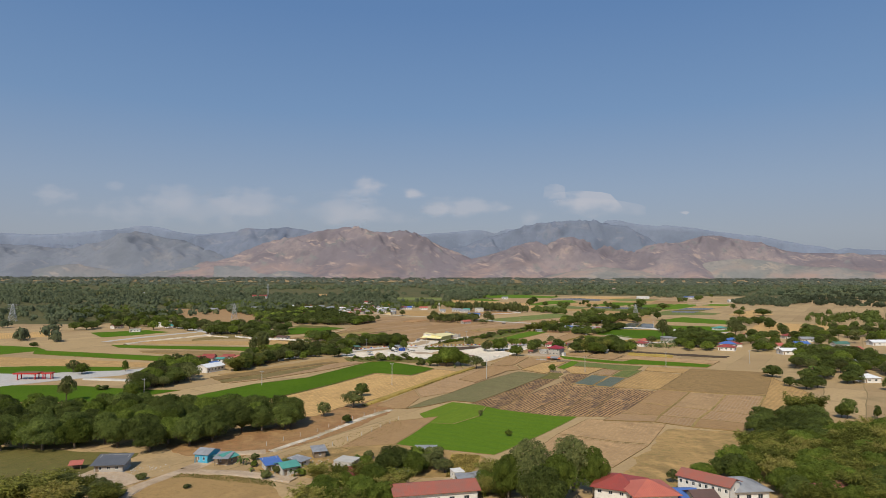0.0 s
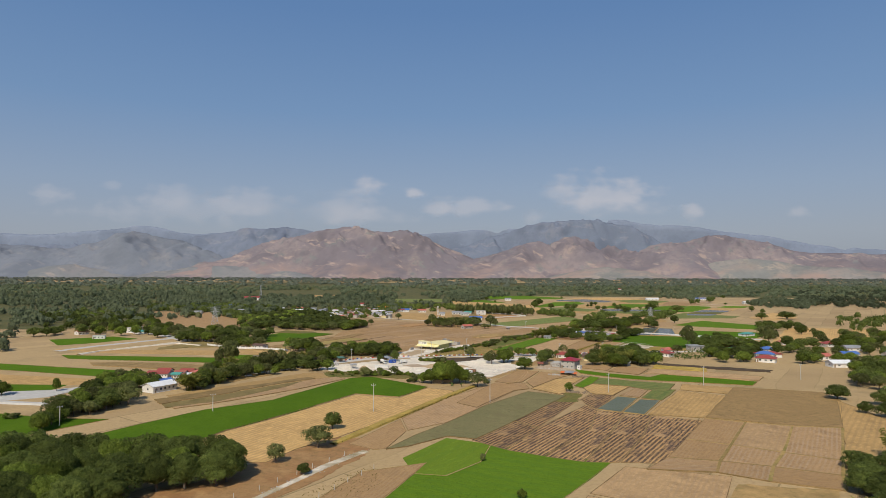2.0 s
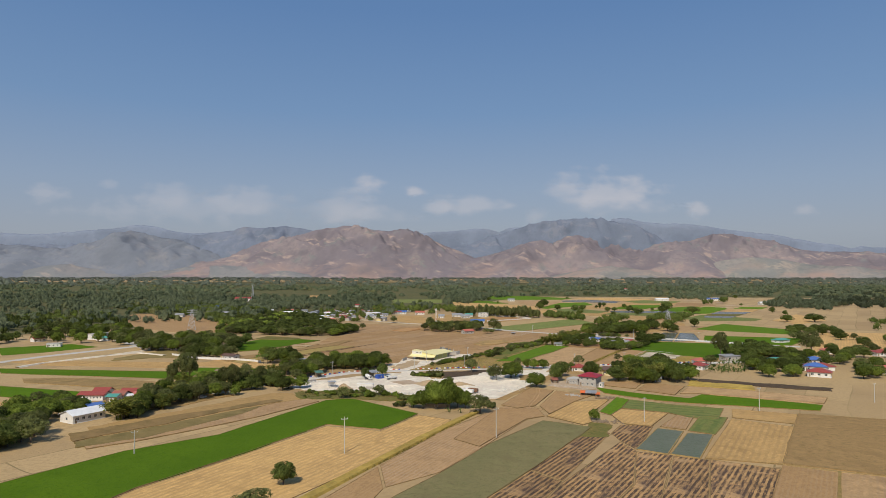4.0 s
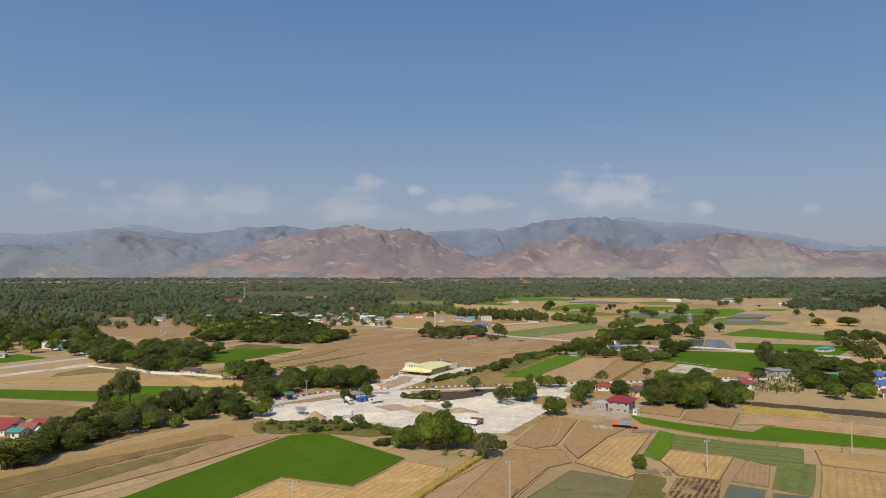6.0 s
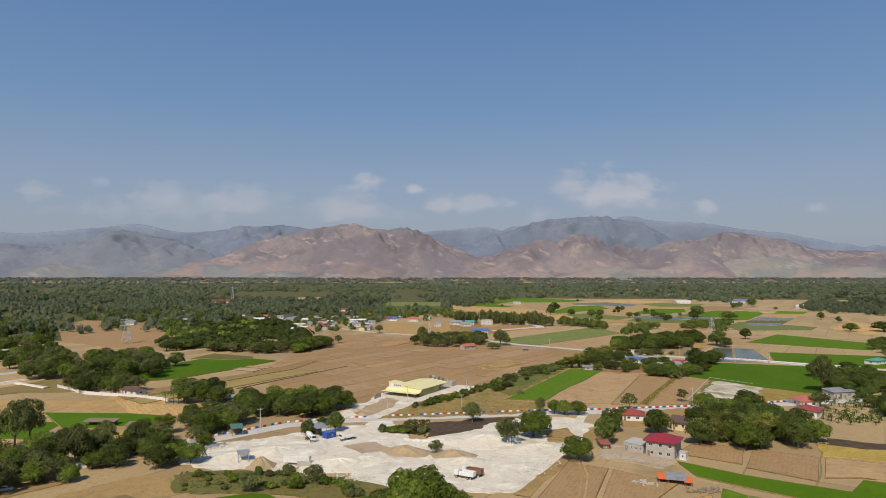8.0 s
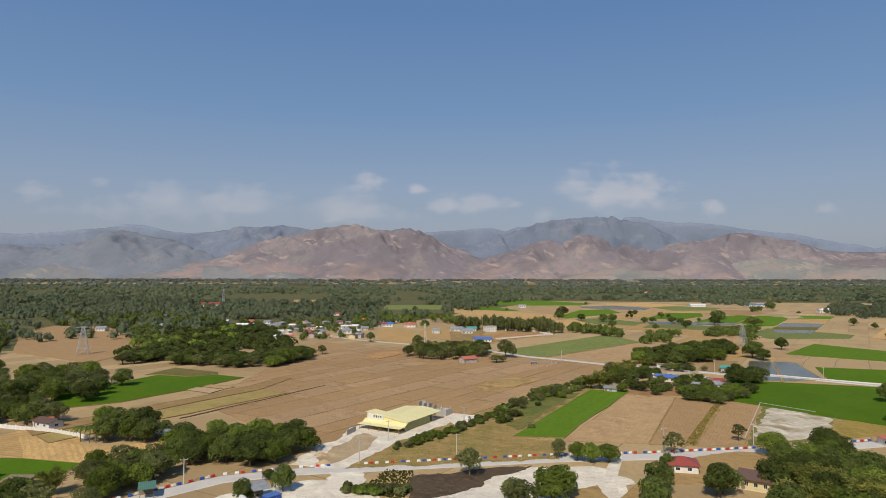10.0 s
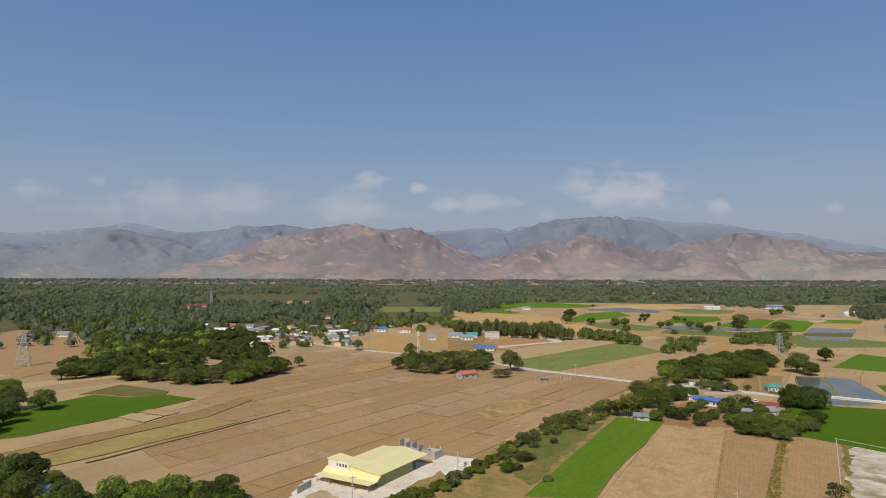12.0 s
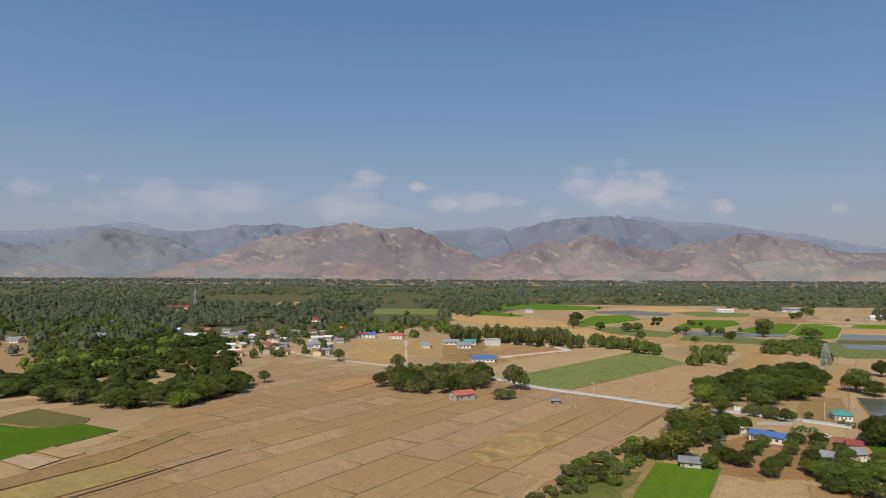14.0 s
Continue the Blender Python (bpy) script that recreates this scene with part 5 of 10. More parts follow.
def power_pole(x, y, h, rot=0.0):
    """Concrete power pole with a crossarm and insulators."""
    m = pose(x, y, 0, 0, 0, rot) @ Matrix.Diagonal((1, 1, h / 11, 1))
    if POLE:
        return copy_thing(POLE[0], m @ Matrix.Diagonal((1, 1, 1 / POLE[0].scale.z, 1)))
    e = base("power_pole", m, "grey concrete power pole with a crossarm", "power pole", "power poles")
    part("shaft", rod(bmesh.new(), (0, 0, -0.3), (0, 0, 11), 0.19, 0.12, 8), "concrete", e)
    part("crossarm", box(bmesh.new(), -1.1, -0.09, 10.2, 1.1, 0.09, 10.38), "steel", e)
    for k in (-1, 0, 1):
        part("insulator", rod(bmesh.new(), (k, 0, 10.38), (k, 0, 10.7), 0.09, 0.06, 6), "white_paint", e)
    POLE.append(e)
    return e


def pylon(x, y, h, w, rot, label="tall galvanised lattice transmission tower standing in a field"):
    e = base("transmission_tower", pose(x, y, rise(y), 0, 0, rot), label, "pylon")
    lv = [0, 0.24, 0.44, 0.6, 0.74, 0.87, 1.0]
    half = [w / 2 * (1 - 0.82 * f) if f < 0.75 else w / 2 * 0.38 * (1 - (f - 0.75) * 2.2) for f in lv]
    r = 0.13 * h / 30 + 0.05
    cs = ((-1, -1), (1, -1), (1, 1), (-1, 1))
    for a, b in cs:
        bm = bmesh.new()
        for i in range(6):
            rod(bm, (a * half[i], b * half[i], h * lv[i] - (0.3 if not i else 0)), (a * half[i + 1], b * half[i + 1], h * lv[i + 1]), r, r, 4)
        part("leg", bm, "steel", e)
    for k in range(4):
        (a, b), (c, d) = cs[k], cs[(k + 1) % 4]
        bm = bmesh.new()
        for i in range(6):
            p, q, z0, z1 = half[i], half[i + 1], h * lv[i], h * lv[i + 1]
            rod(bm, (a * p, b * p, z0), (c * q, d * q, z1), r * 0.7, r * 0.7, 4)
            rod(bm, (c * p, d * p, z0), (a * q, b * q, z1), r * 0.7, r * 0.7, 4)
            rod(bm, (a * q, b * q, z1), (c * q, d * q, z1), r * 0.7, r * 0.7, 4)
        part("bracing", bm, "steel", e)["kind"] = "stuff"
    for f in (0.74, 0.87, 0.97):
        bm = bmesh.new()
        for s in (-1, 1):
            rod(bm, (0, 0, h * f), (s * w * 0.62, 0, h * f), r * 0.8, r * 0.5, 4)
            rod(bm, (0, 0, h * f + h * 0.04), (s * w * 0.62, 0, h * f), r * 0.6, r * 0.5, 4)
        part("crossarm", bm, "steel", e)["kind"] = "stuff"
    return e


def mast(x, y, h):
    e = base("telecom_mast", pose(x, y, 0), "slim red and white lattice telecom mast", "mast")
    for a in range(3):
        t = a * 2.094
        bm = rod(bmesh.new(), (1.3 * math.cos(t), 1.3 * math.sin(t), -0.3), (0.4 * math.cos(t), 0.4 * math.sin(t), h), 0.12, 0.1, 4)
        part("leg", bm, "white_paint", e)
    for i in range(12):
        f = i / 12
        k = 1.3 - 0.9 * f
        bm = bmesh.new()
        for a in range(3):
            t, u = a * 2.094, (a + 1) * 2.094
            rod(bm, (k * math.cos(t), k * math.sin(t), h * f), ((k - 0.07) * math.cos(u), (k - 0.07) * math.sin(u), h * (f + 0.08)), 0.08, 0.08, 4)
        part("bracing", bm, "red_paint" if i % 4 == 1 else "white_paint", e)
    for s in (-1, 1):
        part("antenna", box(bmesh.new(), s * 0.7 - 0.15, -0.15, h - 3, s * 0.7 + 0.15, 0.15, h - 0.6), "white_paint", e)
    return e


def barriers(pts, gap, side):
    """Red, white and blue concrete blocks standing along a road's edge."""
    rng = random.Random(5)
    d_all = 0.0
    k = 0
    me = cached(("road_barrier",), lambda bm: (box(bm, -0.62, -0.24, 0, 0.62, 0.24, 0.25), box(bm, -0.57, -0.13, 0.25, 0.57, 0.13, 0.68)))
    for i in range(len(pts) - 1):
        a, b = Vector((*pts[i], 0)), Vector((*pts[i + 1], 0))
        d = (b - a).normalized()
        s = Vector((d.y, -d.x, 0)) * side
        n = int((b - a).length / gap)
        for j in range(n):
            p = a + d * (j + 0.5) * gap + s
            mat = ("white_paint", "red_paint", "white_paint", "blue_paint")[k % 4]
            k += 1
            if rng.random() < 0.12:
                continue
            key = ("road_barrier", mat)
            if key not in CACHE:
                CACHE[key] = me.copy()
                CACHE[key].materials.append(M[mat])
            ob = link("road_barrier", CACHE[key], None)
            ob.matrix_basis = pose(p.x, p.y, 0.12, 0, 0, math.degrees(math.atan2(d.y, d.x)) + rng.uniform(-4, 4))
            tagged(ob, {"w": "white", "r": "red", "b": "blue"}[mat[0]] + " painted concrete road barrier block", "barrier", "barriers along the road")


def wall_run(name, label, pts, h, mat, posts=0.0, thick=0.2, category="wall"):
    """A garden or boundary wall, or a parapet with posts, along a line."""
    e = base(name, pose(pts[0][0], pts[0][1], 0), label, category)
    o = Vector((*pts[0], 0))
    for i in range(len(pts) - 1):
        a, b = Vector((*pts[i], 0)) - o, Vector((*pts[i + 1], 0)) - o
        L = (b - a).length
        ang = math.degrees(math.atan2(b.y - a.y, b.x - a.x))
        m = Matrix.Translation(a) @ pose(0, 0, 0, 0, 0, ang)
        bm = box(bmesh.new(), 0.1, -thick / 2, -0.2, L - 0.1, thick / 2, h * (0.8 if posts else 1))
        p = part("wall_panel", bm, mat, e)
        p.matrix_basis = m
        if posts:
            me = cached(("post", h), lambda bm: box(bm, -0.17, -0.17, -0.2, 0.17, 0.17, h))
            for k in range(max(2, int(L / posts))):
                q = link("post", me, "white_paint" if mat == "white" else mat, e)
                q.matrix_basis = m @ Matrix.Translation((min(L, k * posts), 0, 0))
    return e


def fuel_station(x, y, rot):
    e = base("fuel_station", pose(x, y, 0, 0, 0, rot) @ Matrix.Diagonal((0.75, 0.75, 0.75, 1)), "red and white roadside fuel station canopies", "fuel station")
    for cx, w, d in ((0, 18, 9), (14.5, 8, 5)):
        c = part("canopy", box(bmesh.new(), cx - w / 2, -d / 2, 4.6, cx + w / 2, d / 2, 5.5), "red_paint", e)
        part("canopy_top", box(bmesh.new(), cx - w / 2 + 0.4, -d / 2 + 0.4, 5.51, cx + w / 2 - 0.4, d / 2 - 0.4, 5.6), "rust", c)
        for sx in (-0.36, 0.36):
            for sy in (-0.3, 0.3):
                part("column", box(bmesh.new(), cx + w * sx - 0.3, d * sy - 0.3, 0, cx + w * sx + 0.3, d * sy + 0.3, 4.6), "red_paint", e)
    for px in (-4, 0, 4):
        part("pump", box(bmesh.new(), px - 0.4, -0.3, 0, px + 0.4, 0.3, 1.7), "white_paint", e)
    return e


def hopper(x, y, rot):
    e = base("concrete_hopper", pose(x, y, 0.1, 0, 0, rot) @ Matrix.Diagonal((0.85, 0.85, 0.75, 1)), "small white batching hopper on steel legs", "hopper")
    for a in (-1.8, 1.8):
        for b in (-1.8, 1.8):
            part("leg", rod(bmesh.new(), (a, b, -0.2), (a, b, 4.6), 0.13, 0.13, 5), "steel", e)
    bm = bmesh.new()
    bmesh.ops.create_cone(bm, cap_ends=True, segments=4, radius1=1.0, radius2=2.9, depth=2.0, matrix=pose(0, 0, 3.6, 0, 0, 45))
    part("bin", bm, "white_paint", e)
    part("walkway", box(bmesh.new(), -2.4, -2.4, 4.62, 2.4, 2.4, 4.75), "steel", e)
    for k in (-1.8, 0, 1.8):
        part("rail", rod(bmesh.new(), (k, -2.3, 4.7), (k, 2.3, 5.6), 0.05, 0.05, 4), "steel", e)
    return e


def container(x, y, rot):
    e = base("bulk_trailer", pose(x, y, 0.1, 0, 0, rot) @ Matrix.Diagonal((0.8, 0.9, 0.85, 1)), "long cream steel trailer body on blocks", "trailer")
    bm = box(bmesh.new(), -5.5, -1.25, 1.0, 5.5, 1.25, 3.5)
    bmesh.ops.bevel(bm, geom=bm.edges[:], offset=0.12, segments=2, affect="EDGES")
    part("body", bm, "white", e)
    for i in range(8):
        part("rib", box(bmesh.new(), -5.1 + i * 1.42, -1.33, 1.1, -5.0 + i * 1.42, -1.252, 3.4), "white", e)
    for a in (-4, 4):
        part("block", box(bmesh.new(), a - 0.6, -1.2, -0.2, a + 0.6, 1.2, 0.99), "block", e)
    part("lower_wall", box(bmesh.new(), 1.0, -2.2, -0.2, 6.6, -1.9, 2.0), "block", e)
    return e


def boulders(name, pts, n, size, label, mat="concrete", spread=1.5):
    """A scatter of rubble or stacked bags along a line, joined."""
    rng = random.Random(n + round(pts[0][0]))
    bm = bmesh.new()
    for i in range(n):
        k = rng.randrange(len(pts) - 1)
        a, b = Vector((*pts[k], 0)), Vector((*pts[k + 1], 0))
        p = a.lerp(b, rng.random()) + Vector((rng.gauss(0, spread), rng.gauss(0, spread), 0))
        s = size * rng.uniform(0.5, 1.4)
        bmesh.ops.create_icosphere(bm, subdivisions=1, radius=s, matrix=Matrix.LocRotScale((p.x, p.y, 0.1 + s * 0.3), Euler((rng.random() * 6, rng.random() * 6, 0)), (1, rng.uniform(0.6, 1), 0.6)))
    return tagged(part(name, bm, mat), label, "rubble", kind="stuff")


def tufts(name, pts, n, size, mat, label, seed):
    """Rough grass and weeds: upright blades in tufts inside an outline, joined."""
    rng = random.Random(seed)
    xs, ys = [p[0] for p in pts], [p[1] for p in pts]
    verts, faces = [], []
    k = 0
    while k < n:
        x, y = rng.uniform(min(xs), max(xs)), rng.uniform(min(ys), max(ys))
        if not inside(x, y, pts):
            continue
        k += 1
        for b in range(3):
            t = rng.uniform(0, 6.28)
            h, w = size * rng.uniform(0.6, 1.4), size * rng.uniform(0.35, 0.7)
            dx, dy = math.cos(t) * w, math.sin(t) * w
            lx, ly = rng.uniform(-0.4, 0.4) * h, rng.uniform(-0.4, 0.4) * h
            o = len(verts)
            verts += [(x - dx, y - dy, 0), (x + dx, y + dy, 0), (x + lx + dx * 0.5, y + ly + dy * 0.5, h), (x + lx - dx * 0.7, y + ly - dy * 0.7, h * 0.8)]
            faces.append([o, o + 1, o + 2, o + 3])
    return tagged(raw(name, verts, faces, mat), label, "grass", kind="stuff")



# ---- clouds ----
cloud(-546, 737, 415, 233, 0.5, 1)
cloud(-201, 683, 260, 151, 0.55, 2)
cloud(-27, 570, 364, 198, 0.4, 3)
cloud(235, 591, 883, 268, 0.38, 4)
cloud(1261, 683, 1298, 465, 0.5, 5)
cloud(920, 737, 415, 349, 0.3, 6)
cloud(1926, 545, 343, 174, 0.45, 7)
cloud(-712, 558, 883, 407, 0.28, 8)
cloud(-1460, 604, 1246, 349, 0.28, 9)
cloud(-2000, 641, 831, 326, 0.25, 10)
cloud(-2935, 662, 519, 256, 0.28, 11)
cloud(-2499, 737, 312, 140, 0.2, 12)
cloud(721, 496, 312, 209, 0.25, 13)
cloud(2736, 537, 332, 151, 0.28, 14)
# broad faint glowing sheet, added as the haze band over the left hills
cloud(-1900, 540, 2700, 330, 0.2, 15)
cloud(-600, 500, 1500, 260, 0.2, 16)
cloud(1350, 590, 1500, 320, 0.22, 17)

# ---- fields ----
land("rice_field", [(22.1, 301.4), (59.3, 278.9), (40.1, 249.4), (18.3, 219.9), (-16.6, 233.7), (-4.3, 267.2), (5.5, 265.2), (17.0, 279.9)], "rice", 0.062, "bright green young rice paddy", bunds=0.34)
land("rice_field", [(-8.9, 284.3), (6.0, 310.6), (21.9, 302.0), (16.8, 280.6), (5.3, 265.9), (-4.4, 267.9)], "young_green", 0.063, "lighter green young rice plot")
land("stubble_field", [(15.3, 307.5), (31.9, 341.8), (42.6, 327.2), (26.6, 294.6), (22.8, 298.9)], "burnt", 0.067, "stubble plot with burnt black rows", bunds=0.4, along=(26.8, 43.3))
land("stubble_field", [(32.4, 342.6), (58.9, 397.1), (72.1, 385.3), (43.2, 328)], "burnt", 0.068, "stubble plot with burnt black rows", bunds=0.4, along=(26.8, 43.3))
land("stubble_field", [(26.9, 294.1), (42.9, 326.5), (72.3, 372.2), (74.6, 360.3), (63.2, 325.1), (38.7, 286.6)], "burnt", 0.070, "stubble plot with burnt black rows", bunds=0.4, along=(26.8, 43.3))
land("stubble_field", [(72.6, 385.3), (79.8, 398.4), (93.3, 398.5), (75.5, 361.3), (73, 373.3)], "burnt", 0.072, "stubble plot with burnt black rows", bunds=0.4, along=(26.8, 43.3))
land("stubble_field", [(39, 286.1), (63.4, 324.4), (74.5, 359.4), (85.2, 354.8), (68, 315), (50.7, 280)], "burnt", 0.074, "stubble plot with burnt black rows", bunds=0.4, along=(24.4, 38.0))
land("stubble_field", [(51.1, 279.6), (68.4, 315), (85.4, 353.9), (95.5, 349.5), (81.1, 315.1), (62.1, 279.2)], "burnt", 0.075, "stubble plot with burnt black rows", bunds=0.4, along=(24.4, 38.0))
land("stubble_field", [(62.6, 279.2), (81.2, 314.4), (95.9, 349.5), (113.7, 339.5), (95.1, 308.8), (76.5, 278.3)], "burnt", 0.077, "stubble plot with burnt black rows", bunds=0.4, along=(24.4, 38.0))
land("straw_field", [(62.7, 274.6), (92.3, 264.4), (75.7, 233.8), (64.5, 237.7), (45.5, 249.4)], "pale", 0.084, "pale harvested rice field", bunds=0.34)
land("straw_field", [(44.6, 247.6), (63.9, 236.1), (74.8, 232.3), (54.8, 205.9), (50.8, 207.7), (33.9, 227.7)], "pale", 0.086, "pale harvested rice field", bunds=0.34)
land("grass_field", [(43.6, 178.9), (90.8, 257.7), (117.8, 251.3), (74.4, 178)], "patchy", 0.085, "dry olive brown grass field", rag=1.3)
land("village_ground", [(-60.3, 204.7), (-43.6, 229.1), (-16, 233.7), (15.4, 218.6), (10.4, 199), (-13.4, 193.6), (-36.9, 193.6)], "patchy", 0.089, "worn grassy village ground", rag=1.3)
land("paddy_field", [(-35.6, 229.1), (-20.7, 269.1), (-0.8, 278.7), (-16, 233.7)], "plough", 0.091, "bare brown paddy", bunds=0.6)
land("verge", [(-86.0, 218.5), (-97.4, 229.8), (-72.3, 253.6), (-56.7, 279.6), (-34.6, 311.7), (-21.0, 310.4), (-22.0, 287.7), (-35.3, 256.4), (-48.5, 233.6), (-63.0, 220.6), (-70.6, 214.6)], "orange", 0.092, "orange brown dirt verge", rag=1.6)
land("meadow", [(-208.5, 223.9), (-155.8, 231.2), (-125.9, 224), (-102.1, 222.6), (-106.7, 199), (-120.5, 193.6), (-166.8, 179.1)], "lawn", 0.094, "dull green meadow", rag=1.2)
land("dry_field", [(-87.1, 178.1), (-89.3, 191), (-82.1, 201.8), (-65.9, 200.1), (-49.3, 189.4), (-43.3, 178.1), (-53.7, 162.7), (-81.7, 162.7)], "brown", 0.096, "dry brown grass lot", rag=1.0)
land("weedy_lot", [(1.8, 199), (4, 220.6), (13.5, 218.6), (8.6, 196.2)], "yellow", 0.097, "yellow dry weeds", rag=1.2)
land("straw_field", [(-79.1, 279.1), (-85.6, 301.6), (-79.8, 320.1), (-64.6, 346.5), (-39.2, 396.7), (-16.8, 388.4), (-3.0, 416.6), (11.1, 408.4), (8.3, 395.7), (-8.1, 364.9), (-22.6, 333.8), (-34.6, 311.7), (-46.6, 295.6), (-53.0, 279.1)], "straw", 0.102, "pale harvested rice field", bunds=0.34, along=(0.45, 0.89))
land("paddy_field", [(-29.3, 302.2), (-13.1, 341.7), (-9.6, 320.9), (-15.5, 295.6), (-19.5, 294.6)], "plough", 0.104, "bare brown paddy", bunds=0.34)
land("paddy_field", [(-12.4, 343.3), (8.3, 390.8), (41.7, 444.3), (52.9, 428.5), (24.5, 371.0), (6.5, 336.1), (-8.9, 322.2)], "paddy", 0.105, "bare brown paddy", bunds=0.34)
land("weedy_lot", [(69.5, 403.9), (76.6, 398.4), (68.7, 378.8), (58.6, 379.9)], "grass", 0.125, "weedy dry plot", rag=1.3)
land("grass_field", [(-133.6, 394.2), (-126.9, 403.9), (-106.1, 431.5), (-81, 467.9), (-69.5, 467.9), (-54.5, 446.2), (-102.5, 381.8), (-112.5, 366.3)], "brown", 0.126, "rough brown grass strip beside the hedge", rag=1.0)
land("rice_field", [(-321.1, 620.3), (-300.3, 639.6), (-279, 677.2), (-313.9, 698.6), (-357.1, 667.5)], "deep_rice", 0.128, "green rice strip")
land("rice_field", [(-525.2, 563.8), (-369.4, 548.6), (-331.2, 536.6), (-311.6, 517.1), (-328.7, 488.2), (-418.9, 449.7)], "deep_rice", 0.130, "deep green rice strip")
land("rice_field", [(-320.5, 517), (-174.5, 470.5), (-170.4, 443.9), (-306.6, 491.9)], "deep_rice", 0.131, "deep green rice strip", bunds=0.5)
land("rice_field", [(-279.8, 554.3), (-142.8, 539.3), (-140, 511.9), (-262.4, 533.5)], "deep_rice", 0.133, "deep green rice strip", bunds=0.5)
land("rice_field", [(-371.9, 399.3), (-285.6, 424), (-235.2, 432.3), (-201, 424.8), (-200.2, 396.2), (-266.5, 395.7)], "deep_rice", 0.135, "deep green rice paddy")
land("rice_field", [(-318.3, 341.8), (-238.6, 354.3), (-203.1, 356.3), (-158.4, 342.8), (-135.6, 341.2), (-155.2, 309.8), (-284.3, 305.2)], "deep_rice", 0.137, "deep green rice paddy", bunds=0.6)
land("straw_field", [(-445.1, 661.1), (-399, 674.8), (-370.7, 627), (-407.1, 604.7)], "straw", 0.138, "pale straw strip")
land("straw_field", [(-306.1, 591.2), (-155.6, 583.8), (-162.7, 556), (-254.9, 568.1)], "straw", 0.140, "pale straw strip")
land("straw_field", [(-441.2, 473.7), (-319.9, 475.1), (-170.2, 438.3), (-201.7, 424.8), (-289, 429.2), (-394, 423)], "straw", 0.142, "pale straw field")
land("straw_field", [(-160.5, 572.5), (-149.7, 599.3), (-121.2, 585.4), (-103.2, 550), (-155.7, 566.6)], "straw", 0.143, "pale straw field")
land("weedy_lot", [(-119.3, 510), (-113.3, 528), (-100.7, 522), (-94.3, 506.3), (-112.1, 502.6)], "yellow", 0.145, "yellow dry grass lot", rag=1.2)
land("paddy_field", [(63.1, 581.4), (115.6, 682.8), (135, 668.2), (93.5, 578)], "pale", 0.148, "pale dry paddy with traces of ploughing", bunds=0.6)
land("paddy_field", [(93.4, 576.5), (135.6, 668.2), (151.9, 657.4), (108.9, 576.7)], "plough", 0.150, "bare brown paddy", bunds=0.6)
land("paddy_field", [(110.1, 574.6), (160.3, 664.3), (171.7, 652.5), (128.5, 576.9)], "plough", 0.152, "bare brown paddy", bunds=0.6)
land("weedy_lot", [(108.7, 576), (137.1, 632.9), (156.4, 662.9), (159.1, 662.9), (110.1, 574.6)], "patchy", 0.153, "dry weedy bund", rag=1.3)
land("weedy_lot", [(129.9, 576.9), (171.9, 652.5), (187.6, 620.6), (164.4, 586.3), (141.7, 578.5)], "grass", 0.155, "rough weedy plot", rag=1.3)
land("rubble_lot", [(137.5, 589.4), (166.7, 638.1), (176.9, 645.3), (183.5, 636.7), (183.4, 626.9), (186.3, 619.4), (162.7, 588.6), (140, 579.9)], "rubble", 0.157, "white rubble covered plot", rag=2.2)
land("rice_field", [(167.8, 677.4), (195.1, 722), (258.1, 701), (303.5, 685.2), (238.8, 608.5), (203.8, 620.8), (173, 652.5)], "deep_rice", 0.159, "wide green rice paddy", bunds=0.8)
land("weedy_lot", [(183.9, 614.6), (203.8, 620.8), (218.7, 617.9), (198.6, 590.7), (165.4, 586.3)], "yellow", 0.160, "yellow dry grass lot", rag=1.2)
land("rice_field", [(269.1, 778.5), (357.2, 749), (306.1, 688.4), (245.5, 722.6)], "deep_rice", 0.164, "green rice paddy", bunds=0.6)
land("straw_field", [(-166.6, 616.5), (-146.1, 586.9), (-120.3, 575.7), (-106, 571.6), (-88.2, 579.8), (-34.6, 576.6), (-28.8, 568.2), (-68.6, 553.3), (-122.4, 552.7)], "straw", 0.169, "pale straw field behind the trees")
land("rice_field", [(-163.3, 558.4), (-125.3, 556.9), (-101.6, 551.2), (-101.2, 536.7), (-135.9, 526.8)], "deep_rice", 0.170, "deep green rice paddy", bunds=0.6)
land("rough_grass", [(-13.6, 546.4), (1, 580.7), (29, 626.1), (99.6, 709.4), (99.5, 688.9), (45.2, 585), (62.5, 583.7), (58.6, 557.6)], "slope", 0.172, "rough brown and green grass slope", rag=1.5)
land("burnt_ground", [(8.3, 529.6), (10.3, 536.3), (31.2, 541.5), (28.9, 529.8), (20.9, 521.8)], "ash", 0.384, "burnt black ground", rag=1.8)
land("burnt_ground", [(6.1, 516.4), (8.8, 538.3), (29.6, 545.2), (46.6, 550.3), (26.6, 530.9), (17.5, 516.4)], "ash", 0.386, "burnt black ground beside the yard", rag=1.8)
land("yard", [(89.6, 554.9), (122.6, 567.8), (134.3, 564.7), (122.6, 536.4), (84.8, 531.3)], "brown", 0.177, "dry bare house yard", rag=1.0)
tract("great_paddy", [(-33.8, 573), (21.6, 606), (76.6, 692.4), (135.7, 782.2), (55.9, 850.1), (-100, 936.5), (-100.9, 652.4)], 56, 13, 30, ["plough", "paddy", "plough", "plough", "paddy"], 11, "wide dry brown paddies split by low bunds")
land("rice_field", [(53.2, 858.1), (108.5, 923), (186.1, 1013.9), (199.6, 941.7), (94.8, 829.3), (74.1, 837.5)], "young", 0.188, "wide grey green young paddy", bunds=0.6)
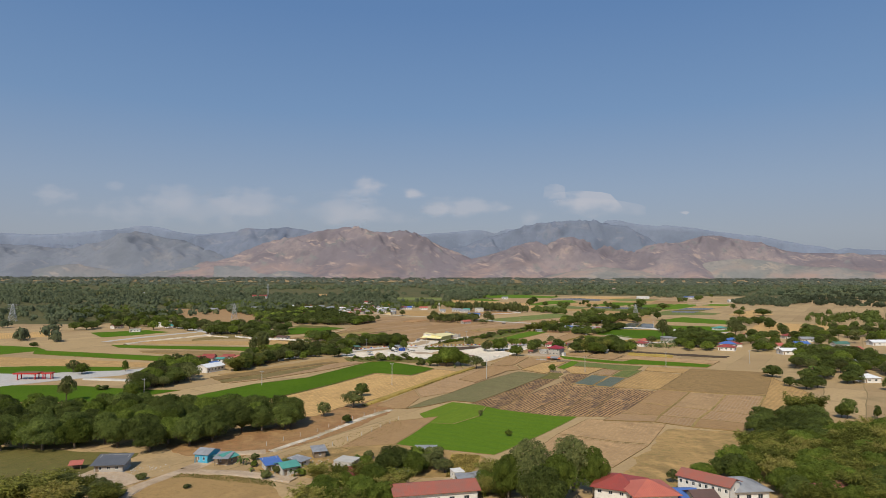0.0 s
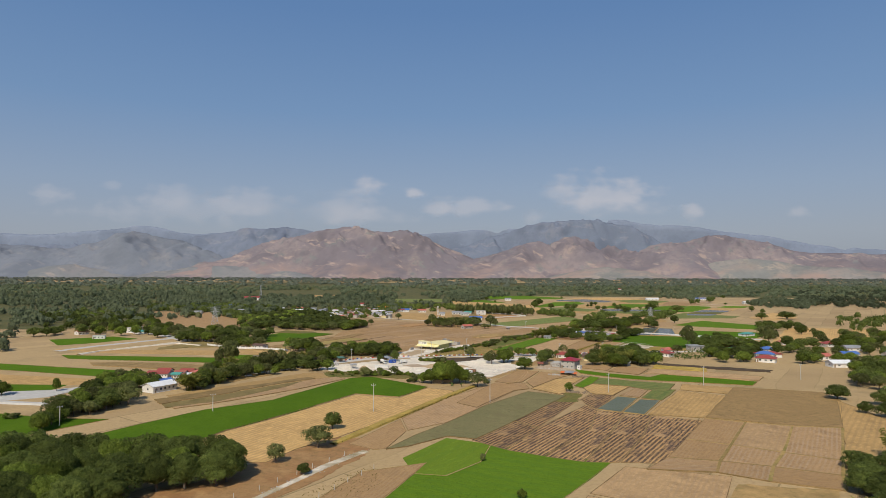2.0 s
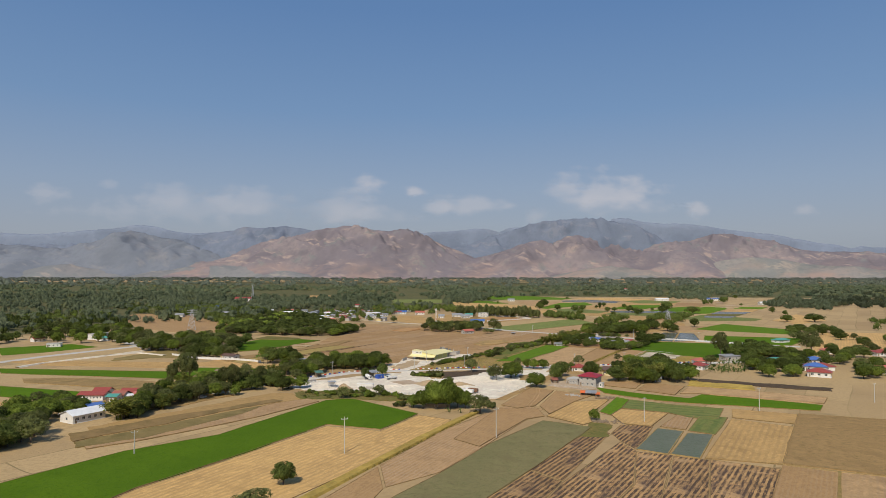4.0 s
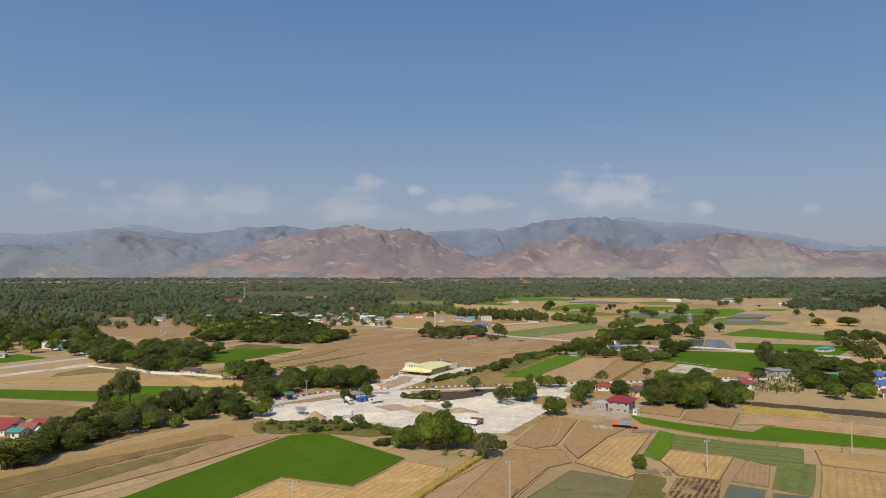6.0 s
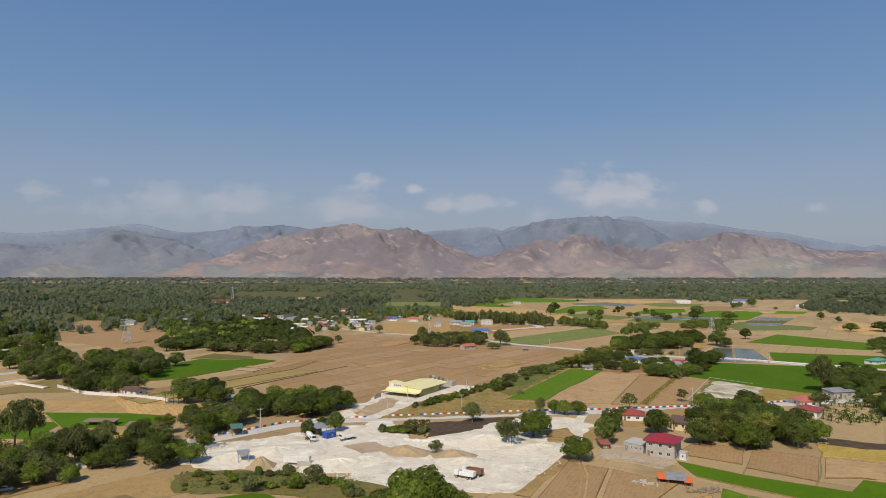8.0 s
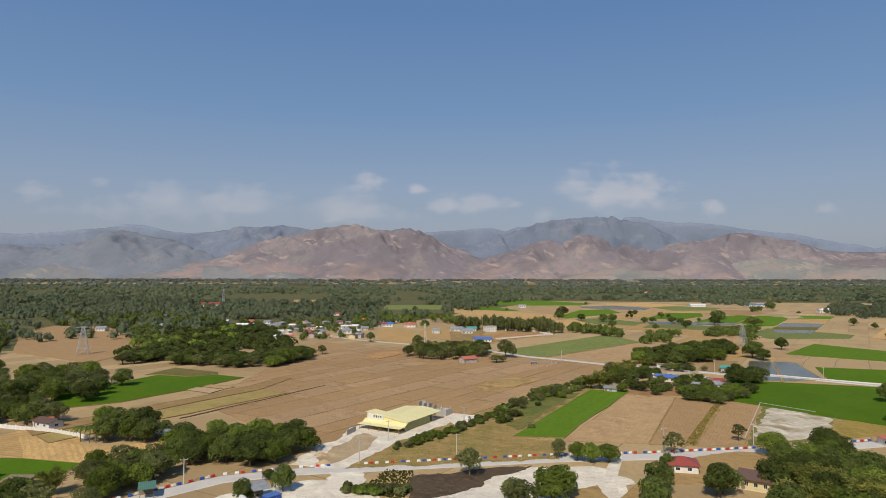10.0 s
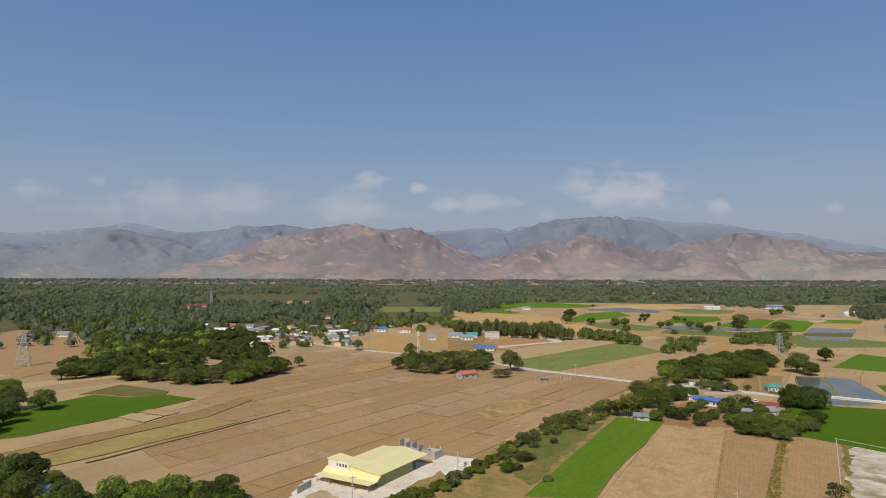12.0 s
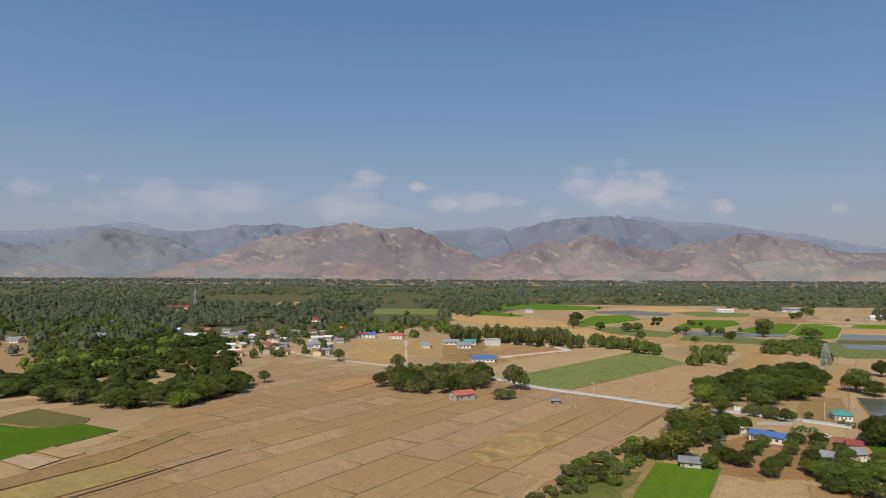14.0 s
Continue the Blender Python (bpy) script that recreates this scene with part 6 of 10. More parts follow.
land("straw_field", [(94.1, 825.8), (197.3, 935.7), (215.9, 909), (205.8, 877.3), (140.4, 791.8), (110.5, 805.3)], "pale", 0.189, "pale harvested field", bunds=0.6)
land("straw_field", [(202.2, 877.2), (272, 1006.6), (238.7, 1069.7), (200.3, 1120.2), (268, 1187.7), (310.1, 1008.6), (306, 926.5), (269.3, 836), (221.1, 817.3)], "straw", 0.191, "wide pale harvested field")
land("far_field", [(336.1, 1021.9), (395.7, 1099.2), (445.1, 1015.7), (415.9, 977.8), (335, 973.8)], "dull_rice", 0.204, "far green paddy")
land("far_field", [(-109.1, 1670.1), (-94.1, 1500.1), (10.0, 1500.8), (9.5, 1671.0)], "dull_rice", 0.208, "far green field")
land("far_field", [(-645.2, 2311.9), (-534.5, 1969.2), (-402.8, 1970.4), (-486.9, 2313.6)], "dull_rice", 0.218, "far green rice field among the woods")
land("far_field", [(-395.2, 2102.7), (-325.0, 1788.6), (-272.1, 1789.0), (-331.3, 2103.3)], "straw", 0.220, "far pale field among the woods")
land("far_field", [(-403.1, 1032.6), (-398.5, 1082.9), (-343.6, 1060.1), (-262.5, 928.6), (-262.1, 887.6), (-286.4, 863.1)], "straw", 0.222, "dry clearing among the woods")
land("far_field", [(-55.6, 989.4), (-53.9, 1077.5), (-21.9, 1074.3), (-2.7, 941.1), (-25.5, 925.2)], "straw", 0.223, "straw coloured fallow lot")
land("far_field", [(-15.1, 991.6), (-2.4, 1107.6), (123.4, 1063.1), (129, 1010.8), (53.9, 928.9)], "brown", 0.225, "bare brown building land")
land("far_field", [(176.8, 756), (210.6, 809), (231.4, 809.8), (197.6, 746.1)], "brown", 0.232, "brown dry yard")
land("far_field", [(268.9, 954.3), (316.5, 1020.9), (341.3, 998.9), (300.8, 937.6)], "pale", 0.244, "pale far field")
land("far_field", [(246.8, 835.2), (289.5, 899.6), (328.5, 882.5), (282.3, 819.5)], "pale", 0.252, "pale far field")
land("far_field", [(284.9, 849.5), (353.1, 927.5), (397.3, 836.6), (359.6, 791.1)], "rice", 0.254, "green rice field")
land("far_field", [(444.3, 987.3), (546.5, 1116), (514.7, 987), (439.9, 919.4)], "straw", 0.255, "pale field")
land("far_field", [(409, 818.7), (498.3, 790.7), (372.1, 633.5), (292.9, 633.7)], "straw", 0.257, "pale field")
land("far_field", [(160.1, 658.7), (188.3, 725.3), (250.9, 700.9), (234.7, 606.4), (201.3, 606.5)], "deep_rice", 0.261, "wide green rice paddy")
land("far_field", [(-438.2, 1029.5), (-457.2, 1120), (-329.1, 1095.2), (-226.7, 884.7), (-233.5, 792.9), (-326.9, 851.5)], "plough", 0.262, "dry clearing around a pylon")

land("rice_field", [(-135.7, 295.5), (-119.3, 329.8), (-102.1, 359.8), (-77.4, 382.5), (-48.7, 448.9), (-37.2, 454.2), (-3.1, 419.4), (-16.9, 390.8), (-39.6, 399.2), (-65.1, 348.2), (-80.3, 321.4), (-86.1, 302.7), (-94.9, 288.4), (-105.2, 279.1)], "deep_rice", 0.272, "deep green rice paddy", bunds=0.34)
land("paddy_field", [(-116.8, 362.4), (-113.1, 365.9), (-104.7, 372.5), (-89.2, 390.5), (-70.8, 414.0), (-51.7, 446.4), (-58.0, 453.2), (-71.7, 441.8), (-83.4, 420.8), (-97.6, 396.6), (-120.3, 376.5), (-124.1, 372.5)], "paddy", 0.273, "pinkish harvested strip beside the rice", bunds=0.34)
land("paddy_field", [(49.6, 406.0), (67.1, 394.7), (38.5, 344.3), (16.8, 308.7), (6.4, 313.0), (-8.1, 298.3), (-15.3, 294.6), (-5.5, 314.9), (6.5, 334.6), (24.4, 369.0)], "olive", 0.275, "grey green fallow paddy", bunds=0.34)
land("flooded_paddy", [(92.8, 392.6), (101.1, 387.4), (84.1, 355.9), (75.1, 362.3)], "wet", 0.276, "flooded paddy holding grey water", bunds=0.7)
land("flooded_paddy", [(101.8, 384.8), (110.7, 382.3), (93.1, 350.9), (85.1, 356.0)], "wet", 0.278, "flooded paddy holding grey water", bunds=0.7)
land("paddy_field", [(109.0, 415.8), (115.8, 414.3), (103.0, 390.0), (94.9, 395.4)], "paddy", 0.280, "small bare grey paddy", bunds=0.34)
land("paddy_field", [(118.4, 414.3), (129.1, 411.4), (111.4, 382.4), (103.6, 388.7)], "dull_rice", 0.281, "wet paddy with thin green rice", bunds=0.34)
land("rice_field", [(77.4, 423.5), (94.1, 456.9), (98.4, 450.8), (88.8, 430.0), (80.4, 416.6)], "rice", 0.283, "bright green rice paddy", bunds=0.34)
land("rice_field", [(98.9, 450.8), (114.0, 439.5), (135.4, 429.9), (124.2, 409.3), (112.4, 411.4), (107.5, 421.1), (89.5, 430.8)], "dull_rice", 0.284, "dull green rice paddy with bunds", bunds=0.34)
land("straw_field", [(81.0, 416.6), (88.5, 429.2), (96.2, 424.3), (106.8, 420.3), (91.5, 396.2), (81.3, 400.6)], "straw", 0.286, "pale stubble field", bunds=0.34)
land("straw_field", [(129.3, 408.4), (148.8, 394.3), (117.2, 344.1), (94.7, 350.9)], "straw", 0.288, "yellow harvested rice field with rows", bunds=0.34)
land("straw_field", [(138.8, 428.9), (162.1, 417.7), (152.0, 399.8), (131.1, 411.4)], "straw", 0.289, "pale yellow harvested rice field", bunds=0.34)
land("dry_field", [(163.4, 419.3), (203.4, 404.4), (199.1, 382.8), (165.5, 327.3), (148.3, 329.8), (117.4, 345.1)], "brown", 0.291, "dry brown grass field", bunds=0.34)
land("straw_field", [(197.2, 382.8), (195.7, 361.7), (191.2, 332.5), (146.1, 273.0), (132.3, 273.0), (165.5, 327.3)], "straw", 0.292, "pale yellow harvested rice field", bunds=0.34)
land("paddy_field", [(35.1, 437.9), (54.4, 481.8), (66.1, 475.7), (50.6, 436.1), (41.9, 430.9)], "plough", 0.294, "bare brown paddy with wheel tracks", bunds=0.34)
land("paddy_field", [(52.8, 436.1), (67.3, 474.6), (82.8, 461.1), (71.3, 447.0), (54.4, 418.9)], "plough", 0.296, "bare brown paddy", bunds=0.34)
land("straw_field", [(52.5, 414.4), (70.8, 445.1), (88.8, 450.9), (72.6, 419.6), (68.8, 402.6), (64.8, 398.7)], "straw", 0.297, "pale harvested field", bunds=0.34)
land("paddy_field", [(11.7, 376.2), (33.0, 429.3), (50.9, 429.2), (51.5, 414.4), (42.7, 408.7), (20.5, 365.7)], "plough", 0.299, "bare brown paddy", bunds=0.34)
land("rice_field", [(90.6, 484.2), (106.5, 468.7), (129.2, 453.8), (139.3, 464.2), (166.4, 449.7), (185.3, 437.5), (176.4, 424.9), (150.5, 434.1), (124.0, 442.2), (111.0, 448.9), (90.9, 467.6)], "deep_rice", 0.300, "long strip of deep green rice", bunds=0.34)
land("paddy_field", [(105.8, 507.1), (120.1, 499.9), (110.5, 480.4), (93.6, 493.2)], "plough", 0.302, "bare brown paddy", bunds=0.34)
land("paddy_field", [(122.8, 498.5), (139.4, 487.9), (125.3, 463.2), (110.3, 476.8)], "plough", 0.304, "bare brown paddy", bunds=0.34)
land("paddy_field", [(142.0, 487.9), (168.6, 474.3), (198.1, 455.6), (187.9, 441.1), (140.3, 466.4), (129.1, 466.4)], "pale", 0.305, "pale pinkish dry paddy", bunds=0.34)
land("grass_field", [(151.7, 508.4), (178.3, 491.7), (172.5, 476.7), (142.1, 490.4)], "yellow", 0.307, "yellow green dry grass strip", rag=1.2)
land("burnt_strip", [(157.4, 512.8), (189.4, 497.0), (217.2, 482.6), (210.4, 473.0), (181.4, 487.8), (152.5, 504.1)], "ash", 0.308, "burnt black strip of ground", rag=1.4)
land("paddy_field", [(116.5, 343.2), (130.3, 335.9), (108.3, 300.5), (95.1, 308.7)], "plough", 0.310, "pinkish dry paddy between green bunds", bunds=0.3)
land("paddy_field", [(130.3, 335.9), (146.1, 329.0), (121.9, 290.5), (108.3, 300.5)], "pale", 0.312, "pinkish dry paddy between green bunds", bunds=0.3)
land("paddy_field", [(146.1, 329.0), (164.2, 325.7), (136.4, 280.8), (121.9, 290.5)], "paddy", 0.313, "pinkish dry paddy between green bunds", bunds=0.3)
land("paddy_field", [(95.1, 308.7), (108.3, 300.5), (95.4, 280.2), (80.0, 284.6)], "plough", 0.315, "pinkish dry paddy between green bunds", bunds=0.3)
land("paddy_field", [(108.3, 300.5), (121.9, 290.5), (109.7, 274.0), (95.4, 280.2)], "paddy", 0.316, "pinkish dry paddy between green bunds", bunds=0.3)
land("paddy_field", [(121.9, 290.5), (136.4, 280.8), (126.5, 264.8), (109.7, 274.0)], "paddy", 0.318, "pinkish dry paddy between green bunds", bunds=0.3)
land("paddy_field", [(80.0, 284.6), (95.4, 280.2), (89.5, 268.4), (68.6, 271.5)], "paddy", 0.320, "pinkish dry paddy between green bunds", bunds=0.3)
land("paddy_field", [(95.4, 280.2), (109.7, 274.0), (101.3, 259.6), (89.5, 268.4)], "paddy", 0.321, "pinkish dry paddy between green bunds", bunds=0.3)
land("paddy_field", [(109.7, 274.0), (126.5, 264.8), (118.5, 251.3), (101.3, 259.6)], "plough", 0.323, "pinkish dry paddy between green bunds", bunds=0.3)
strip("green_bund", [(130.3, 335.9), (108.3, 300.5), (95.4, 280.2), (89.5, 268.4)], 1.2, "slope", 0.42, "green grassy bund between dry paddies", "bund", wobble=0.2)
strip("green_bund", [(146.1, 329.0), (121.9, 290.5), (109.7, 274.0), (101.3, 259.6)], 1.2, "slope", 0.42, "green grassy bund between dry paddies", "bund", wobble=0.2)
strip("green_bund", [(164.2, 325.7), (136.4, 280.8), (126.5, 264.8), (118.5, 251.3)], 1.2, "slope", 0.42, "green grassy bund between dry paddies", "bund", wobble=0.2)
strip("green_bund", [(116.5, 343.2), (130.3, 335.9), (146.1, 329.0), (164.2, 325.7)], 1.0, "bund", 0.4, "grassy bund between dry paddies", "bund", wobble=0.2)
strip("green_bund", [(95.1, 308.7), (108.3, 300.5), (121.9, 290.5), (136.4, 280.8)], 1.0, "bund", 0.4, "grassy bund between dry paddies", "bund", wobble=0.2)
strip("green_bund", [(80.0, 284.6), (95.4, 280.2), (109.7, 274.0), (126.5, 264.8)], 1.0, "bund", 0.4, "grassy bund between dry paddies", "bund", wobble=0.2)
land("rice_field", [(-192, 684), (-173.4, 693.9), (-168.0, 715.3), (-160.1, 738.0), (-140.3, 731.1), (-123.6, 739.1), (-103.8, 728.5), (-113.8, 705.2), (-122.1, 684.5), (-131.5, 669.0), (-139.8, 653.2), (-163, 636)], "deep_rice", 0.324, "deep green rice paddy with a stepped edge", bunds=0.34)
land("grass_field", [(-167.9, 737.8), (-164.8, 756.9), (-161.8, 769.0), (-126.6, 749.6), (-124.3, 741.6), (-133.3, 732.5), (-141.7, 733.5), (-161.1, 740.5)], "grass", 0.326, "olive grassy plot below the wood", bunds=0.34)
land("paddy_field", [(-121.4, 686.3), (-119.5, 694.4), (-102.0, 688.5), (-105.2, 676.7)], "sand", 0.328, "whitish seedbed plot", bunds=0.34)
land("paddy_field", [(-117.0, 697.3), (-115.2, 704.2), (-98.3, 695.9), (-102.0, 689.4)], "pale", 0.329, "pale dry plot", bunds=0.34)
land("earth_strip", [(-150, 597), (-125.6, 639.4), (-120.9, 647.9), (-106.6, 668.1), (-90.8, 700.9), (-81.2, 731.6), (-74.4, 727.0), (-82.5, 687.3), (-94.6, 668.4), (-103.8, 653.5), (-113.1, 636.9), (-117.5, 628.7), (-141, 587)], "brown", 0.331, "smooth brown earth strip", bunds=0.34)
land("straw_field", [(-139.5, 587), (-116.8, 627.7), (-112.4, 635.8), (-103.1, 652.2), (-91.7, 670.7), (-81.7, 686.5), (-65.3, 677.7), (-72.9, 665.3), (-86.0, 645.1), (-96.3, 627.2), (-106.3, 613.8), (-128, 576)], "stubble", 0.332, "straw yellow harvested strip", bunds=0.34)
strip("ditch", [(-96.8, 618.0), (-93.5, 622.8), (-83.8, 641.0), (-71.4, 661.7), (-58.9, 685.3), (-49.6, 702.0)], 0.9, "ash", 0.34, "narrow dark ditch between paddies", "ditch", wobble=0.3)
land("rice_field", [(97.0, 690.0), (116.6, 684.2), (75.1, 609.3), (64.0, 585.5), (44.5, 587.5), (58.8, 615.5), (76.0, 648.7)], "rice", 0.340, "bright green rice paddy", bunds=0.34)
land("grass_patch", [(40.2, 617.0), (49.4, 642.4), (63.2, 666.5), (83.7, 669.1), (69.7, 645.7), (55.6, 625.6)], "green_grass", 0.336, "lush green grass beside the hedge", rag=1.5)
land("flooded_paddy", [(197.5, 723.8), (239.0, 809.9), (253.2, 805.9), (215.5, 718.2)], "water", 0.337, "flooded dark paddy reflecting the sky", bunds=0.9)
land("flooded_paddy", [(216.7, 718.2), (254.6, 805.9), (266.3, 798.0), (243.4, 723.9)], "water", 0.339, "flooded dark paddy reflecting the sky", bunds=0.9)
land("fallow_field", [(-135.2, 383.3), (-129.2, 389.5), (-113.6, 409.1), (-88.9, 434.7), (-75.1, 452.3), (-69.0, 447.4), (-86.6, 428.7), (-107.4, 397.8), (-122.4, 379.6), (-127.3, 372.5)], "weedy", 0.352, "brown fallow strip below the hedge", rag=0.8)
land("fallow_field", [(-126.2, 371.1), (-121.4, 378.0), (-106.4, 396.0), (-85.3, 425.5), (-74.7, 437.3), (-79.3, 420.7), (-92.1, 396.6), (-102.6, 380.0), (-115.0, 368.7), (-121.1, 364.2)], "weedy_green", 0.356, "greenish brown fallow strip beside the rice", rag=0.8)
land("fallow_field", [(-236.0, 512.5), (-215.4, 515.4), (-184.0, 510.8), (-154.8, 503.5), (-138.8, 477.5), (-157.7, 475.2), (-178.9, 484.9), (-199.8, 492.7), (-225.2, 498.1)], "weedy", 0.36, "brown weedy field behind the red roofs", rag=0.8)
land("fallow_field", [(-216.8, 642.2), (-208.4, 654.3), (-169.1, 609.4), (-203.5, 604.6), (-224.4, 590.3), (-227.6, 602.2)], "weedy_green", 0.364, "dull weedy lot between two concrete roads", rag=0.8)
land("far_field", [(33.6, 1618.4), (111.5, 1590.8), (146.1, 1470.9), (118.5, 1454.9), (33.3, 1566.0)], "rice", 0.340, "far bright green rice field")
land("far_field", [(33.1, 1533.6), (117.2, 1441.6), (185.9, 1353.5), (175.5, 1257.8), (80.4, 1268.0), (32.4, 1396.9)], "straw", 0.342, "far pale harvested field")
land("far_field", [(130.8, 1848.0), (199.3, 2034.3), (265.6, 1864.6), (335.5, 1751.9), (293.7, 1664.6), (188.3, 1653.4), (129.3, 1686.5)], "rice", 0.344, "far bright green rice field")
land("far_field", [(173.9, 1547.4), (230.7, 1603.0), (268.4, 1510.6), (233.7, 1414.3), (187.9, 1364.4), (170.6, 1459.6)], "pale", 0.345, "far bare field")
land("far_field", [(182.3, 1293.7), (252.6, 1480.7), (314.7, 1515.0), (305.7, 1408.4), (250.9, 1337.9), (191.2, 1267.5)], "rice", 0.347, "far bright green rice field")
land("far_field", [(281.1, 1608.1), (363.0, 1652.8), (400.5, 1553.5), (370.2, 1491.4), (309.5, 1529.4), (274.4, 1557.2)], "water", 0.348, "far flooded grey paddy")
land("far_field", [(273.1, 1350.0), (369.7, 1464.2), (398.8, 1428.5), (325.2, 1314.1), (270.7, 1256.4), (250.2, 1280.7)], "straw", 0.350, "far pale harvested field")
land("far_field", [(201.4, 1251.3), (247.7, 1271.7), (260.6, 1223.7), (280.8, 1188.5), (250.3, 1135.0), (216.2, 1157.6), (195.6, 1196.9)], "dull_rice", 0.352, "far dull green paddy")
land("far_field", [(308.3, 1276.2), (380.9, 1403.1), (434.3, 1396.0), (408.4, 1320.5), (351.4, 1254.0), (312.7, 1259.4)], "rice", 0.353, "far bright green rice field")
land("far_field", [(285.9, 1203.1), (325.0, 1205.8), (367.2, 1187.4), (398.3, 1176.0), (378.3, 1149.2), (336.0, 1146.5), (277.2, 1161.5)], "water", 0.355, "far flooded grey paddy")
land("far_field", [(274.8, 1155.0), (333.2, 1140.3), (345.3, 1117.8), (318.9, 1069.5), (296.4, 1083.0), (251.8, 1106.6)], "dull_rice", 0.356, "far dull green paddy")
land("far_field", [(351.3, 1207.5), (422.0, 1302.7), (472.4, 1345.3), (486.5, 1326.6), (396.8, 1182.6), (370.6, 1194.6)], "rice", 0.358, "far bright green rice field")
land("far_field", [(403.1, 1189.8), (498.3, 1337.3), (531.4, 1330.1), (507.0, 1265.2), (421.9, 1134.0), (394.8, 1126.5)], "rice", 0.360, "far bright green rice field")
land("far_field", [(459.5, 1186.7), (503.5, 1169.8), (469.3, 1119.8), (417.7, 1122.2)], "water", 0.361, "far flooded grey paddy")
land("far_field", [(391.5, 1078.6), (433.0, 1066.6), (407.9, 1029.9), (376.2, 1040.9)], "water", 0.363, "far flooded grey paddy")
land("far_field", [(411.3, 1116.3), (465.4, 1114.0), (436.4, 1071.5), (394.6, 1083.7)], "grass", 0.364, "far rough green strip")
land("far_field", [(564.1, 1332.6), (603.7, 1316.5), (565.9, 1261.2), (523.2, 1274.8)], "rice", 0.366, "far bright green rice field")
land("far_field", [(503.7, 1248.7), (554.4, 1244.3), (508.1, 1176.6), (463.9, 1193.9)], "straw", 0.368, "far pale harvested field")
land("far_field", [(508.7, 1504.1), (559.1, 1481.1), (538.5, 1382.2), (488.2, 1346.6), (446.1, 1353.5)], "plough", 0.369, "far brown bare field")
land("far_field", [(373.8, 1451.5), (444.4, 1557.8), (508.7, 1504.1), (452.5, 1375.2), (439.6, 1408.0), (394.5, 1428.1)], "straw", 0.371, "far pale harvested field")
land("far_field", [(417.1, 1587.5), (476.3, 1627.9), (538.0, 1566.8), (486.3, 1474.6), (414.2, 1468.1)], "dull_rice", 0.372, "far dull green paddy")
land("far_field", [(335.7, 1730.1), (446.9, 1787.2), (512.8, 1668.5), (418.1, 1604.6), (368.6, 1672.5)], "straw", 0.374, "far pale harvested field")
land("far_field", [(165.6, 1240.5), (196.2, 1242.7), (205.1, 1138.2), (227.5, 1099.7), (191.5, 1087.0), (159.4, 1141.3)], "straw", 0.376, "far pale harvested field")
land("far_field", [(134.1, 1254.8), (167.5, 1232.6), (158.2, 1135.2), (132.0, 1115.9), (120.5, 1177.7)], "dull_rice", 0.377, "far dull green paddy")
strip("graded_lot", [(571.0, 1637.6), (607.9, 1573.5), (595.9, 1484.4)], 7, "dirt", 0.6, "pale graded strip on a far building lot", "lot", wobble=0.3)
strip("graded_lot", [(558.6, 1418.0), (574.3, 1363.7), (622.3, 1378.2)], 7, "dirt", 0.6, "pale graded strip on a far building lot", "lot", wobble=0.3)
strip("graded_lot", [(510.2, 1318.8), (539.8, 1284.6)], 7, "dirt", 0.6, "pale graded strip on a far building lot", "lot", wobble=0.3)
house("shed", "long pale far farm building with a white roof", 512.5, 1614.0, 3, 30, 10, 4, "gable", "white_roof", "white", 3, 1, lift=2.0)
house("shed", "long pale far farm building with a white roof", 655.5, 1426.2, 3, 26, 10, 4, "gable", "white_roof", "white", 3, 1, lift=2.0)
house("shed", "long pale far farm building with a blue roof", 641.0, 1626.9, 3, 18, 10, 4, "gable", "blue_roof", "white", 3, 1, lift=2.0)
house("shed", "long pale far farm building with a grey roof", 163.7, 1579.1, 3, 14, 10, 4, "gable", "grey_roof", "white", 3, 1, lift=2.0)

land("earth_patch", [(34.5, 699.5), (46.7, 725.9), (65.3, 733.5), (71.7, 717.7), (55.9, 697.3), (40.7, 688.8)], "patchy", 0.5, "darker damp patch on the dry paddies", rag=2.0)
land("earth_patch", [(-45.1, 831.7), (-32.1, 862.5), (-13.8, 865.8), (-14.9, 846.2), (-31.6, 815.5)], "orange", 0.5, "reddish bare earth beside the paddies", rag=1.6)
land("building_lot", [(53.3, 999.0), (93.8, 1051.9), (128.0, 1010.8), (79.5, 964.4)], "orange", 0.5, "reddish bare fenced building lot", rag=0.8)
land("building_lot", [(22.5, 1047.9), (73.2, 1080.0), (53.7, 1006.8), (73.3, 944.8), (23.5, 942.4)], "patchy", 0.5, "bare trodden building land", rag=0.8)

# ---- roads, paths, yard ----
strip("stone_track", [(-58.6, 224), (-46.5, 244.9), (-33, 274.3), (-22.4, 292.5)], 3.0, "rubble", 0.3, "rocky white stone track between fields", "track", wobble=0.35)
strip("dirt_track", [(-88.5, 170.5), (-86.5, 188.5), (-80.4, 201.8), (-62.4, 200.1), (-43.6, 193.6)], 5, "dirt", 0.3, "pale dirt village track", "track", wobble=0.1)
strip("dirt_track", [(-79.3, 203.5), (-72.5, 220.5), (-60.1, 224)], 5, "dirt", 0.36, "pale dirt village track", "track", wobble=0.1)
land("yard", [(-110.5, 193.6), (-107.4, 203.5), (-96.1, 200.1), (-87.1, 193.6), (-93.8, 183.6)], "dirt", 0.264, "pale bare earth round a house", rag=0.9)
land("yard", [(-9.6, 183.6), (1.7, 194.6), (8.6, 196.2), (11.1, 183.5), (3, 174.5)], "dirt", 0.266, "pale bare earth round houses", rag=0.9)
strip("ditch_bank", [(-35.1, 301.1), (-28.1, 316.8), (-18.9, 336.9), (-7.8, 360.1), (6.8, 392.0), (22.6, 422.4)], 3.2, "yellow", 0.7, "weedy yellow ditch bank", "bank", wobble=0.25)
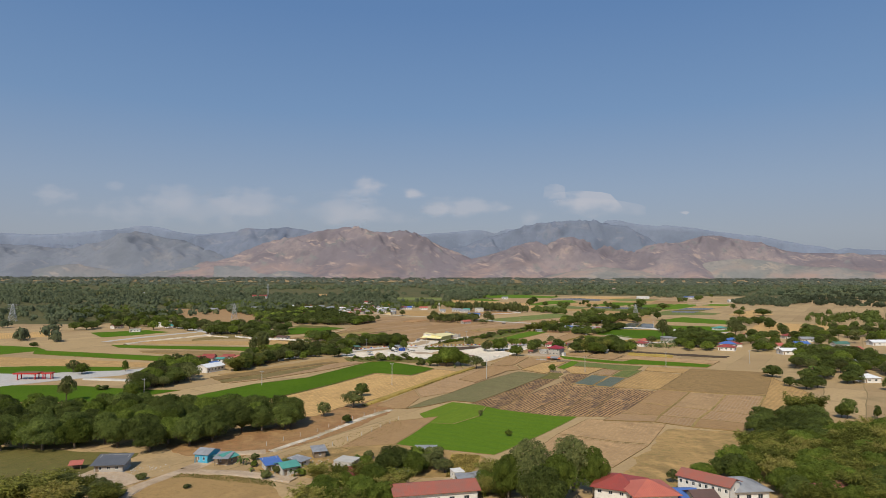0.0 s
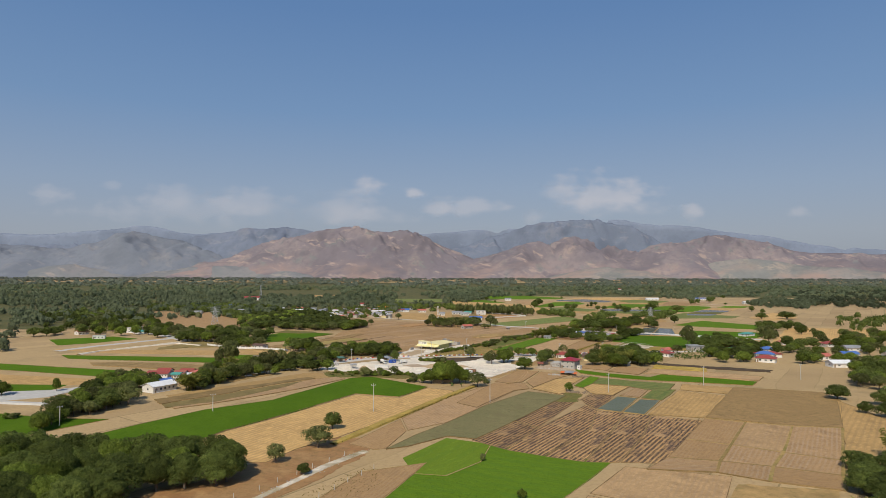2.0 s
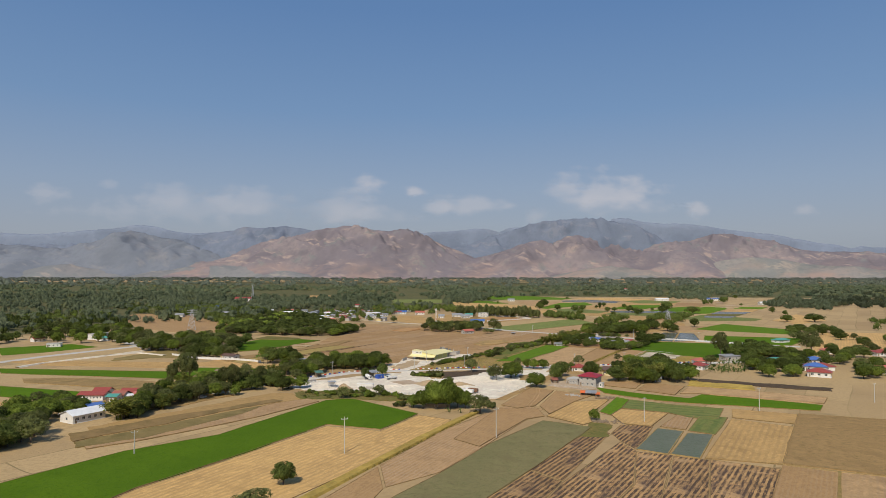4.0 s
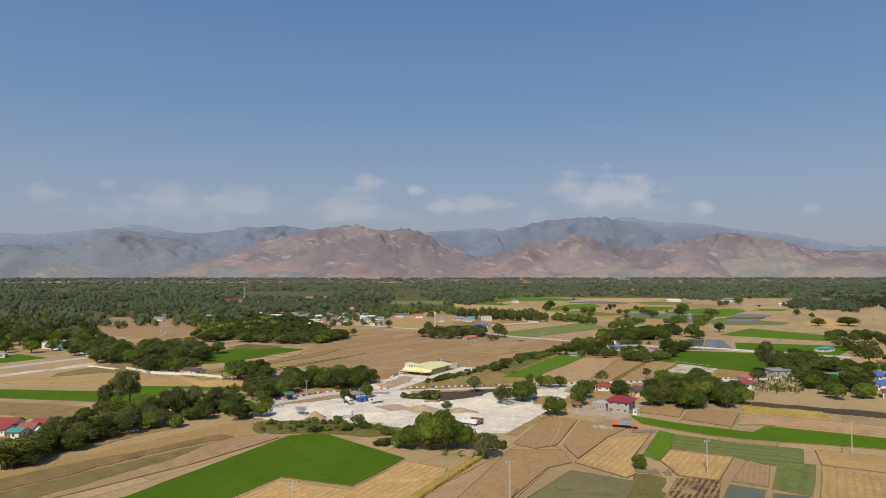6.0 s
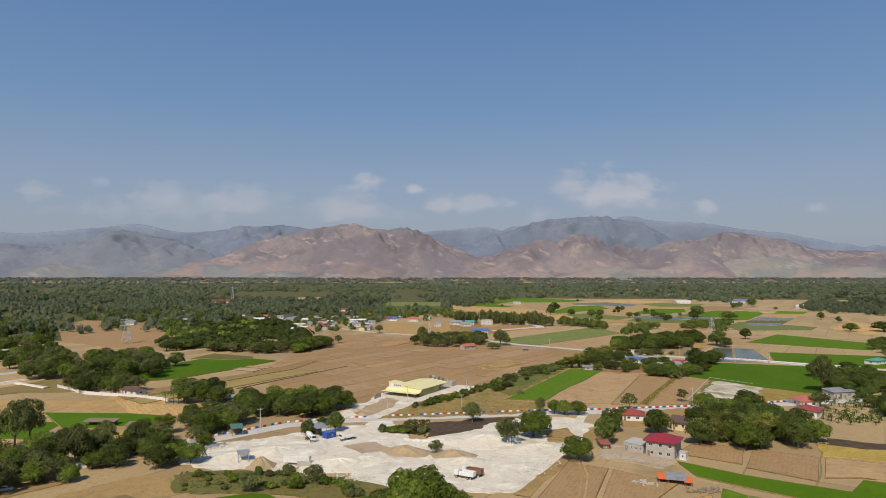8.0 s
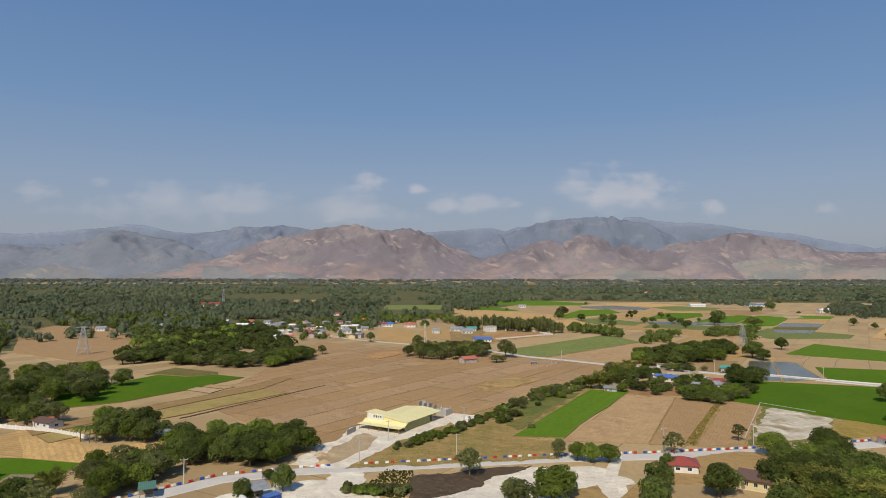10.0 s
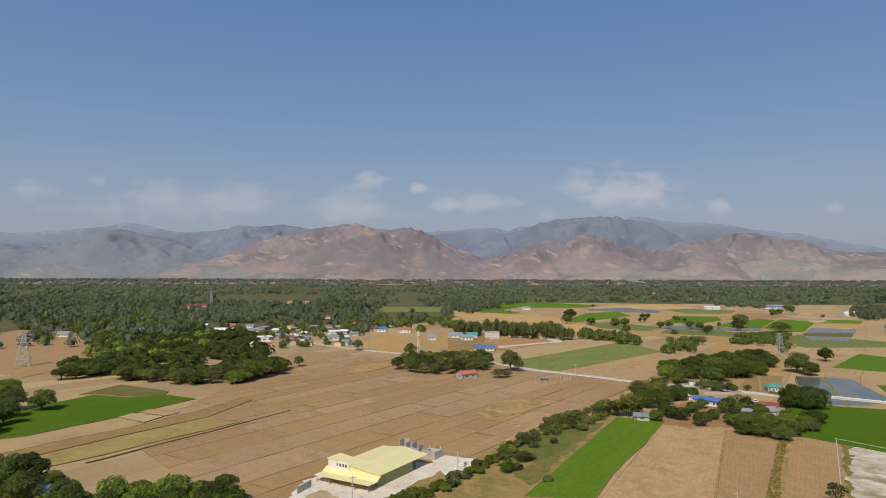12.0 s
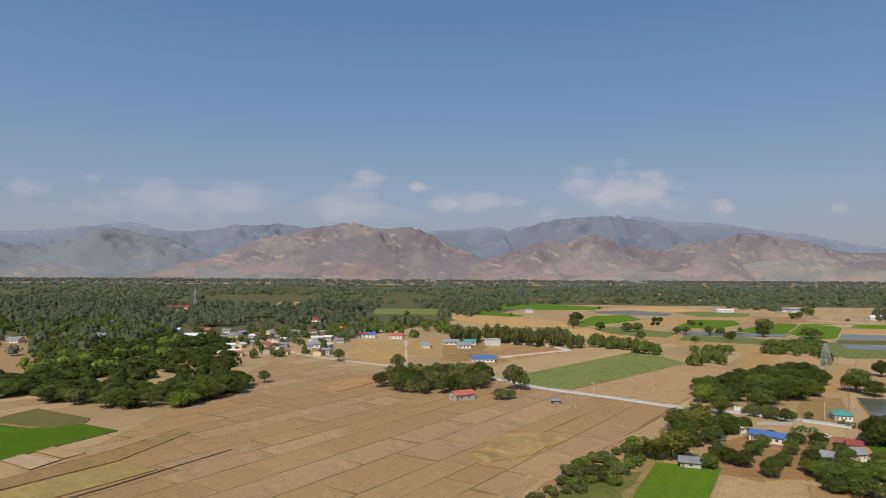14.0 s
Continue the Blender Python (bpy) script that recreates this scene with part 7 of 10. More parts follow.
strip("road", [(-116.3, 457.2), (-103.8, 478.5), (-88, 497.1), (-67.8, 516.3), (-49.6, 535.3), (-28.4, 543.1), (-5.5, 547.1), (30.1, 553.5), (54.8, 557.9), (89.9, 561.3), (146.2, 570.8), (206.1, 584.8), (272.1, 600.3)], 8, "asphalt", 0.16, "pale concrete road", "road", wobble=0)
barriers([(-88, 497.1), (-67.8, 516.3), (-49.6, 535.3), (-28.4, 543.1), (-17.1, 545.1)], 1.75, -4.2)
barriers([(-7.9, 547.1), (30.1, 553.5), (54.8, 557.9), (89.9, 561.3), (132.4, 568.3)], 1.75, -4.2)
barriers([(146.2, 570.8), (181.8, 579.5)], 1.75, -4.2)
strip("farm_road", [(50.5, 870.8), (79.7, 832.2), (110.9, 806.9), (137, 782.2), (159.7, 772.8), (178.6, 759.4), (196.4, 744)], 5.5, "concrete", 0.5, "white concrete farm road", "road", wobble=0)
strip("farm_road", [(206.8, 746.8), (236.6, 726.4), (261.7, 706.2), (308.5, 677.7)], 5.5, "concrete", 0.5, "white concrete farm road", "road", wobble=0)
wall_run("parapet", "low white concrete parapet along the flooded paddies", [(211.3, 749.1), (237.8, 728.4), (264.1, 709.8), (292.2, 693.1)], 1.1, "white", 4.0)
strip("road", [(-298.2, 578.8), (-286.8, 612.9), (-265, 653.4), (-241.8, 694.7)], 7, "concrete", 0.3, "white concrete road", "road", wobble=0)
strip("gravel_bank", [(-268.6, 557.5), (-263.4, 578.7), (-240.8, 618.2), (-225.7, 653.3)], 3, "gravel", 0.8, "white gravel bank", "bank", wobble=0.2)
strip("gravel_bank", [(-240.8, 618.2), (-226.6, 635.1), (-198.7, 618.1)], 3, "gravel", 0.8, "white gravel bank", "bank", wobble=0.2)
strip("slab", [(-204.1, 375.2), (-169.1, 369.5)], 4, "concrete", 0.8, "white concrete slab", "slab", wobble=0)
strip("dirt_track", [(43.9, 649.1), (48.5, 656), (57.2, 671.3), (70.7, 682), (82.4, 692.5), (97.4, 704.2)], 2.4, "pale", 0.25, "pale dirt farm track", "track", wobble=0.15)
strip("dirt_track", [(21.7, 618.7), (40.6, 653.4), (57.2, 682), (107.4, 736.8)], 2.2, "pale", 0.2, "pale dirt farm track", "track", wobble=0.15)
strip("lane", [(77.6, 561.3), (68.4, 535.6), (64.1, 510.3)], 4, "gravel", 0.25, "white gravel lane", "lane", wobble=0.1)
strip("lane", [(-109.8, 1006), (-73, 963.5), (-34.5, 933.6), (-8.5, 912.1)], 4, "dirt", 0.3, "pale village lane", "lane", wobble=0.1)
land("gravel_yard", [(-73.8, 482), (-68.4, 506.3), (-49.1, 516.3), (-34.7, 528.1), (-9.6, 540.2), (5.6, 502.8), (-9.5, 466.9), (-25, 478.6), (-38.5, 476.4), (-56.3, 473.1)], "gravel", 0.180, "white crushed gravel yard", rag=2.6)
land("gravel_yard", [(-16, 465.9), (-6.2, 502.8), (5.1, 514.8), (26.8, 535.5), (42.7, 547.2), (68, 550.4), (75.2, 531), (49.6, 479.9), (33.9, 453.8), (-7.8, 452.9)], "gravel", 0.200, "white crushed gravel yard", rag=2.6)
land("gravel_yard", [(-11.8, 518), (-19.1, 543.1), (-7.6, 543.1), (-3.1, 514)], "gravel", 0.220, "white gravel yard entrance", rag=2.6)
land("forecourt", [(-34.3, 550.2), (-15.7, 607.1), (7, 623.1), (19, 619.8), (18.8, 604.1), (2.7, 576.6), (-10.2, 547.1)], "gravel", 0.170, "white gravel forecourt", rag=2.6)
land("sand_patch", [(-25.9, 557.7), (-14.4, 592.5), (-7.1, 587), (-9.7, 569.2), (-20, 550.2)], "sand", 0.240, "brown sand patch in the forecourt", rag=1.2)
land("concrete_lot", [(-297.9, 735.3), (-238.6, 666.4), (-220.5, 673.1), (-243.2, 702.3)], "concrete", 0.276, "pale concrete lot")
land("yard", [(70.4, 502.9), (81.3, 506.6), (92.4, 483.4), (82.9, 476.5), (65.2, 489.5)], "dirt", 0.250, "pale bare building plot", rag=0.9)
land("yard", [(-157.9, 444.5), (-138.9, 470.5), (-97.8, 462.3), (-112.8, 436.8), (-136.2, 423.6)], "brown", 0.279, "bare school yard", rag=1.0)
land("apron", [(-319.1, 359.1), (-266.5, 395.7), (-243.4, 391.5), (-231.7, 400.5), (-185.2, 412.6), (-190.2, 389.8), (-213.8, 375.1), (-236.3, 350.8)], "concrete", 0.240, "pale concrete fuel station apron")
strip("road", [(-221.7, 383.2), (-189.9, 415), (-170.2, 438.3)], 6, "concrete", 0.26, "pale concrete road", "road", wobble=0)

# ---- gravel yard ----
heap("gravel_mound", -43.3, 494.5, 12.4, 2.0, "gravel", "mound of white crushed gravel", 1.3)
heap("gravel_mound", -56.2, 488.1, 9.3, 1.5, "gravel", "mound of white crushed gravel", 1.3)
heap("gravel_mound", -20.1, 480.3, 9.8, 1.8, "gravel", "mound of white crushed gravel", 1.3)
heap("sand_mound", -44.0, 477.5, 5.5, 3.2, "sand", "mound of brown sand in the yard", 1.0)
heap("sand_mound", -47.1, 494.5, 3.8, 1.6, "sand", "mound of brown sand in the yard", 1.4)
heap("sand_mound", 1.2, 494.6, 6.7, 2.4, "sand", "mound of brown sand in the yard", 1.4)
heap("sand_mound", 17.2, 490.7, 6.6, 2.0, "sand", "mound of brown sand in the yard", 1.4)
heap("gravel_mound", 29.6, 510.2, 15.4, 2.0, "gravel", "mound of white crushed gravel", 1.3)
heap("gravel_mound", 20.6, 482.1, 9.0, 1.5, "gravel", "mound of white crushed gravel", 1.3)
heap("gravel_mound", 46.3, 499.4, 10.8, 1.6, "gravel", "mound of white crushed gravel", 1.3)
heap("gravel_mound", -12.0, 486.3, 7.4, 0.9, "gravel", "mound of white crushed gravel", 1.3)
heap("sand_mound", -24.5, 561.7, 2.1, 1.2, "sand", "mound of brown sand in the yard", 1.4)
heap("sand_mound", -21.6, 552.0, 2.0, 1.2, "sand", "mound of brown sand in the yard", 1.4)
truck(-35.1, 510.1, -55, "mixer", "white_paint", "white concrete mixer truck parked on gravel")
truck(-21.5, 511.7, 222, "flat", "white_paint", "white flatbed truck parked on gravel")
truck(20.5, 466.4, 152, "dump", "white_paint", "white dump truck parked on gravel")
truck(22.9, 469, 152, "dump", "rust", "dump truck with a rusty brown tipping body")
hopper(-51.6, 483.2, 20)
container(-33.3, 480.3, -8)
shack("shelter", "open shed with a grey sheet roof in the yard", -33.3, 517.7, 33.3, 4.2, 6, 3.6, "grey_roof")
house("site_office", "blue steel site container with a flat roof", -29.0, 515.0, 49.8, 4.2, 3, 2.2, "flat", "blue_roof", "blue_paint", 1, 0, over=0.1, door=False)
boulders("stacked_bags", [(0.1, 511.7), (5.3, 508.7), (15.4, 510.2)], 90, 0.55, "pale stacked culvert pipes and bags", "white", 0.8)
boulders("stacked_bags", [(19.2, 514.1), (23.5, 519.7)], 60, 0.5, "pale stacked culvert pipes and bags", "white", 1.0)
boulders("rubble", [(-38.5, 476.4), (-30.5, 472), (-16.3, 467.9), (-9.2, 464.4)], 160, 0.42, "broken concrete rubble along the yard edge", "concrete", 1.6)
boulders("rubble", [(-72.7, 492.5), (-67.7, 499.2), (-65.1, 502.7)], 70, 0.55, "broken concrete rubble along the yard edge", "concrete", 1.0)
boulders("rubble", [(39, 472.1), (49.4, 483.4), (58.6, 502.9)], 80, 0.35, "scattered stones on the yard edge", "concrete", 3.0)
boulders("stones", [(-58.6, 224), (-46.5, 244.9), (-33, 274.3), (-22.4, 292.5)], 300, 0.2, "pale stones along the rocky track", "block", 1.0)
shack("shelter", "small open shed with an arched green roof", -65.3, 519.4, 24.0, 3.9, 5, 3, "dull_green_roof")

# ---- warehouse ----
warehouse(2.5, 595.5, 60.1)
block_ruin(6.0, 629.7, -29.9)
car(28, 617, 70, "white_paint", "white van parked on the farm track")
wall_run("wire_fence", "grey block wall beside the hall", [(-19.9, 588.8), (-17.3, 595.8)], 2.2, "block")

# ---- houses: village under the start ----
house("house", "unfinished grey block house with a slate grey roof", -102.6, 204.1, 7.5, 8.5, 7, 2.5, "shed", "slate_roof", "block", 3, 1, lift=1.3, over=0.9)
house("cottage", "bright blue cottage with a grey sheet roof", -76.3, 213.5, -14.6, 4.8, 7, 2.9, "gable", "grey_roof", "blue_wall", 2, 1, lift=1.2, over=0.4)
shack("shack", "low shack with a weathered grey roof", -69.9, 210.1, 0.0, 4.3, 6, 2.4, "grey_roof")
house("hut", "wooden hut with a teal green sheet roof", -69.8, 211.6, 60.4, 4.3, 6, 2.1, "gable", "teal_roof", "wood", 1, 1, lift=0.9)
house("hut", "small house with a blue sheet roof", -53.2, 205.0, 29.9, 4.6, 6, 2.2, "shed", "blue_roof", "concrete", 1, 1, lift=0.6)
house("hut", "small house with a teal green roof", -47.4, 201.1, 35.7, 4.8, 6, 2.3, "gable", "teal_roof", "concrete", 1, 1, lift=1.0)
house("hut", "small white hut with a grey roof", -45.3, 208.9, 60.9, 4.1, 5, 2.0, "shed", "grey_roof", "white", 1, 1, lift=0.4)
house("hut", "timber hut with a bluish grey roof", -40.9, 218.9, 19.9, 3.8, 5, 2.2, "shed", "grey_roof", "wood", 1, 1, lift=0.6)
house("house", "roofless pale concrete house", -29.6, 206.4, -21.0, 6.4, 6, 2.4, "flat", "concrete", "concrete", 2, 1, over=0.1)
house("house", "small house with a two tier red roof", -25.5, 190.8, 12.8, 4.5, 6, 2.9, "shed", "red_roof", "cream", 2, 1, lift=0.9)
shack("shack", "rusty curved sheet shed", -11.7, 197.1, 0.0, 3.7, 5, 2.2, "grey_roof")
house("house", "long building with a faded red sheet roof", -2.0, 175.2, 12.8, 22.1, 9, 3.8, "gable", "rust_roof", "white", 5, 1, lift=1.6, over=0.8)
house("house", "low building with a bright blue roof", 0.5, 176.6, 14.0, 7.0, 5, 3.4, "gable", "blue_roof", "concrete", 2, 1, lift=0.8)
house("hut", "small white concrete hut beside houses", 5.0, 194.9, 19.0, 3.1, 4, 2.5, "flat", "white", "white", 1, 1, over=0.1)
house("hut", "small white house with a patchy roof", 7.7, 188.4, 10.0, 5.2, 5, 2.2, "shed", "grey_roof", "white", 2, 1, lift=0.5)
house("house", "house with a bluish grey sheet roof", 12.7, 191.9, 36.2, 6.9, 6, 2.2, "gable", "grey_roof", "white", 2, 1, lift=1.0)
shack("shack", "low shed with a patchy rusty roof", -4.9, 221.1, 0.0, 7.0, 5, 1.8, "grey_roof")
shack("shelter", "open shelter with an orange roof", -114.1, 204.4, 20.1, 3.2, 3, 1.8, "coral_roof")
house("house", "two storey house with a bright red hipped roof", 48.6, 176.2, -25.4, 11.4, 12, 4.8, "hip", "red_roof", "white", 4, 2, 2, lift=2.4, over=1.0)
house("house", "house with a faded coral red hipped roof", 54.3, 170.4, 5.6, 11.3, 11, 5.1, "hip", "coral_roof", "white", 3, 2, 2, lift=2.4, over=0.9)
house("house", "house with a blue sheet roof", 63.8, 170.6, 0.0, 5.6, 7, 3.9, "gable", "blue_roof", "concrete", 2, 1, lift=1.2)
house("apartment_house", "long white two storey apartment house with a red roof", 73.5, 177.9, -46.7, 14.3, 7, 5.3, "gable", "rust_roof", "white", 8, 1, 2, lift=1.5, over=0.5)
house("house", "house with a pale grey hipped roof", 82.1, 179.3, 5.9, 11.7, 11, 3.2, "hip", "grey_roof", "white", 3, 2, lift=2.2, over=0.9)
house("house", "house with a brown roof", 66.9, 166.8, 6.8, 5.9, 8, 4.2, "gable", "brown_roof", "cream", 2, 1, lift=1.8)
house("house", "house with a rusty red sheet roof", 105.4, 174.3, 15.0, 11.2, 8, 3.7, "gable", "rust_roof", "white", 2, 1, lift=2.0, over=0.7)

# ---- houses: left compound ----
house("school_building", "long white school building with a red roof", -162.5, 453.0, -0.5, 12.2, 7, 2.5, "gable", "red_roof", "white", 7, 1, lift=1.3)
house("house", "building with a red roof", -163.7, 463.7, 0.0, 7.3, 7, 2.0, "gable", "red_roof", "white", 3, 1, lift=1.8)
house("hut", "pale turquoise hut beside houses", -150.0, 447.5, 0.0, 4.6, 6, 2.7, "gable", "teal_roof", "white", 1, 1, lift=0.9)
house("house", "building with a faded red roof", -151.1, 456.1, -1.0, 5.7, 7, 1.9, "gable", "rust_roof", "white", 2, 1, lift=1.6)
house("house", "building with a dark red roof", -149.9, 463.7, 0.0, 7.3, 7, 1.9, "gable", "red_roof", "cream", 3, 1, lift=1.6)
house("house", "cream house with a coral roof", -139.6, 453.5, 29.9, 6.2, 8, 2.9, "hip", "coral_roof", "cream", 2, 1, lift=1.6)
house("house", "long building with a white sheet roof", -143.4, 408.5, 60.5, 14.0, 9, 3.1, "gable", "white_roof", "white", 5, 1, lift=1.8)
house("house", "house with a bluish roof", -147.6, 424.3, 53.7, 6.1, 8, 2.7, "gable", "blue_roof", "white", 2, 1, lift=1.2)
house("house", "house with a dull green roof", -155.9, 428.9, 37.0, 7.1, 8, 2.5, "gable", "dull_green_roof", "white", 2, 1, lift=1.2)
house("hut", "small white shed beside houses", -144.3, 453.0, 18.4, 3.2, 4, 2.0, "shed", "white_roof", "white", 1, 0, lift=0.4)
house("hut", "low shed among trees", -98.4, 481.2, 27.0, 5.7, 5, 2.0, "shed", "grey_roof", "concrete", 1, 0, lift=0.4)
car(-120.7, 449.5, 70, "blue_paint", "blue car parked beside trees")
car(-110.5, 454.7, 20, "white_paint", "white car parked beside trees")
shack("shed", "low nursery shed with a mossy grey roof", -125.6, 535.3, 0.5, 12.3, 4, 1.7, "wood")
shack("shed", "low nursery shed with a mossy grey roof", -108.6, 530.0, 0.0, 7.2, 4, 1.6, "wood")
fuel_station(-236.4, 374.9, 4)
house("house", "long house with a rusty red roof", -356.7, 721.3, 52.9, 10.3, 9, 2.7, "gable", "rust_roof", "white", 3, 1, lift=1.8)
house("house", "pale flat roofed building", -316.6, 678.4, 19.1, 10.4, 7, 2.9, "flat", "concrete", "white", 3, 1, over=0.3)
house("house", "two storey white concrete building", -314.5, 745.4, 78.4, 18.4, 10, 5.1, "flat", "concrete", "white", 4, 1, 2, over=0.4)
house("house", "small house with a green roof", -302.1, 729.7, -0.5, 10.5, 6, 2.5, "hip", "teal_roof", "white", 2, 1, lift=1.4)
house("house", "low white walled lot building", -230.4, 668.5, 24.1, 15.9, 12, 2.0, "flat", "concrete", "white", 3, 0, over=0.1)
house("house", "house with a red roof", -207.2, 656.8, 0.0, 6.7, 7, 2.9, "hip", "rust_roof", "white", 2, 1, lift=1.6)
wall_run("boundary_wall", "white boundary wall along the houses", [(-194.2, 620.8), (-169.1, 602.3), (-136.2, 592.4), (-117.1, 582.9)], 2.0, "white", 5.0)
house("house", "low house with a brown roof beside the road", -144.4, 602.4, -27.3, 11.1, 6, 2.5, "gable", "brown_roof", "white", 2, 1, lift=1.2)
house("house", "low cream house with a reddish roof", -150.8, 607.6, -13.1, 13.2, 5, 2.2, "gable", "coral_roof", "cream", 2, 1, lift=1.0)
house("hut", "small timber hut beside trees", -89.8, 586.0, 1.3, 4.5, 5, 2.0, "shed", "grey_roof", "wood", 1, 0, lift=0.5)
house("hut", "white hut among trees", -181.8, 649.3, 1.5, 3.9, 5, 2.5, "shed", "white_roof", "white", 1, 0, lift=0.5)

# ---- houses: along the road ----
house("house", "unfinished two storey grey block house with a crimson roof", 89.2, 492.4, -31.4, 9.6, 9.5, 5.3, "hip", "crimson_roof", "block", 3, 2, 2, lift=2.0, over=0.9)
house("house", "unfinished single storey block wing", 82.4, 498.1, -41.0, 7.2, 8, 2.9, "flat", "concrete", "block", 4, 1, over=0.15)
house("hut", "small white concrete tank house", 94.1, 487.1, -32.3, 2.2, 3, 2.2, "flat", "concrete", "white", 1, 0, over=0.1, door=False)
house("shack", "rusty tin shed beside trees", 71.1, 501.2, 0.0, 2.7, 5, 2.0, "shed", "rust_roof", "wood", 1, 0, lift=0.5)
house("house", "house with a red hipped roof", 94.5, 546.2, -13.1, 8.8, 8, 2.5, "hip", "red_roof", "white", 2, 1, lift=1.8)
house("house", "cream house with a brown roof", 110.6, 529.0, -35.8, 8.9, 8, 3.1, "gable", "brown_roof", "cream", 3, 1, lift=1.8, over=0.9)
house("house", "white house with a red hipped roof", 173.4, 554.0, -42.4, 9.3, 9, 2.7, "hip", "red_roof", "white", 3, 1, lift=1.8)
house("house", "house with a dull green roof", 147.4, 544.4, 30.6, 9.6, 8, 2.9, "gable", "dull_green_roof", "white", 1, 1, lift=1.8)
house("hut", "tiny hut with a grey roof", 130.7, 504.8, -14.5, 2.8, 3, 2.0, "gable", "grey_roof", "white", 1, 0, lift=0.8)
house("house", "unfinished house with a grey sheet roof", 212.4, 595.0, 12.4, 13.0, 7, 3.4, "shed", "grey_roof", "block", 2, 1, lift=0.8)
shack("shelter", "farm shelter with grey and orange sheet roof", 82.8, 462.9, -16.9, 4.8, 5, 1.5, "grey_roof")
shack("shelter", "tarpaulin shelter with an orange cover", 79.1, 463.6, -12.8, 2.3, 3.6, 1.4, "orange_roof")
shack("shelter", "tarpaulin shelter with an orange cover", 85.5, 460.3, -17.4, 1.7, 2.6, 1.2, "orange_roof")
boulders("farm_junk", [(72.5, 463.1), (74.7, 459.8)], 24, 0.6, "piled sacks and farm junk", "block", 1.2)
boulders("farm_junk", [(70.5, 405.4), (79.8, 402.5)], 50, 0.6, "piled branches and farm junk", "wood", 1.5)
boulders("farm_junk", [(84.8, 455.2), (91.7, 455.2)], 40, 0.6, "piled branches and farm junk", "wood", 1.5)
house("house", "house with a blue roof", 245.8, 548.1, -28.0, 12.1, 10, 2.9, "hip", "blue_roof", "white", 3, 1, lift=2.0)
house("house", "house with a dark red roof", 234.2, 523.8, -32.2, 12.4, 9, 2.9, "hip", "red_roof", "white", 3, 1, lift=2.0)
house("house", "house with a coral roof", 306.8, 637.6, -0.7, 7.9, 8, 2.5, "hip", "coral_roof", "white", 2, 1, lift=1.6)
house("house", "house with a teal roof", 234.7, 576.5, 8.4, 15.1, 9, 2.7, "hip", "teal_roof", "white", 3, 1, lift=1.8)
house("house", "house with a teal roof", 312.0, 716.0, 31.6, 15.3, 8, 2.5, "hip", "teal_roof", "white", 2, 1, lift=1.4)
house("house", "village house with a red roof", 338.5, 622.3, 0.9, 12.1, 9, 2.7, "hip", "red_roof", "white", 2, 1, lift=1.9)
house("house", "village house with a white roof", 271.3, 500.1, 0.4, 14.0, 9, 2.7, "gable", "white_roof", "white", 2, 1, lift=1.9)
house("house", "village house with a white roof", 301.4, 511.2, 0.8, 13.5, 9, 2.7, "hip", "white_roof", "white", 2, 1, lift=1.9)
house("house", "village house with a dull green roof", 343.0, 550.8, 0.5, 11.7, 9, 2.7, "gable", "dull_green_roof", "white", 2, 1, lift=1.9)
house("house", "village house with a grey roof", 276.0, 433.9, 0.8, 7.6, 9, 2.7, "gable", "grey_roof", "white", 2, 1, lift=1.9)
house("house", "village house with a white roof", 246.8, 371.2, 0.6, 9.7, 9, 2.7, "hip", "white_roof", "white", 2, 1, lift=1.9)
house("house", "village house with a white roof", 387.6, 564.4, 0.9, 20.0, 9, 2.7, "gable", "white_roof", "white", 2, 1, lift=1.9)
house("house", "village house with a blue roof", 309.0, 550.4, 1.0, 11.6, 9, 2.7, "gable", "blue_roof", "white", 2, 1, lift=1.9)
house("house", "village house with a coral roof", 280.6, 537.6, 1.0, 11.4, 9, 2.7, "gable", "coral_roof", "white", 2, 1, lift=1.9)
house("house", "village house with a coral roof", 328.0, 511.5, 0.9, 12.6, 9, 2.7, "gable", "coral_roof", "white", 2, 1, lift=1.9)
house("house", "village house with a grey roof", 337.6, 591.5, 0.9, 12.5, 9, 2.7, "gable", "grey_roof", "white", 2, 1, lift=1.9)
house("house", "village house with a red roof", 248.5, 549.5, 0.7, 16.4, 9, 2.7, "hip", "red_roof", "white", 2, 1, lift=1.9)
house("house", "village house with a blue roof", 263.9, 580.8, 1.0, 11.2, 9, 2.7, "hip", "blue_roof", "white", 2, 1, lift=1.9)
house("house", "village house with a coral roof", 183.5, 574.9, 1.3, 9.0, 9, 2.7, "hip", "coral_roof", "white", 2, 1, lift=1.9)
house("house", "village house with a grey roof", 320.5, 462.2, 0.9, 12.2, 9, 2.7, "hip", "grey_roof", "white", 2, 1, lift=1.9)
house("house", "village house with a red roof", 389.2, 531.2, 0.7, 16.9, 9, 2.7, "gable", "red_roof", "white", 2, 1, lift=1.9)
house("house", "village house with a teal roof", 302.5, 409.5, 0.4, 13.0, 9, 2.7, "gable", "teal_roof", "white", 2, 1, lift=1.9)
house("house", "village house with a grey roof", 445.6, 624.1, 1.0, 16.7, 9, 2.7, "hip", "grey_roof", "white", 2, 1, lift=1.9)
house("house", "village house with a white roof", 359.3, 462.6, 0.7, 16.3, 9, 2.7, "gable", "white_roof", "white", 2, 1, lift=1.9)

# ---- orchard compound and farm houses ----
house("shed", "low farm shed with grey roof and blue door", 107.2, 686.4, -17.9, 6.5, 5, 2.0, "shed", "grey_roof", "concrete", 1, 0, lift=0.6)
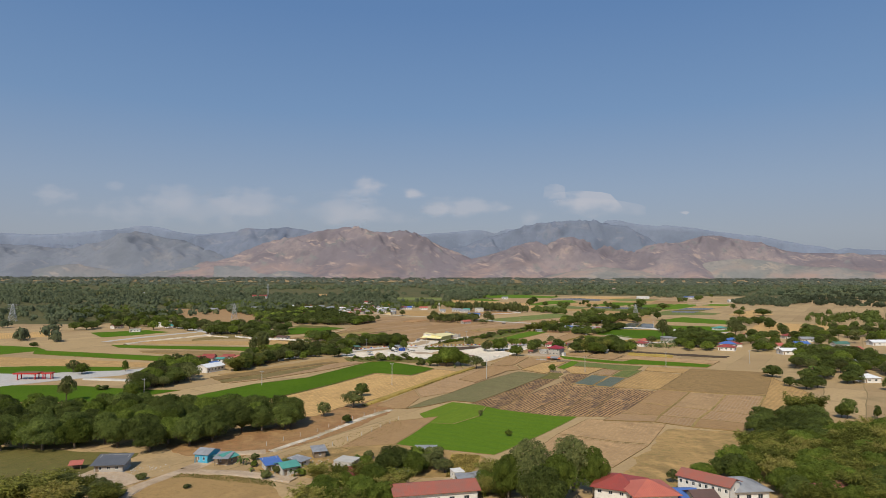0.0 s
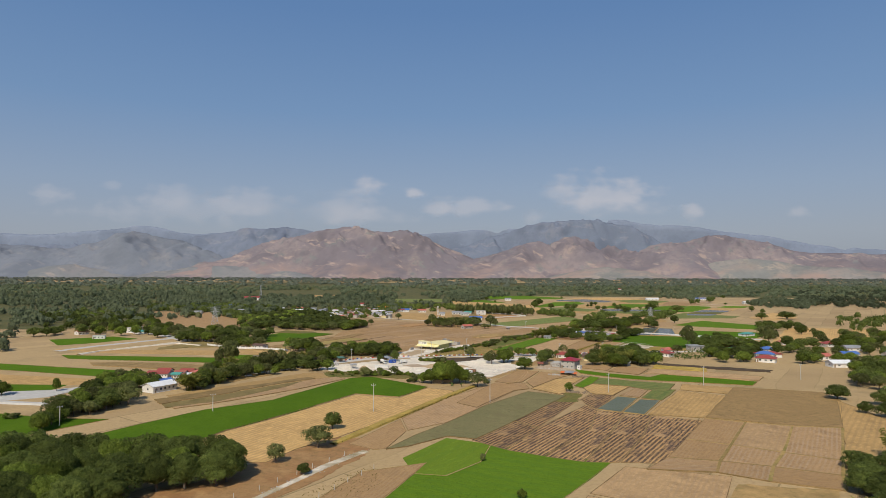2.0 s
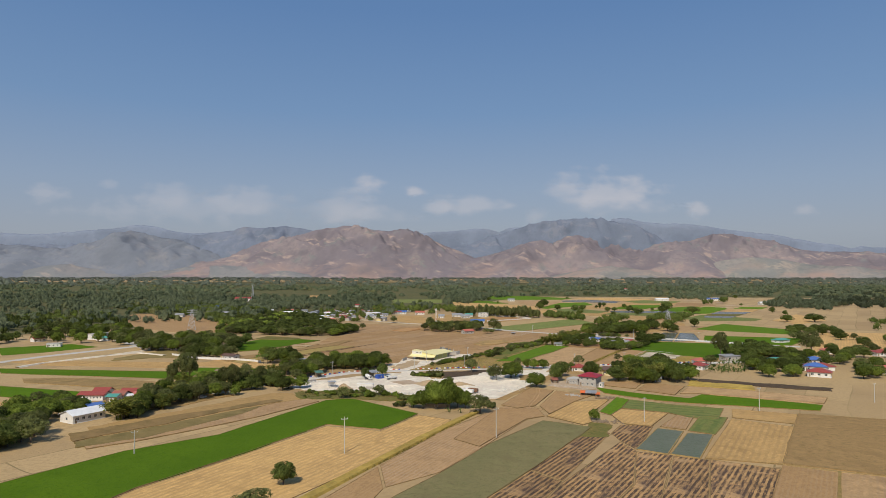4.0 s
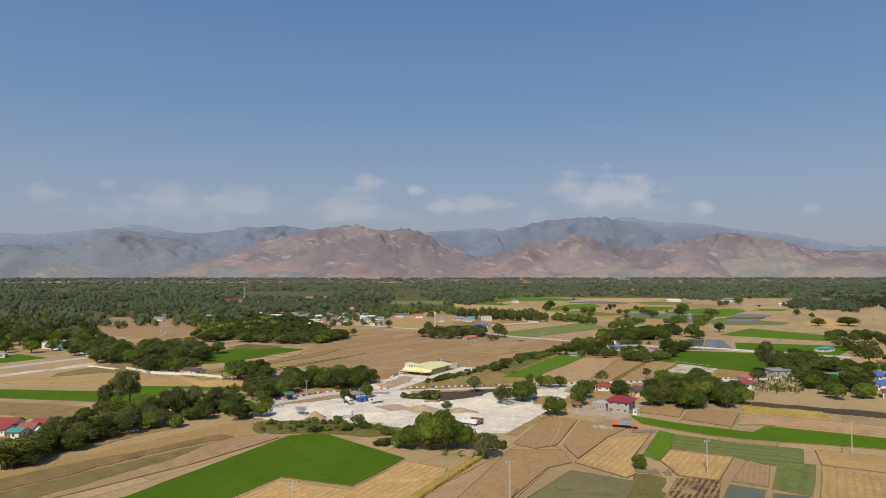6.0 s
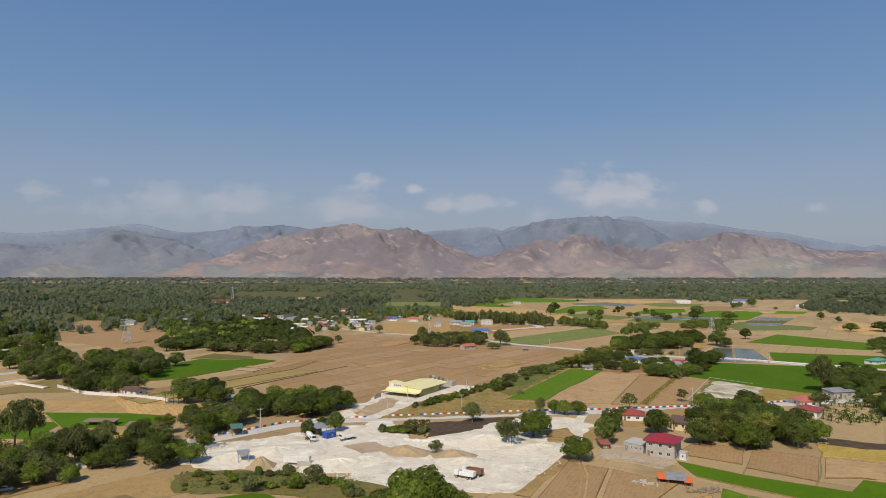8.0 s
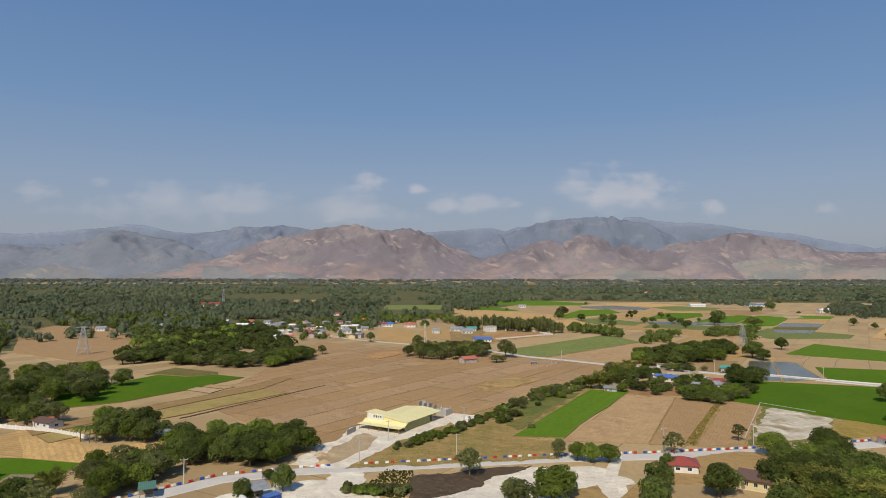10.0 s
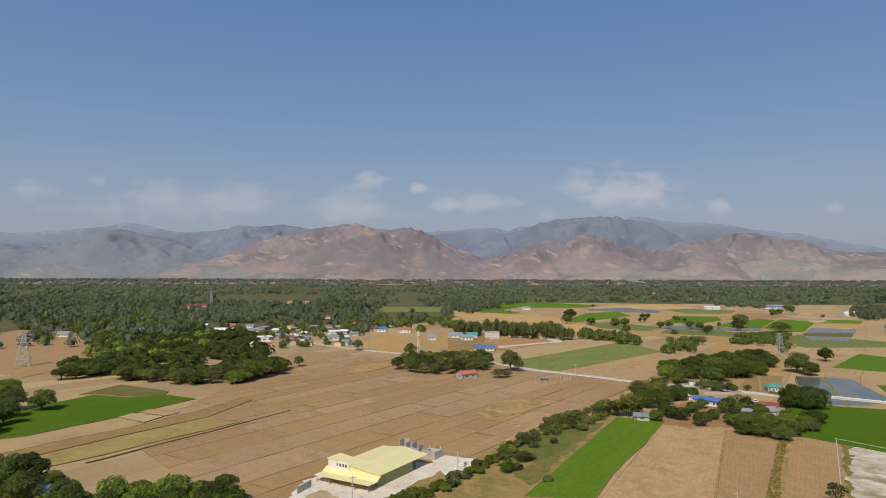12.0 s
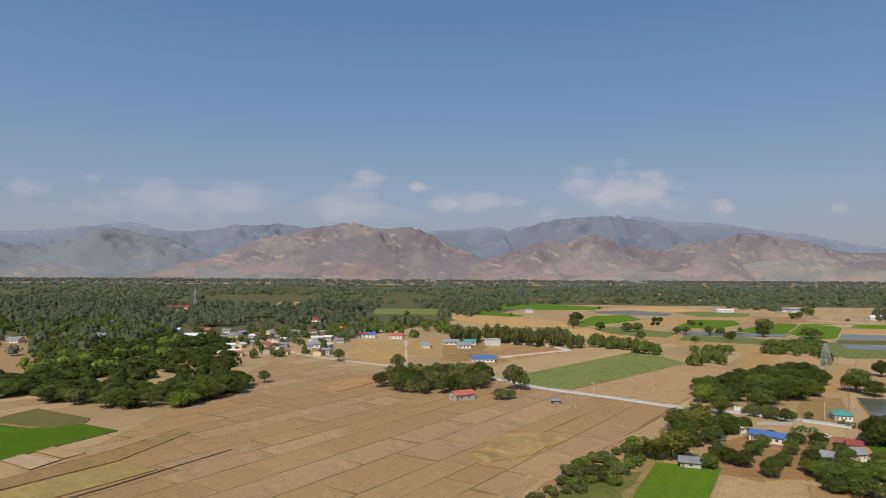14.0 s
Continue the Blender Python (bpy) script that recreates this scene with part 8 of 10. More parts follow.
house("house", "long house with a blue roof among mango trees", 149.2, 719.9, -42.3, 11.9, 7, 2.7, "gable", "blue_roof", "white", 4, 1, lift=1.2)
house("house", "pale house with a turquoise green roof by the farm road", 200.3, 758.8, -16.9, 6.9, 9, 2.7, "hip", "teal_roof", "white", 4, 1, lift=1.8)
house("house", "house with a grey sheet roof among trees", 155.4, 691.6, -47.4, 3.4, 7, 2.5, "gable", "grey_roof", "white", 2, 1, lift=1.6)
house("house", "house with a grey sheet roof among trees", 168.0, 697.5, 1.6, 3.5, 8, 2.5, "gable", "grey_roof", "white", 2, 1, lift=1.4)
house("house", "house with a red roof among trees", 174.2, 707.8, -28.3, 4.4, 6, 2.5, "gable", "red_roof", "white", 2, 1, lift=1.2)
house("shed", "rusty roofed shed among trees", 173.6, 712.2, -31.1, 5.6, 5, 2.2, "shed", "rust_roof", "wood", 2, 0, lift=0.5)
house("shed", "small shed among trees", 127.3, 715.8, 17.2, 5.8, 5, 2.2, "shed", "grey_roof", "wood", 1, 0, lift=0.5)
house("hut", "white hut among trees", 144.4, 735.1, 25.4, 4.4, 5, 2.2, "gable", "white_roof", "white", 1, 0, lift=0.8)
car(174.4, 725.6, 20, "white_paint", "white van parked in the orchard yard")
wall_run("boundary_wall", "white boundary wall beside the farm road", [(161.4, 776.6), (171.2, 769.6)], 2.4, "white", 4.0)
wall_run("boundary_wall", "grey garden wall of the orchard", [(158.3, 747.9), (172.9, 748.4), (180, 752.8)], 1.6, "block", 4.0)
house("house", "unfinished grey house with a coral roof beside the field", 34.3, 799.6, 33.1, 11.3, 7, 2.8, "gable", "coral_roof", "block", 2, 1, lift=1.8, over=0.5)
house("school_building", "long white building with a bright blue roof", 52.5, 942.2, 2.8, 16.3, 9, 2.7, "gable", "blue_roof", "white", 5, 1, lift=2.0)
house("block_of_flats", "three storey white concrete building", 66.5, 1047.2, 25.7, 12.0, 8, 6.3, "flat", "concrete", "white", 5, 2, 3, over=0.3)
house("hut", "tiny field hut with a grey roof", 80.1, 789.8, 2.9, 3.9, 3, 1.7, "shed", "grey_roof", "wood", 1, 0, lift=0.3)
wall_run("post_fence", "pale concrete post fence round a lot", [(66.3, 960.4), (129, 1010.8), (111.6, 1052.9), (84.6, 1060.8)], 2.0, "white", 3.0)
fence_posts([(74.9, 789.5), (86.4, 777.9), (96.6, 794.5), (84.6, 805.9)], 2.2, 1.3, "slim white concrete fence post")
mast(1.3, 868.7, 22.4)
pylon(275.1, 899.0, 19.0, 7, 20)
pylon(-263.7, 838.8, 21.9, 8.5, 20)
pylon(-538.2, 822.6, 22.0, 9, 20)
pylon(-426.5, 1625.6, 33.7, 6, 10, "dark slim lattice tower rising from the woods")

# ---- town ----
house("town_house", "small town house with a coral roof", -169.6, 1141.6, 80, 7.2, 5.7, 2.9, "hip", "coral_roof", "white", 2, 0, lift=1.3, group="town houses")
house("town_house", "small town house with a grey roof", -141.6, 1040.3, 15, 10.2, 6.2, 3.5, "gable", "grey_roof", "block", 2, 0, lift=1.3, group="town houses")
house("town_house", "small town house with a grey roof", -78.8, 1123.0, -20, 9.3, 7.3, 3.4, "hip", "grey_roof", "white", 2, 0, lift=1.3, group="town houses")
house("town_house", "small town house with a rust roof", -136.5, 1105.1, 80, 7.8, 7.9, 3.4, "gable", "rust_roof", "block", 2, 0, lift=1.3, group="town houses")
house("town_house", "small town house with a grey roof", -187.8, 1091.4, 15, 8.4, 7.0, 3.0, "gable", "grey_roof", "cream", 2, 0, lift=1.3, group="town houses")
house("town_house", "small town house with a red roof", -116.9, 990.9, 0, 6.7, 7.1, 2.8, "gable", "red_roof", "concrete", 2, 0, lift=1.3, group="town houses")
house("town_house", "small town house with a rust roof", -96.1, 1134.8, 15, 6.8, 7.8, 3.2, "hip", "rust_roof", "block", 2, 0, lift=1.3, group="town houses")
house("town_house", "small town house with a grey roof", -152.9, 1060.6, -20, 9.4, 6.0, 2.9, "gable", "grey_roof", "cream", 2, 0, lift=1.3, group="town houses")
house("town_house", "small town house with a rust roof", -131.9, 1031.8, 0, 8.0, 5.9, 3.0, "gable", "rust_roof", "block", 2, 0, lift=1.3, group="town houses")
house("town_house", "small town house with a grey roof", -67.5, 979.9, -20, 6.6, 6.2, 3.6, "gable", "grey_roof", "concrete", 2, 0, lift=1.3, group="town houses")
house("town_house", "small town house with a grey roof", -102.8, 1153.3, 15, 10.5, 6.2, 2.8, "gable", "grey_roof", "cream", 2, 0, lift=1.3, group="town houses")
house("town_house", "small town house with a red roof", -162.4, 1169.5, 80, 7.3, 7.5, 2.9, "hip", "red_roof", "concrete", 2, 0, lift=1.3, group="town houses")
house("town_house", "small town house with a coral roof", -132.9, 963.2, 15, 7.0, 5.7, 3.3, "gable", "coral_roof", "cream", 2, 0, lift=1.3, group="town houses")
house("town_house", "small town house with a grey roof", -91.0, 1041.2, 15, 7.9, 5.6, 3.4, "hip", "grey_roof", "concrete", 2, 0, lift=1.3, group="town houses")
house("town_house", "small town house with a rust roof", -100.7, 1119.8, 15, 8.5, 6.7, 2.7, "hip", "rust_roof", "cream", 2, 0, lift=1.3, group="town houses")
house("town_house", "small town house with a rust roof", -90.6, 1066.1, 80, 7.3, 5.6, 2.8, "gable", "rust_roof", "cream", 2, 0, lift=1.3, group="town houses")
house("town_house", "small town house with a grey roof", -73.9, 1069.4, 15, 8.0, 7.7, 2.8, "gable", "grey_roof", "concrete", 2, 0, lift=1.3, group="town houses")
house("town_house", "small town house with a rust roof", -101.6, 977.3, 0, 8.7, 5.7, 2.7, "gable", "rust_roof", "cream", 2, 0, lift=1.3, group="town houses")
house("town_house", "small town house with a rust roof", -120.5, 1018.2, -20, 10.2, 6.8, 3.2, "gable", "rust_roof", "block", 2, 0, lift=1.3, group="town houses")
house("town_house", "small town house with a brown roof", -134.6, 1071.4, 0, 10.4, 6.2, 3.2, "gable", "brown_roof", "white", 2, 0, lift=1.3, group="town houses")
house("town_house", "small town house with a grey roof", -115.0, 1025.5, 0, 10.4, 7.2, 3.0, "hip", "grey_roof", "concrete", 2, 0, lift=1.3, group="town houses")
house("town_house", "small town house with a red roof", -58.9, 1117.7, 15, 10.7, 5.5, 3.5, "gable", "red_roof", "concrete", 2, 0, lift=1.3, group="town houses")
house("town_house", "small town house with a rust roof", -66.8, 1121.6, -20, 10.2, 6.9, 3.4, "gable", "rust_roof", "concrete", 2, 0, lift=1.3, group="town houses")
house("town_house", "small town house with a grey roof", -208.3, 1158.9, 0, 8.7, 7.7, 3.2, "gable", "grey_roof", "white", 2, 0, lift=1.3, group="town houses")
house("town_house", "small town house with a grey roof", -112.0, 998.8, 0, 7.8, 6.4, 2.6, "gable", "grey_roof", "concrete", 2, 0, lift=1.3, group="town houses")
house("town_house", "small town house with a grey roof", -108.9, 995.6, 80, 7.6, 6.7, 3.6, "gable", "grey_roof", "white", 2, 0, lift=1.3, group="town houses")
house("town_house", "small town house with a white roof", -150.3, 1023.3, 80, 8.4, 7.3, 3.0, "gable", "white_roof", "cream", 2, 0, lift=1.3, group="town houses")
house("town_house", "small town house with a brown roof", -73.5, 974.2, 80, 7.0, 6.9, 2.9, "gable", "brown_roof", "cream", 2, 0, lift=1.3, group="town houses")
house("town_house", "small town house with a white roof", -86.7, 1089.4, -20, 8.9, 7.8, 3.3, "gable", "white_roof", "block", 2, 0, lift=1.3, group="town houses")
house("town_house", "small town house with a grey roof", -186.5, 1138.3, 80, 8.9, 6.8, 3.0, "hip", "grey_roof", "block", 2, 0, lift=1.3, group="town houses")
house("town_house", "small town house with a rust roof", -164.6, 1120.9, 0, 9.5, 7.0, 2.8, "hip", "rust_roof", "concrete", 2, 0, lift=1.3, group="town houses")
house("town_house", "small town house with a brown roof", -114.3, 982.0, 80, 8.3, 6.1, 3.2, "gable", "brown_roof", "block", 2, 0, lift=1.3, group="town houses")
house("town_house", "small town house with a grey roof", -187.1, 1146.3, 15, 7.8, 7.8, 2.7, "hip", "grey_roof", "concrete", 2, 0, lift=1.3, group="town houses")
house("town_house", "small town house with a rust roof", -71.0, 1155.6, 15, 8.0, 6.4, 2.7, "gable", "rust_roof", "concrete", 2, 0, lift=1.3, group="town houses")
house("town_house", "small town house with a white roof", -143.2, 967.6, -20, 10.1, 7.9, 2.7, "gable", "white_roof", "concrete", 2, 0, lift=1.3, group="town houses")
house("town_house", "small town house with a white roof", -138.0, 971.6, 15, 9.4, 7.2, 3.3, "gable", "white_roof", "block", 2, 0, lift=1.3, group="town houses")
house("town_house", "small town house with a brown roof", -65.1, 1112.5, 15, 7.9, 6.1, 2.9, "gable", "brown_roof", "concrete", 2, 0, lift=1.3, group="town houses")
house("town_house", "small town house with a white roof", -125.7, 1070.0, -20, 8.5, 7.0, 2.8, "gable", "white_roof", "concrete", 2, 0, lift=1.3, group="town houses")
house("town_house", "small town house with a white roof", -77.2, 1028.6, 80, 10.8, 7.1, 2.7, "gable", "white_roof", "concrete", 2, 0, lift=1.3, group="town houses")
house("town_house", "small town house with a grey roof", -158.9, 1145.6, 80, 7.5, 7.8, 3.5, "gable", "grey_roof", "cream", 2, 0, lift=1.3, group="town houses")
house("town_house", "small town house with a grey roof", -64.9, 1158.3, 0, 7.2, 7.5, 3.2, "gable", "grey_roof", "concrete", 2, 0, lift=1.3, group="town houses")
house("town_house", "small town house with a grey roof", -137.1, 1043.0, 0, 7.4, 7.9, 2.6, "hip", "grey_roof", "white", 2, 0, lift=1.3, group="town houses")
house("town_house", "small town house with a grey roof", -87.2, 1024.8, 15, 9.4, 7.9, 3.5, "gable", "grey_roof", "white", 2, 0, lift=1.3, group="town houses")
house("town_house", "small town house with a grey roof", -91.0, 1013.0, 15, 8.8, 5.9, 3.4, "hip", "grey_roof", "concrete", 2, 0, lift=1.3, group="town houses")
house("town_house", "small town house with a grey roof", -189.5, 1122.6, 80, 8.9, 6.3, 2.9, "gable", "grey_roof", "concrete", 2, 0, lift=1.3, group="town houses")
house("town_house", "small town house with a grey roof", -136.9, 963.2, 0, 7.9, 7.5, 2.6, "gable", "grey_roof", "concrete", 2, 0, lift=1.3, group="town houses")
house("town_house", "small town house with a grey roof", -73.8, 1113.3, 0, 8.6, 7.3, 2.7, "hip", "grey_roof", "concrete", 2, 0, lift=1.3, group="town houses")
house("town_house", "small town house with a grey roof", -149.3, 1124.0, 15, 7.0, 7.0, 3.5, "hip", "grey_roof", "concrete", 2, 0, lift=1.3, group="town houses")
house("town_house", "small town house with a rust roof", -117.7, 1164.1, 15, 7.7, 7.6, 3.2, "hip", "rust_roof", "concrete", 2, 0, lift=1.3, group="town houses")
house("town_house", "small town house with a white roof", -97.7, 1085.7, 15, 10.5, 7.7, 3.2, "gable", "white_roof", "white", 2, 0, lift=1.3, group="town houses")
house("town_house", "small town house with a white roof", -92.1, 1045.0, 0, 7.3, 5.6, 3.1, "gable", "white_roof", "cream", 2, 0, lift=1.3, group="town houses")
house("town_house", "small town house with a white roof", -156.4, 1012.7, 15, 9.6, 5.8, 3.6, "gable", "white_roof", "white", 2, 0, lift=1.3, group="town houses")
house("town_house", "small town house with a grey roof", -184.0, 1107.9, 0, 10.5, 7.9, 2.5, "gable", "grey_roof", "cream", 2, 0, lift=1.3, group="town houses")
house("town_house", "small town house with a white roof", -161.8, 1103.5, -20, 10.4, 7.1, 2.9, "gable", "white_roof", "concrete", 2, 0, lift=1.3, group="town houses")
house("town_house", "small town house with a grey roof", -132.7, 1155.3, -20, 9.0, 6.2, 2.7, "gable", "grey_roof", "concrete", 2, 0, lift=1.3, group="town houses")
house("house", "house with a blue roof among trees", -73.9, 1119.6, 3.7, 12.3, 10, 3.1, "gable", "blue_roof", "white", 3, 1, lift=2.2)
house("house", "house with a blue roof among trees", -52.6, 1120.9, 3.4, 13.4, 10, 3.1, "gable", "blue_roof", "white", 3, 1, lift=2.2)
house("house", "house with a coral roof among trees", -24.8, 1111.2, 3.5, 13.2, 10, 3.1, "gable", "coral_roof", "white", 3, 1, lift=2.2)
house("house", "house with a slate roof among trees", -48.9, 1185.1, 3.8, 13.5, 10, 3.1, "gable", "slate_roof", "white", 3, 1, lift=2.2)
house("house", "house with a orange roof among trees", -94.2, 1189.1, 3.9, 14.8, 10, 3.1, "gable", "orange_roof", "white", 3, 1, lift=2.2)
house("house", "house with a brick red roof among trees", -145.6, 1331.5, 4.8, 19.2, 10, 3.1, "gable", "red_roof", "white", 3, 1, lift=2.2)
house("house", "house with a white roof among trees", -217.5, 1099.2, 3.5, 21.4, 10, 3.1, "gable", "white_roof", "white", 3, 1, lift=2.2)
house("house", "house with a coral roof among trees", -232.1, 1159.0, 3.9, 11.7, 10, 3.1, "gable", "coral_roof", "white", 3, 1, lift=2.2)
house("house", "house with a grey roof among trees", 29.8, 1053.3, 3.2, 14.1, 10, 3.1, "gable", "grey_roof", "white", 3, 1, lift=2.2)
house("house", "house with a grey roof among trees", 40.7, 1027.4, 3.5, 11.5, 10, 3.1, "gable", "grey_roof", "white", 3, 1, lift=2.2)
house("house", "house with a grey roof among trees", 7.5, 1029.9, 3.0, 7.7, 10, 3.1, "gable", "grey_roof", "white", 3, 1, lift=2.2)
house("house", "house with a teal roof among trees", 46.5, 1054.2, 2.8, 10.1, 10, 3.1, "gable", "teal_roof", "white", 3, 1, lift=2.2)
house("house", "house with a red roof among trees", 11.3, 2240.4, 9.0, 24.9, 10, 3.1, "gable", "red_roof", "white", 3, 1, lift=2.2)
house("house", "house with a blue roof among trees", -379.8, 1264.6, 4.3, 13.4, 10, 3.1, "gable", "blue_roof", "white", 3, 1, lift=2.2)
house("house", "house with a grey roof among trees", -309.1, 1093.5, 3.6, 12.6, 10, 3.1, "gable", "grey_roof", "white", 3, 1, lift=2.2)
house("house", "house with a grey roof among trees", -361.3, 1049.4, 3.2, 10.7, 10, 3.1, "gable", "grey_roof", "white", 3, 1, lift=2.2)
house("house", "house with a white roof among trees", -262.4, 1157.0, 3.7, 9.3, 10, 3.1, "gable", "white_roof", "white", 3, 1, lift=2.2)
house("house", "house with a coral roof among trees", -778.4, 1874.8, 7.8, 18.5, 10, 3.1, "gable", "coral_roof", "white", 3, 1, lift=2.2)
house("house", "house with a coral roof among trees", -564.3, 1697.8, 6.8, 24.6, 10, 3.1, "gable", "coral_roof", "white", 3, 1, lift=2.2)
house("house", "house with a white roof among trees", -836.5, 1867.0, 7.9, 16.1, 10, 3.1, "gable", "white_roof", "white", 3, 1, lift=2.2)
house("house", "house with a white roof among trees", 743.0, 2015.6, 7.6, 25.8, 10, 3.1, "gable", "white_roof", "white", 3, 1, lift=2.2)
house("house", "house with a red roof among trees", 684.0, 2494.1, 9.6, 30.1, 10, 3.1, "gable", "red_roof", "white", 3, 1, lift=2.2)
house("house", "house with a white roof among trees", 676.6, 1457.4, 5.1, 21.6, 10, 3.1, "gable", "white_roof", "white", 3, 1, lift=2.2)
house("house", "house with a white roof among trees", 656.9, 1651.4, 5.8, 23.8, 10, 3.1, "gable", "white_roof", "white", 3, 1, lift=2.2)
house("house", "house with a grey roof among trees", 641.2, 2066.2, 7.8, 23.5, 10, 3.1, "gable", "grey_roof", "white", 3, 1, lift=2.2)
house("house", "house with a blue roof among trees", 631.2, 1648.7, 5.7, 15.1, 10, 3.1, "gable", "blue_roof", "white", 3, 1, lift=2.2)
house("covered_court", "large hall with a red and white barrel roof", -430.6, 1569.8, 4, 34, 18, 6, "gable", "red_roof", "white", 5, 1, lift=3.5, category="hall")

# ---- poles ----
power_pole(-149.7, 330.0, 8.0, 25)
power_pole(214.5, 445.1, 9.3, 25)
power_pole(27.6, 377.8, 11.5, 25)
power_pole(-26.0, 357.1, 12.5, 25)
power_pole(91.2, 403.9, 10.3, 25)
power_pole(149.6, 425.5, 10.8, 25)
power_pole(-97.3, 356.4, 8.0, 25)
power_pole(-10.1, 552.1, 8.0, 25)
power_pole(-3.0, 580.7, 8.0, 25)
power_pole(-59.2, 529.8, 8.0, 25)
power_pole(22.3, 560.3, 8.0, 25)
power_pole(96.5, 569.6, 8.0, 25)
power_pole(131.9, 577.0, 8.0, 25)
power_pole(239.1, 716.8, 9.0, 25)
power_pole(26.1, 606.1, 8.0, 25)
power_pole(191.8, 756.5, 8.0, 25)
power_pole(101.8, 805.0, 8.0, 25)

# ---- trees ----
grove(['mango', 'mango', 'mango', 'fresh'], [(-150.9, 223.9), (-184.5, 273.8), (-116.8, 281.7), (-95.4, 229.8)], 42, (4.8, 7.2), (8.9, 11.9), 101)
grove(['mango', 'mango', 'mango', 'fresh'], [(-97.6, 235.1), (-116.8, 281.7), (-61.5, 274.2), (-56, 259.2)], 21, (4.8, 6.7), (8.7, 11.3), 102)
grove(['mango', 'mango', 'mango', 'fresh'], [(-200.8, 223.9), (-242.6, 281.2), (-189.6, 281.4), (-155.8, 231.2)], 17, (4.8, 7.2), (8.2, 11.3), 103)
row_of_trees("mango", (-59.3, 259.2, 6.4, 11.9), (-99.8, 224, 5.9, 9.9), (-89, 231.3, 5.6, 10.2), (-83.2, 237.5, 5.2, 9.4))
grove(['mango'], [(113.1, 242.7), (137.4, 274.8), (165.4, 279.3), (132.5, 224.2), (114.8, 224.2)], 21, (4.3, 6.0), (5.4, 7.2), 104)
grove(['bamboo', 'bamboo', 'bamboo', 'fresh'], [(87, 196.2), (109.9, 224.2), (135.9, 231.6), (174.4, 252.3), (200.2, 248), (142, 176.6), (94.5, 183.5), (85, 187.4)], 93, (3.5, 5.0), (5.7, 8.8), 105)
grove(['fresh', 'mango', 'bamboo'], [(93.6, 178.8), (113.3, 193.5), (133.3, 193.5), (111.6, 162.4), (87.7, 162.4)], 14, (3.8, 5.8), (6.2, 9.3), 106)
row_of_trees("fresh", (18.4, 176.7, 5.0, 12.4), (30.9, 173.7, 5.2, 13.2), (42.4, 180.7, 4.4, 13.0), (-20.6, 168.4, 5.2, 8.9), (-31.5, 172.5, 5.3, 7.6), (-8.6, 197.9, 4.4, 7.0), (78.5, 193.5, 4.3, 5.1), (-19.1, 182.6, 4.8, 8.0), (17.3, 181.2, 4.8, 6.4))
row_of_trees("dusty", (23.9, 178, 6.6, 15.8), (37.5, 183.5, 6.4, 15.4), (68.3, 190.9, 2.0, 4.0))
row_of_trees("mango", (-15.4, 197.9, 5.2, 8.7), (-11.2, 200.1, 4.8, 7.4), (25.6, 164.4, 6.2, 12.5), (87.8, 193.5, 5.1, 7.7), (84.8, 196.2, 3.5, 5.9), (173.7, 275, 3.9, 8.7), (186.6, 275, 1.7, 5.8))
row_of_trees("bamboo", (-31.1, 177, 3.6, 6.4), (-33.6, 164.5, 4.6, 7.4), (-23, 164.5, 4.4, 7.3), (-108.7, 174.7, 6.2, 7.1), (-112, 170.5, 6.8, 7.5), (-99.1, 168.5, 5.2, 7.4), (-12, 183.6, 4.0, 6.5), (154.4, 279.2, 6.1, 9.8), (165, 282.6, 5.0, 8.9))
row_of_trees("shrub", (-30.8, 169.9, 1.9, 2.9), (-33.7, 169.8, 1.9, 2.5), (-33.6, 166.9, 1.9, 2.2), (-30.7, 167.0, 1.9, 1.8), (-52.3, 194.6, 1.7, 2.6), (-91.2, 181.6, 2.4, 2.9), (-94.0, 179.2, 2.4, 2.5), (-91.6, 176.4, 2.4, 2.2), (-88.8, 178.8, 2.4, 1.8), (-88.8, 193.6, 1.7, 2.0), (-61.1, 213.9, 1.5, 2.3), (-23.9, 215.9, 1.9, 2.7), (-72.5, 186, 1.1, 1.3), (-27.4, 213.9, 1.5, 1.9), (-93.7, 170.5, 1.9, 2.9), (-95.3, 168.1, 1.9, 2.5), (-92.9, 166.5, 1.9, 2.2), (-91.3, 168.9, 1.9, 1.8))
row_of_trees("banana", (-62.4, 208.9, 2.4, 4.4), (-44.2, 196.2, 2.2, 4.5), (-35.2, 172.5, 2.0, 4.0), (-64.4, 209.5, 1.8, 4.1), (-10.1, 194.6, 1.7, 3.4), (-2.4, 183.6, 2.1, 3.6))
row_of_trees("palm", (-1.6, 178.9, 2.4, 4.1), (70.5, 172.3, 2.0, 4.6), (-13.7, 174.6, 2.3, 4.6))
row_of_trees("dusty", (-39.5, 297.3, 5.5, 7.8), (-49.7, 278.6, 3.2, 6.4), (-177.4, 309.7, 3.8, 12.5), (-224.8, 400.5, 4.2, 7.8))
row_of_trees("mango", (-38.9, 324.6, 3.7, 6.8), (-38, 266.1, 2.0, 3.7), (199.7, 386.5, 5.7, 7.4), (192.1, 353.5, 3.4, 5.6), (-333.5, 536.5, 3.8, 4.3))
row_of_trees("fresh", (-195.3, 405.4, 2.0, 7.1), (-216, 393.9, 4.5, 6.9), (172.7, 277.1, 2.7, 5.8))
row_of_trees("shrub", (17.6, 281, 1.0, 2.5), (26, 245.9, 1.3, 2.6), (-178.7, 341.1, 1.7, 2.9), (-176.1, 341.5, 1.7, 2.5), (-176.5, 344.1, 1.7, 2.2), (-179.1, 343.7, 1.7, 1.8))
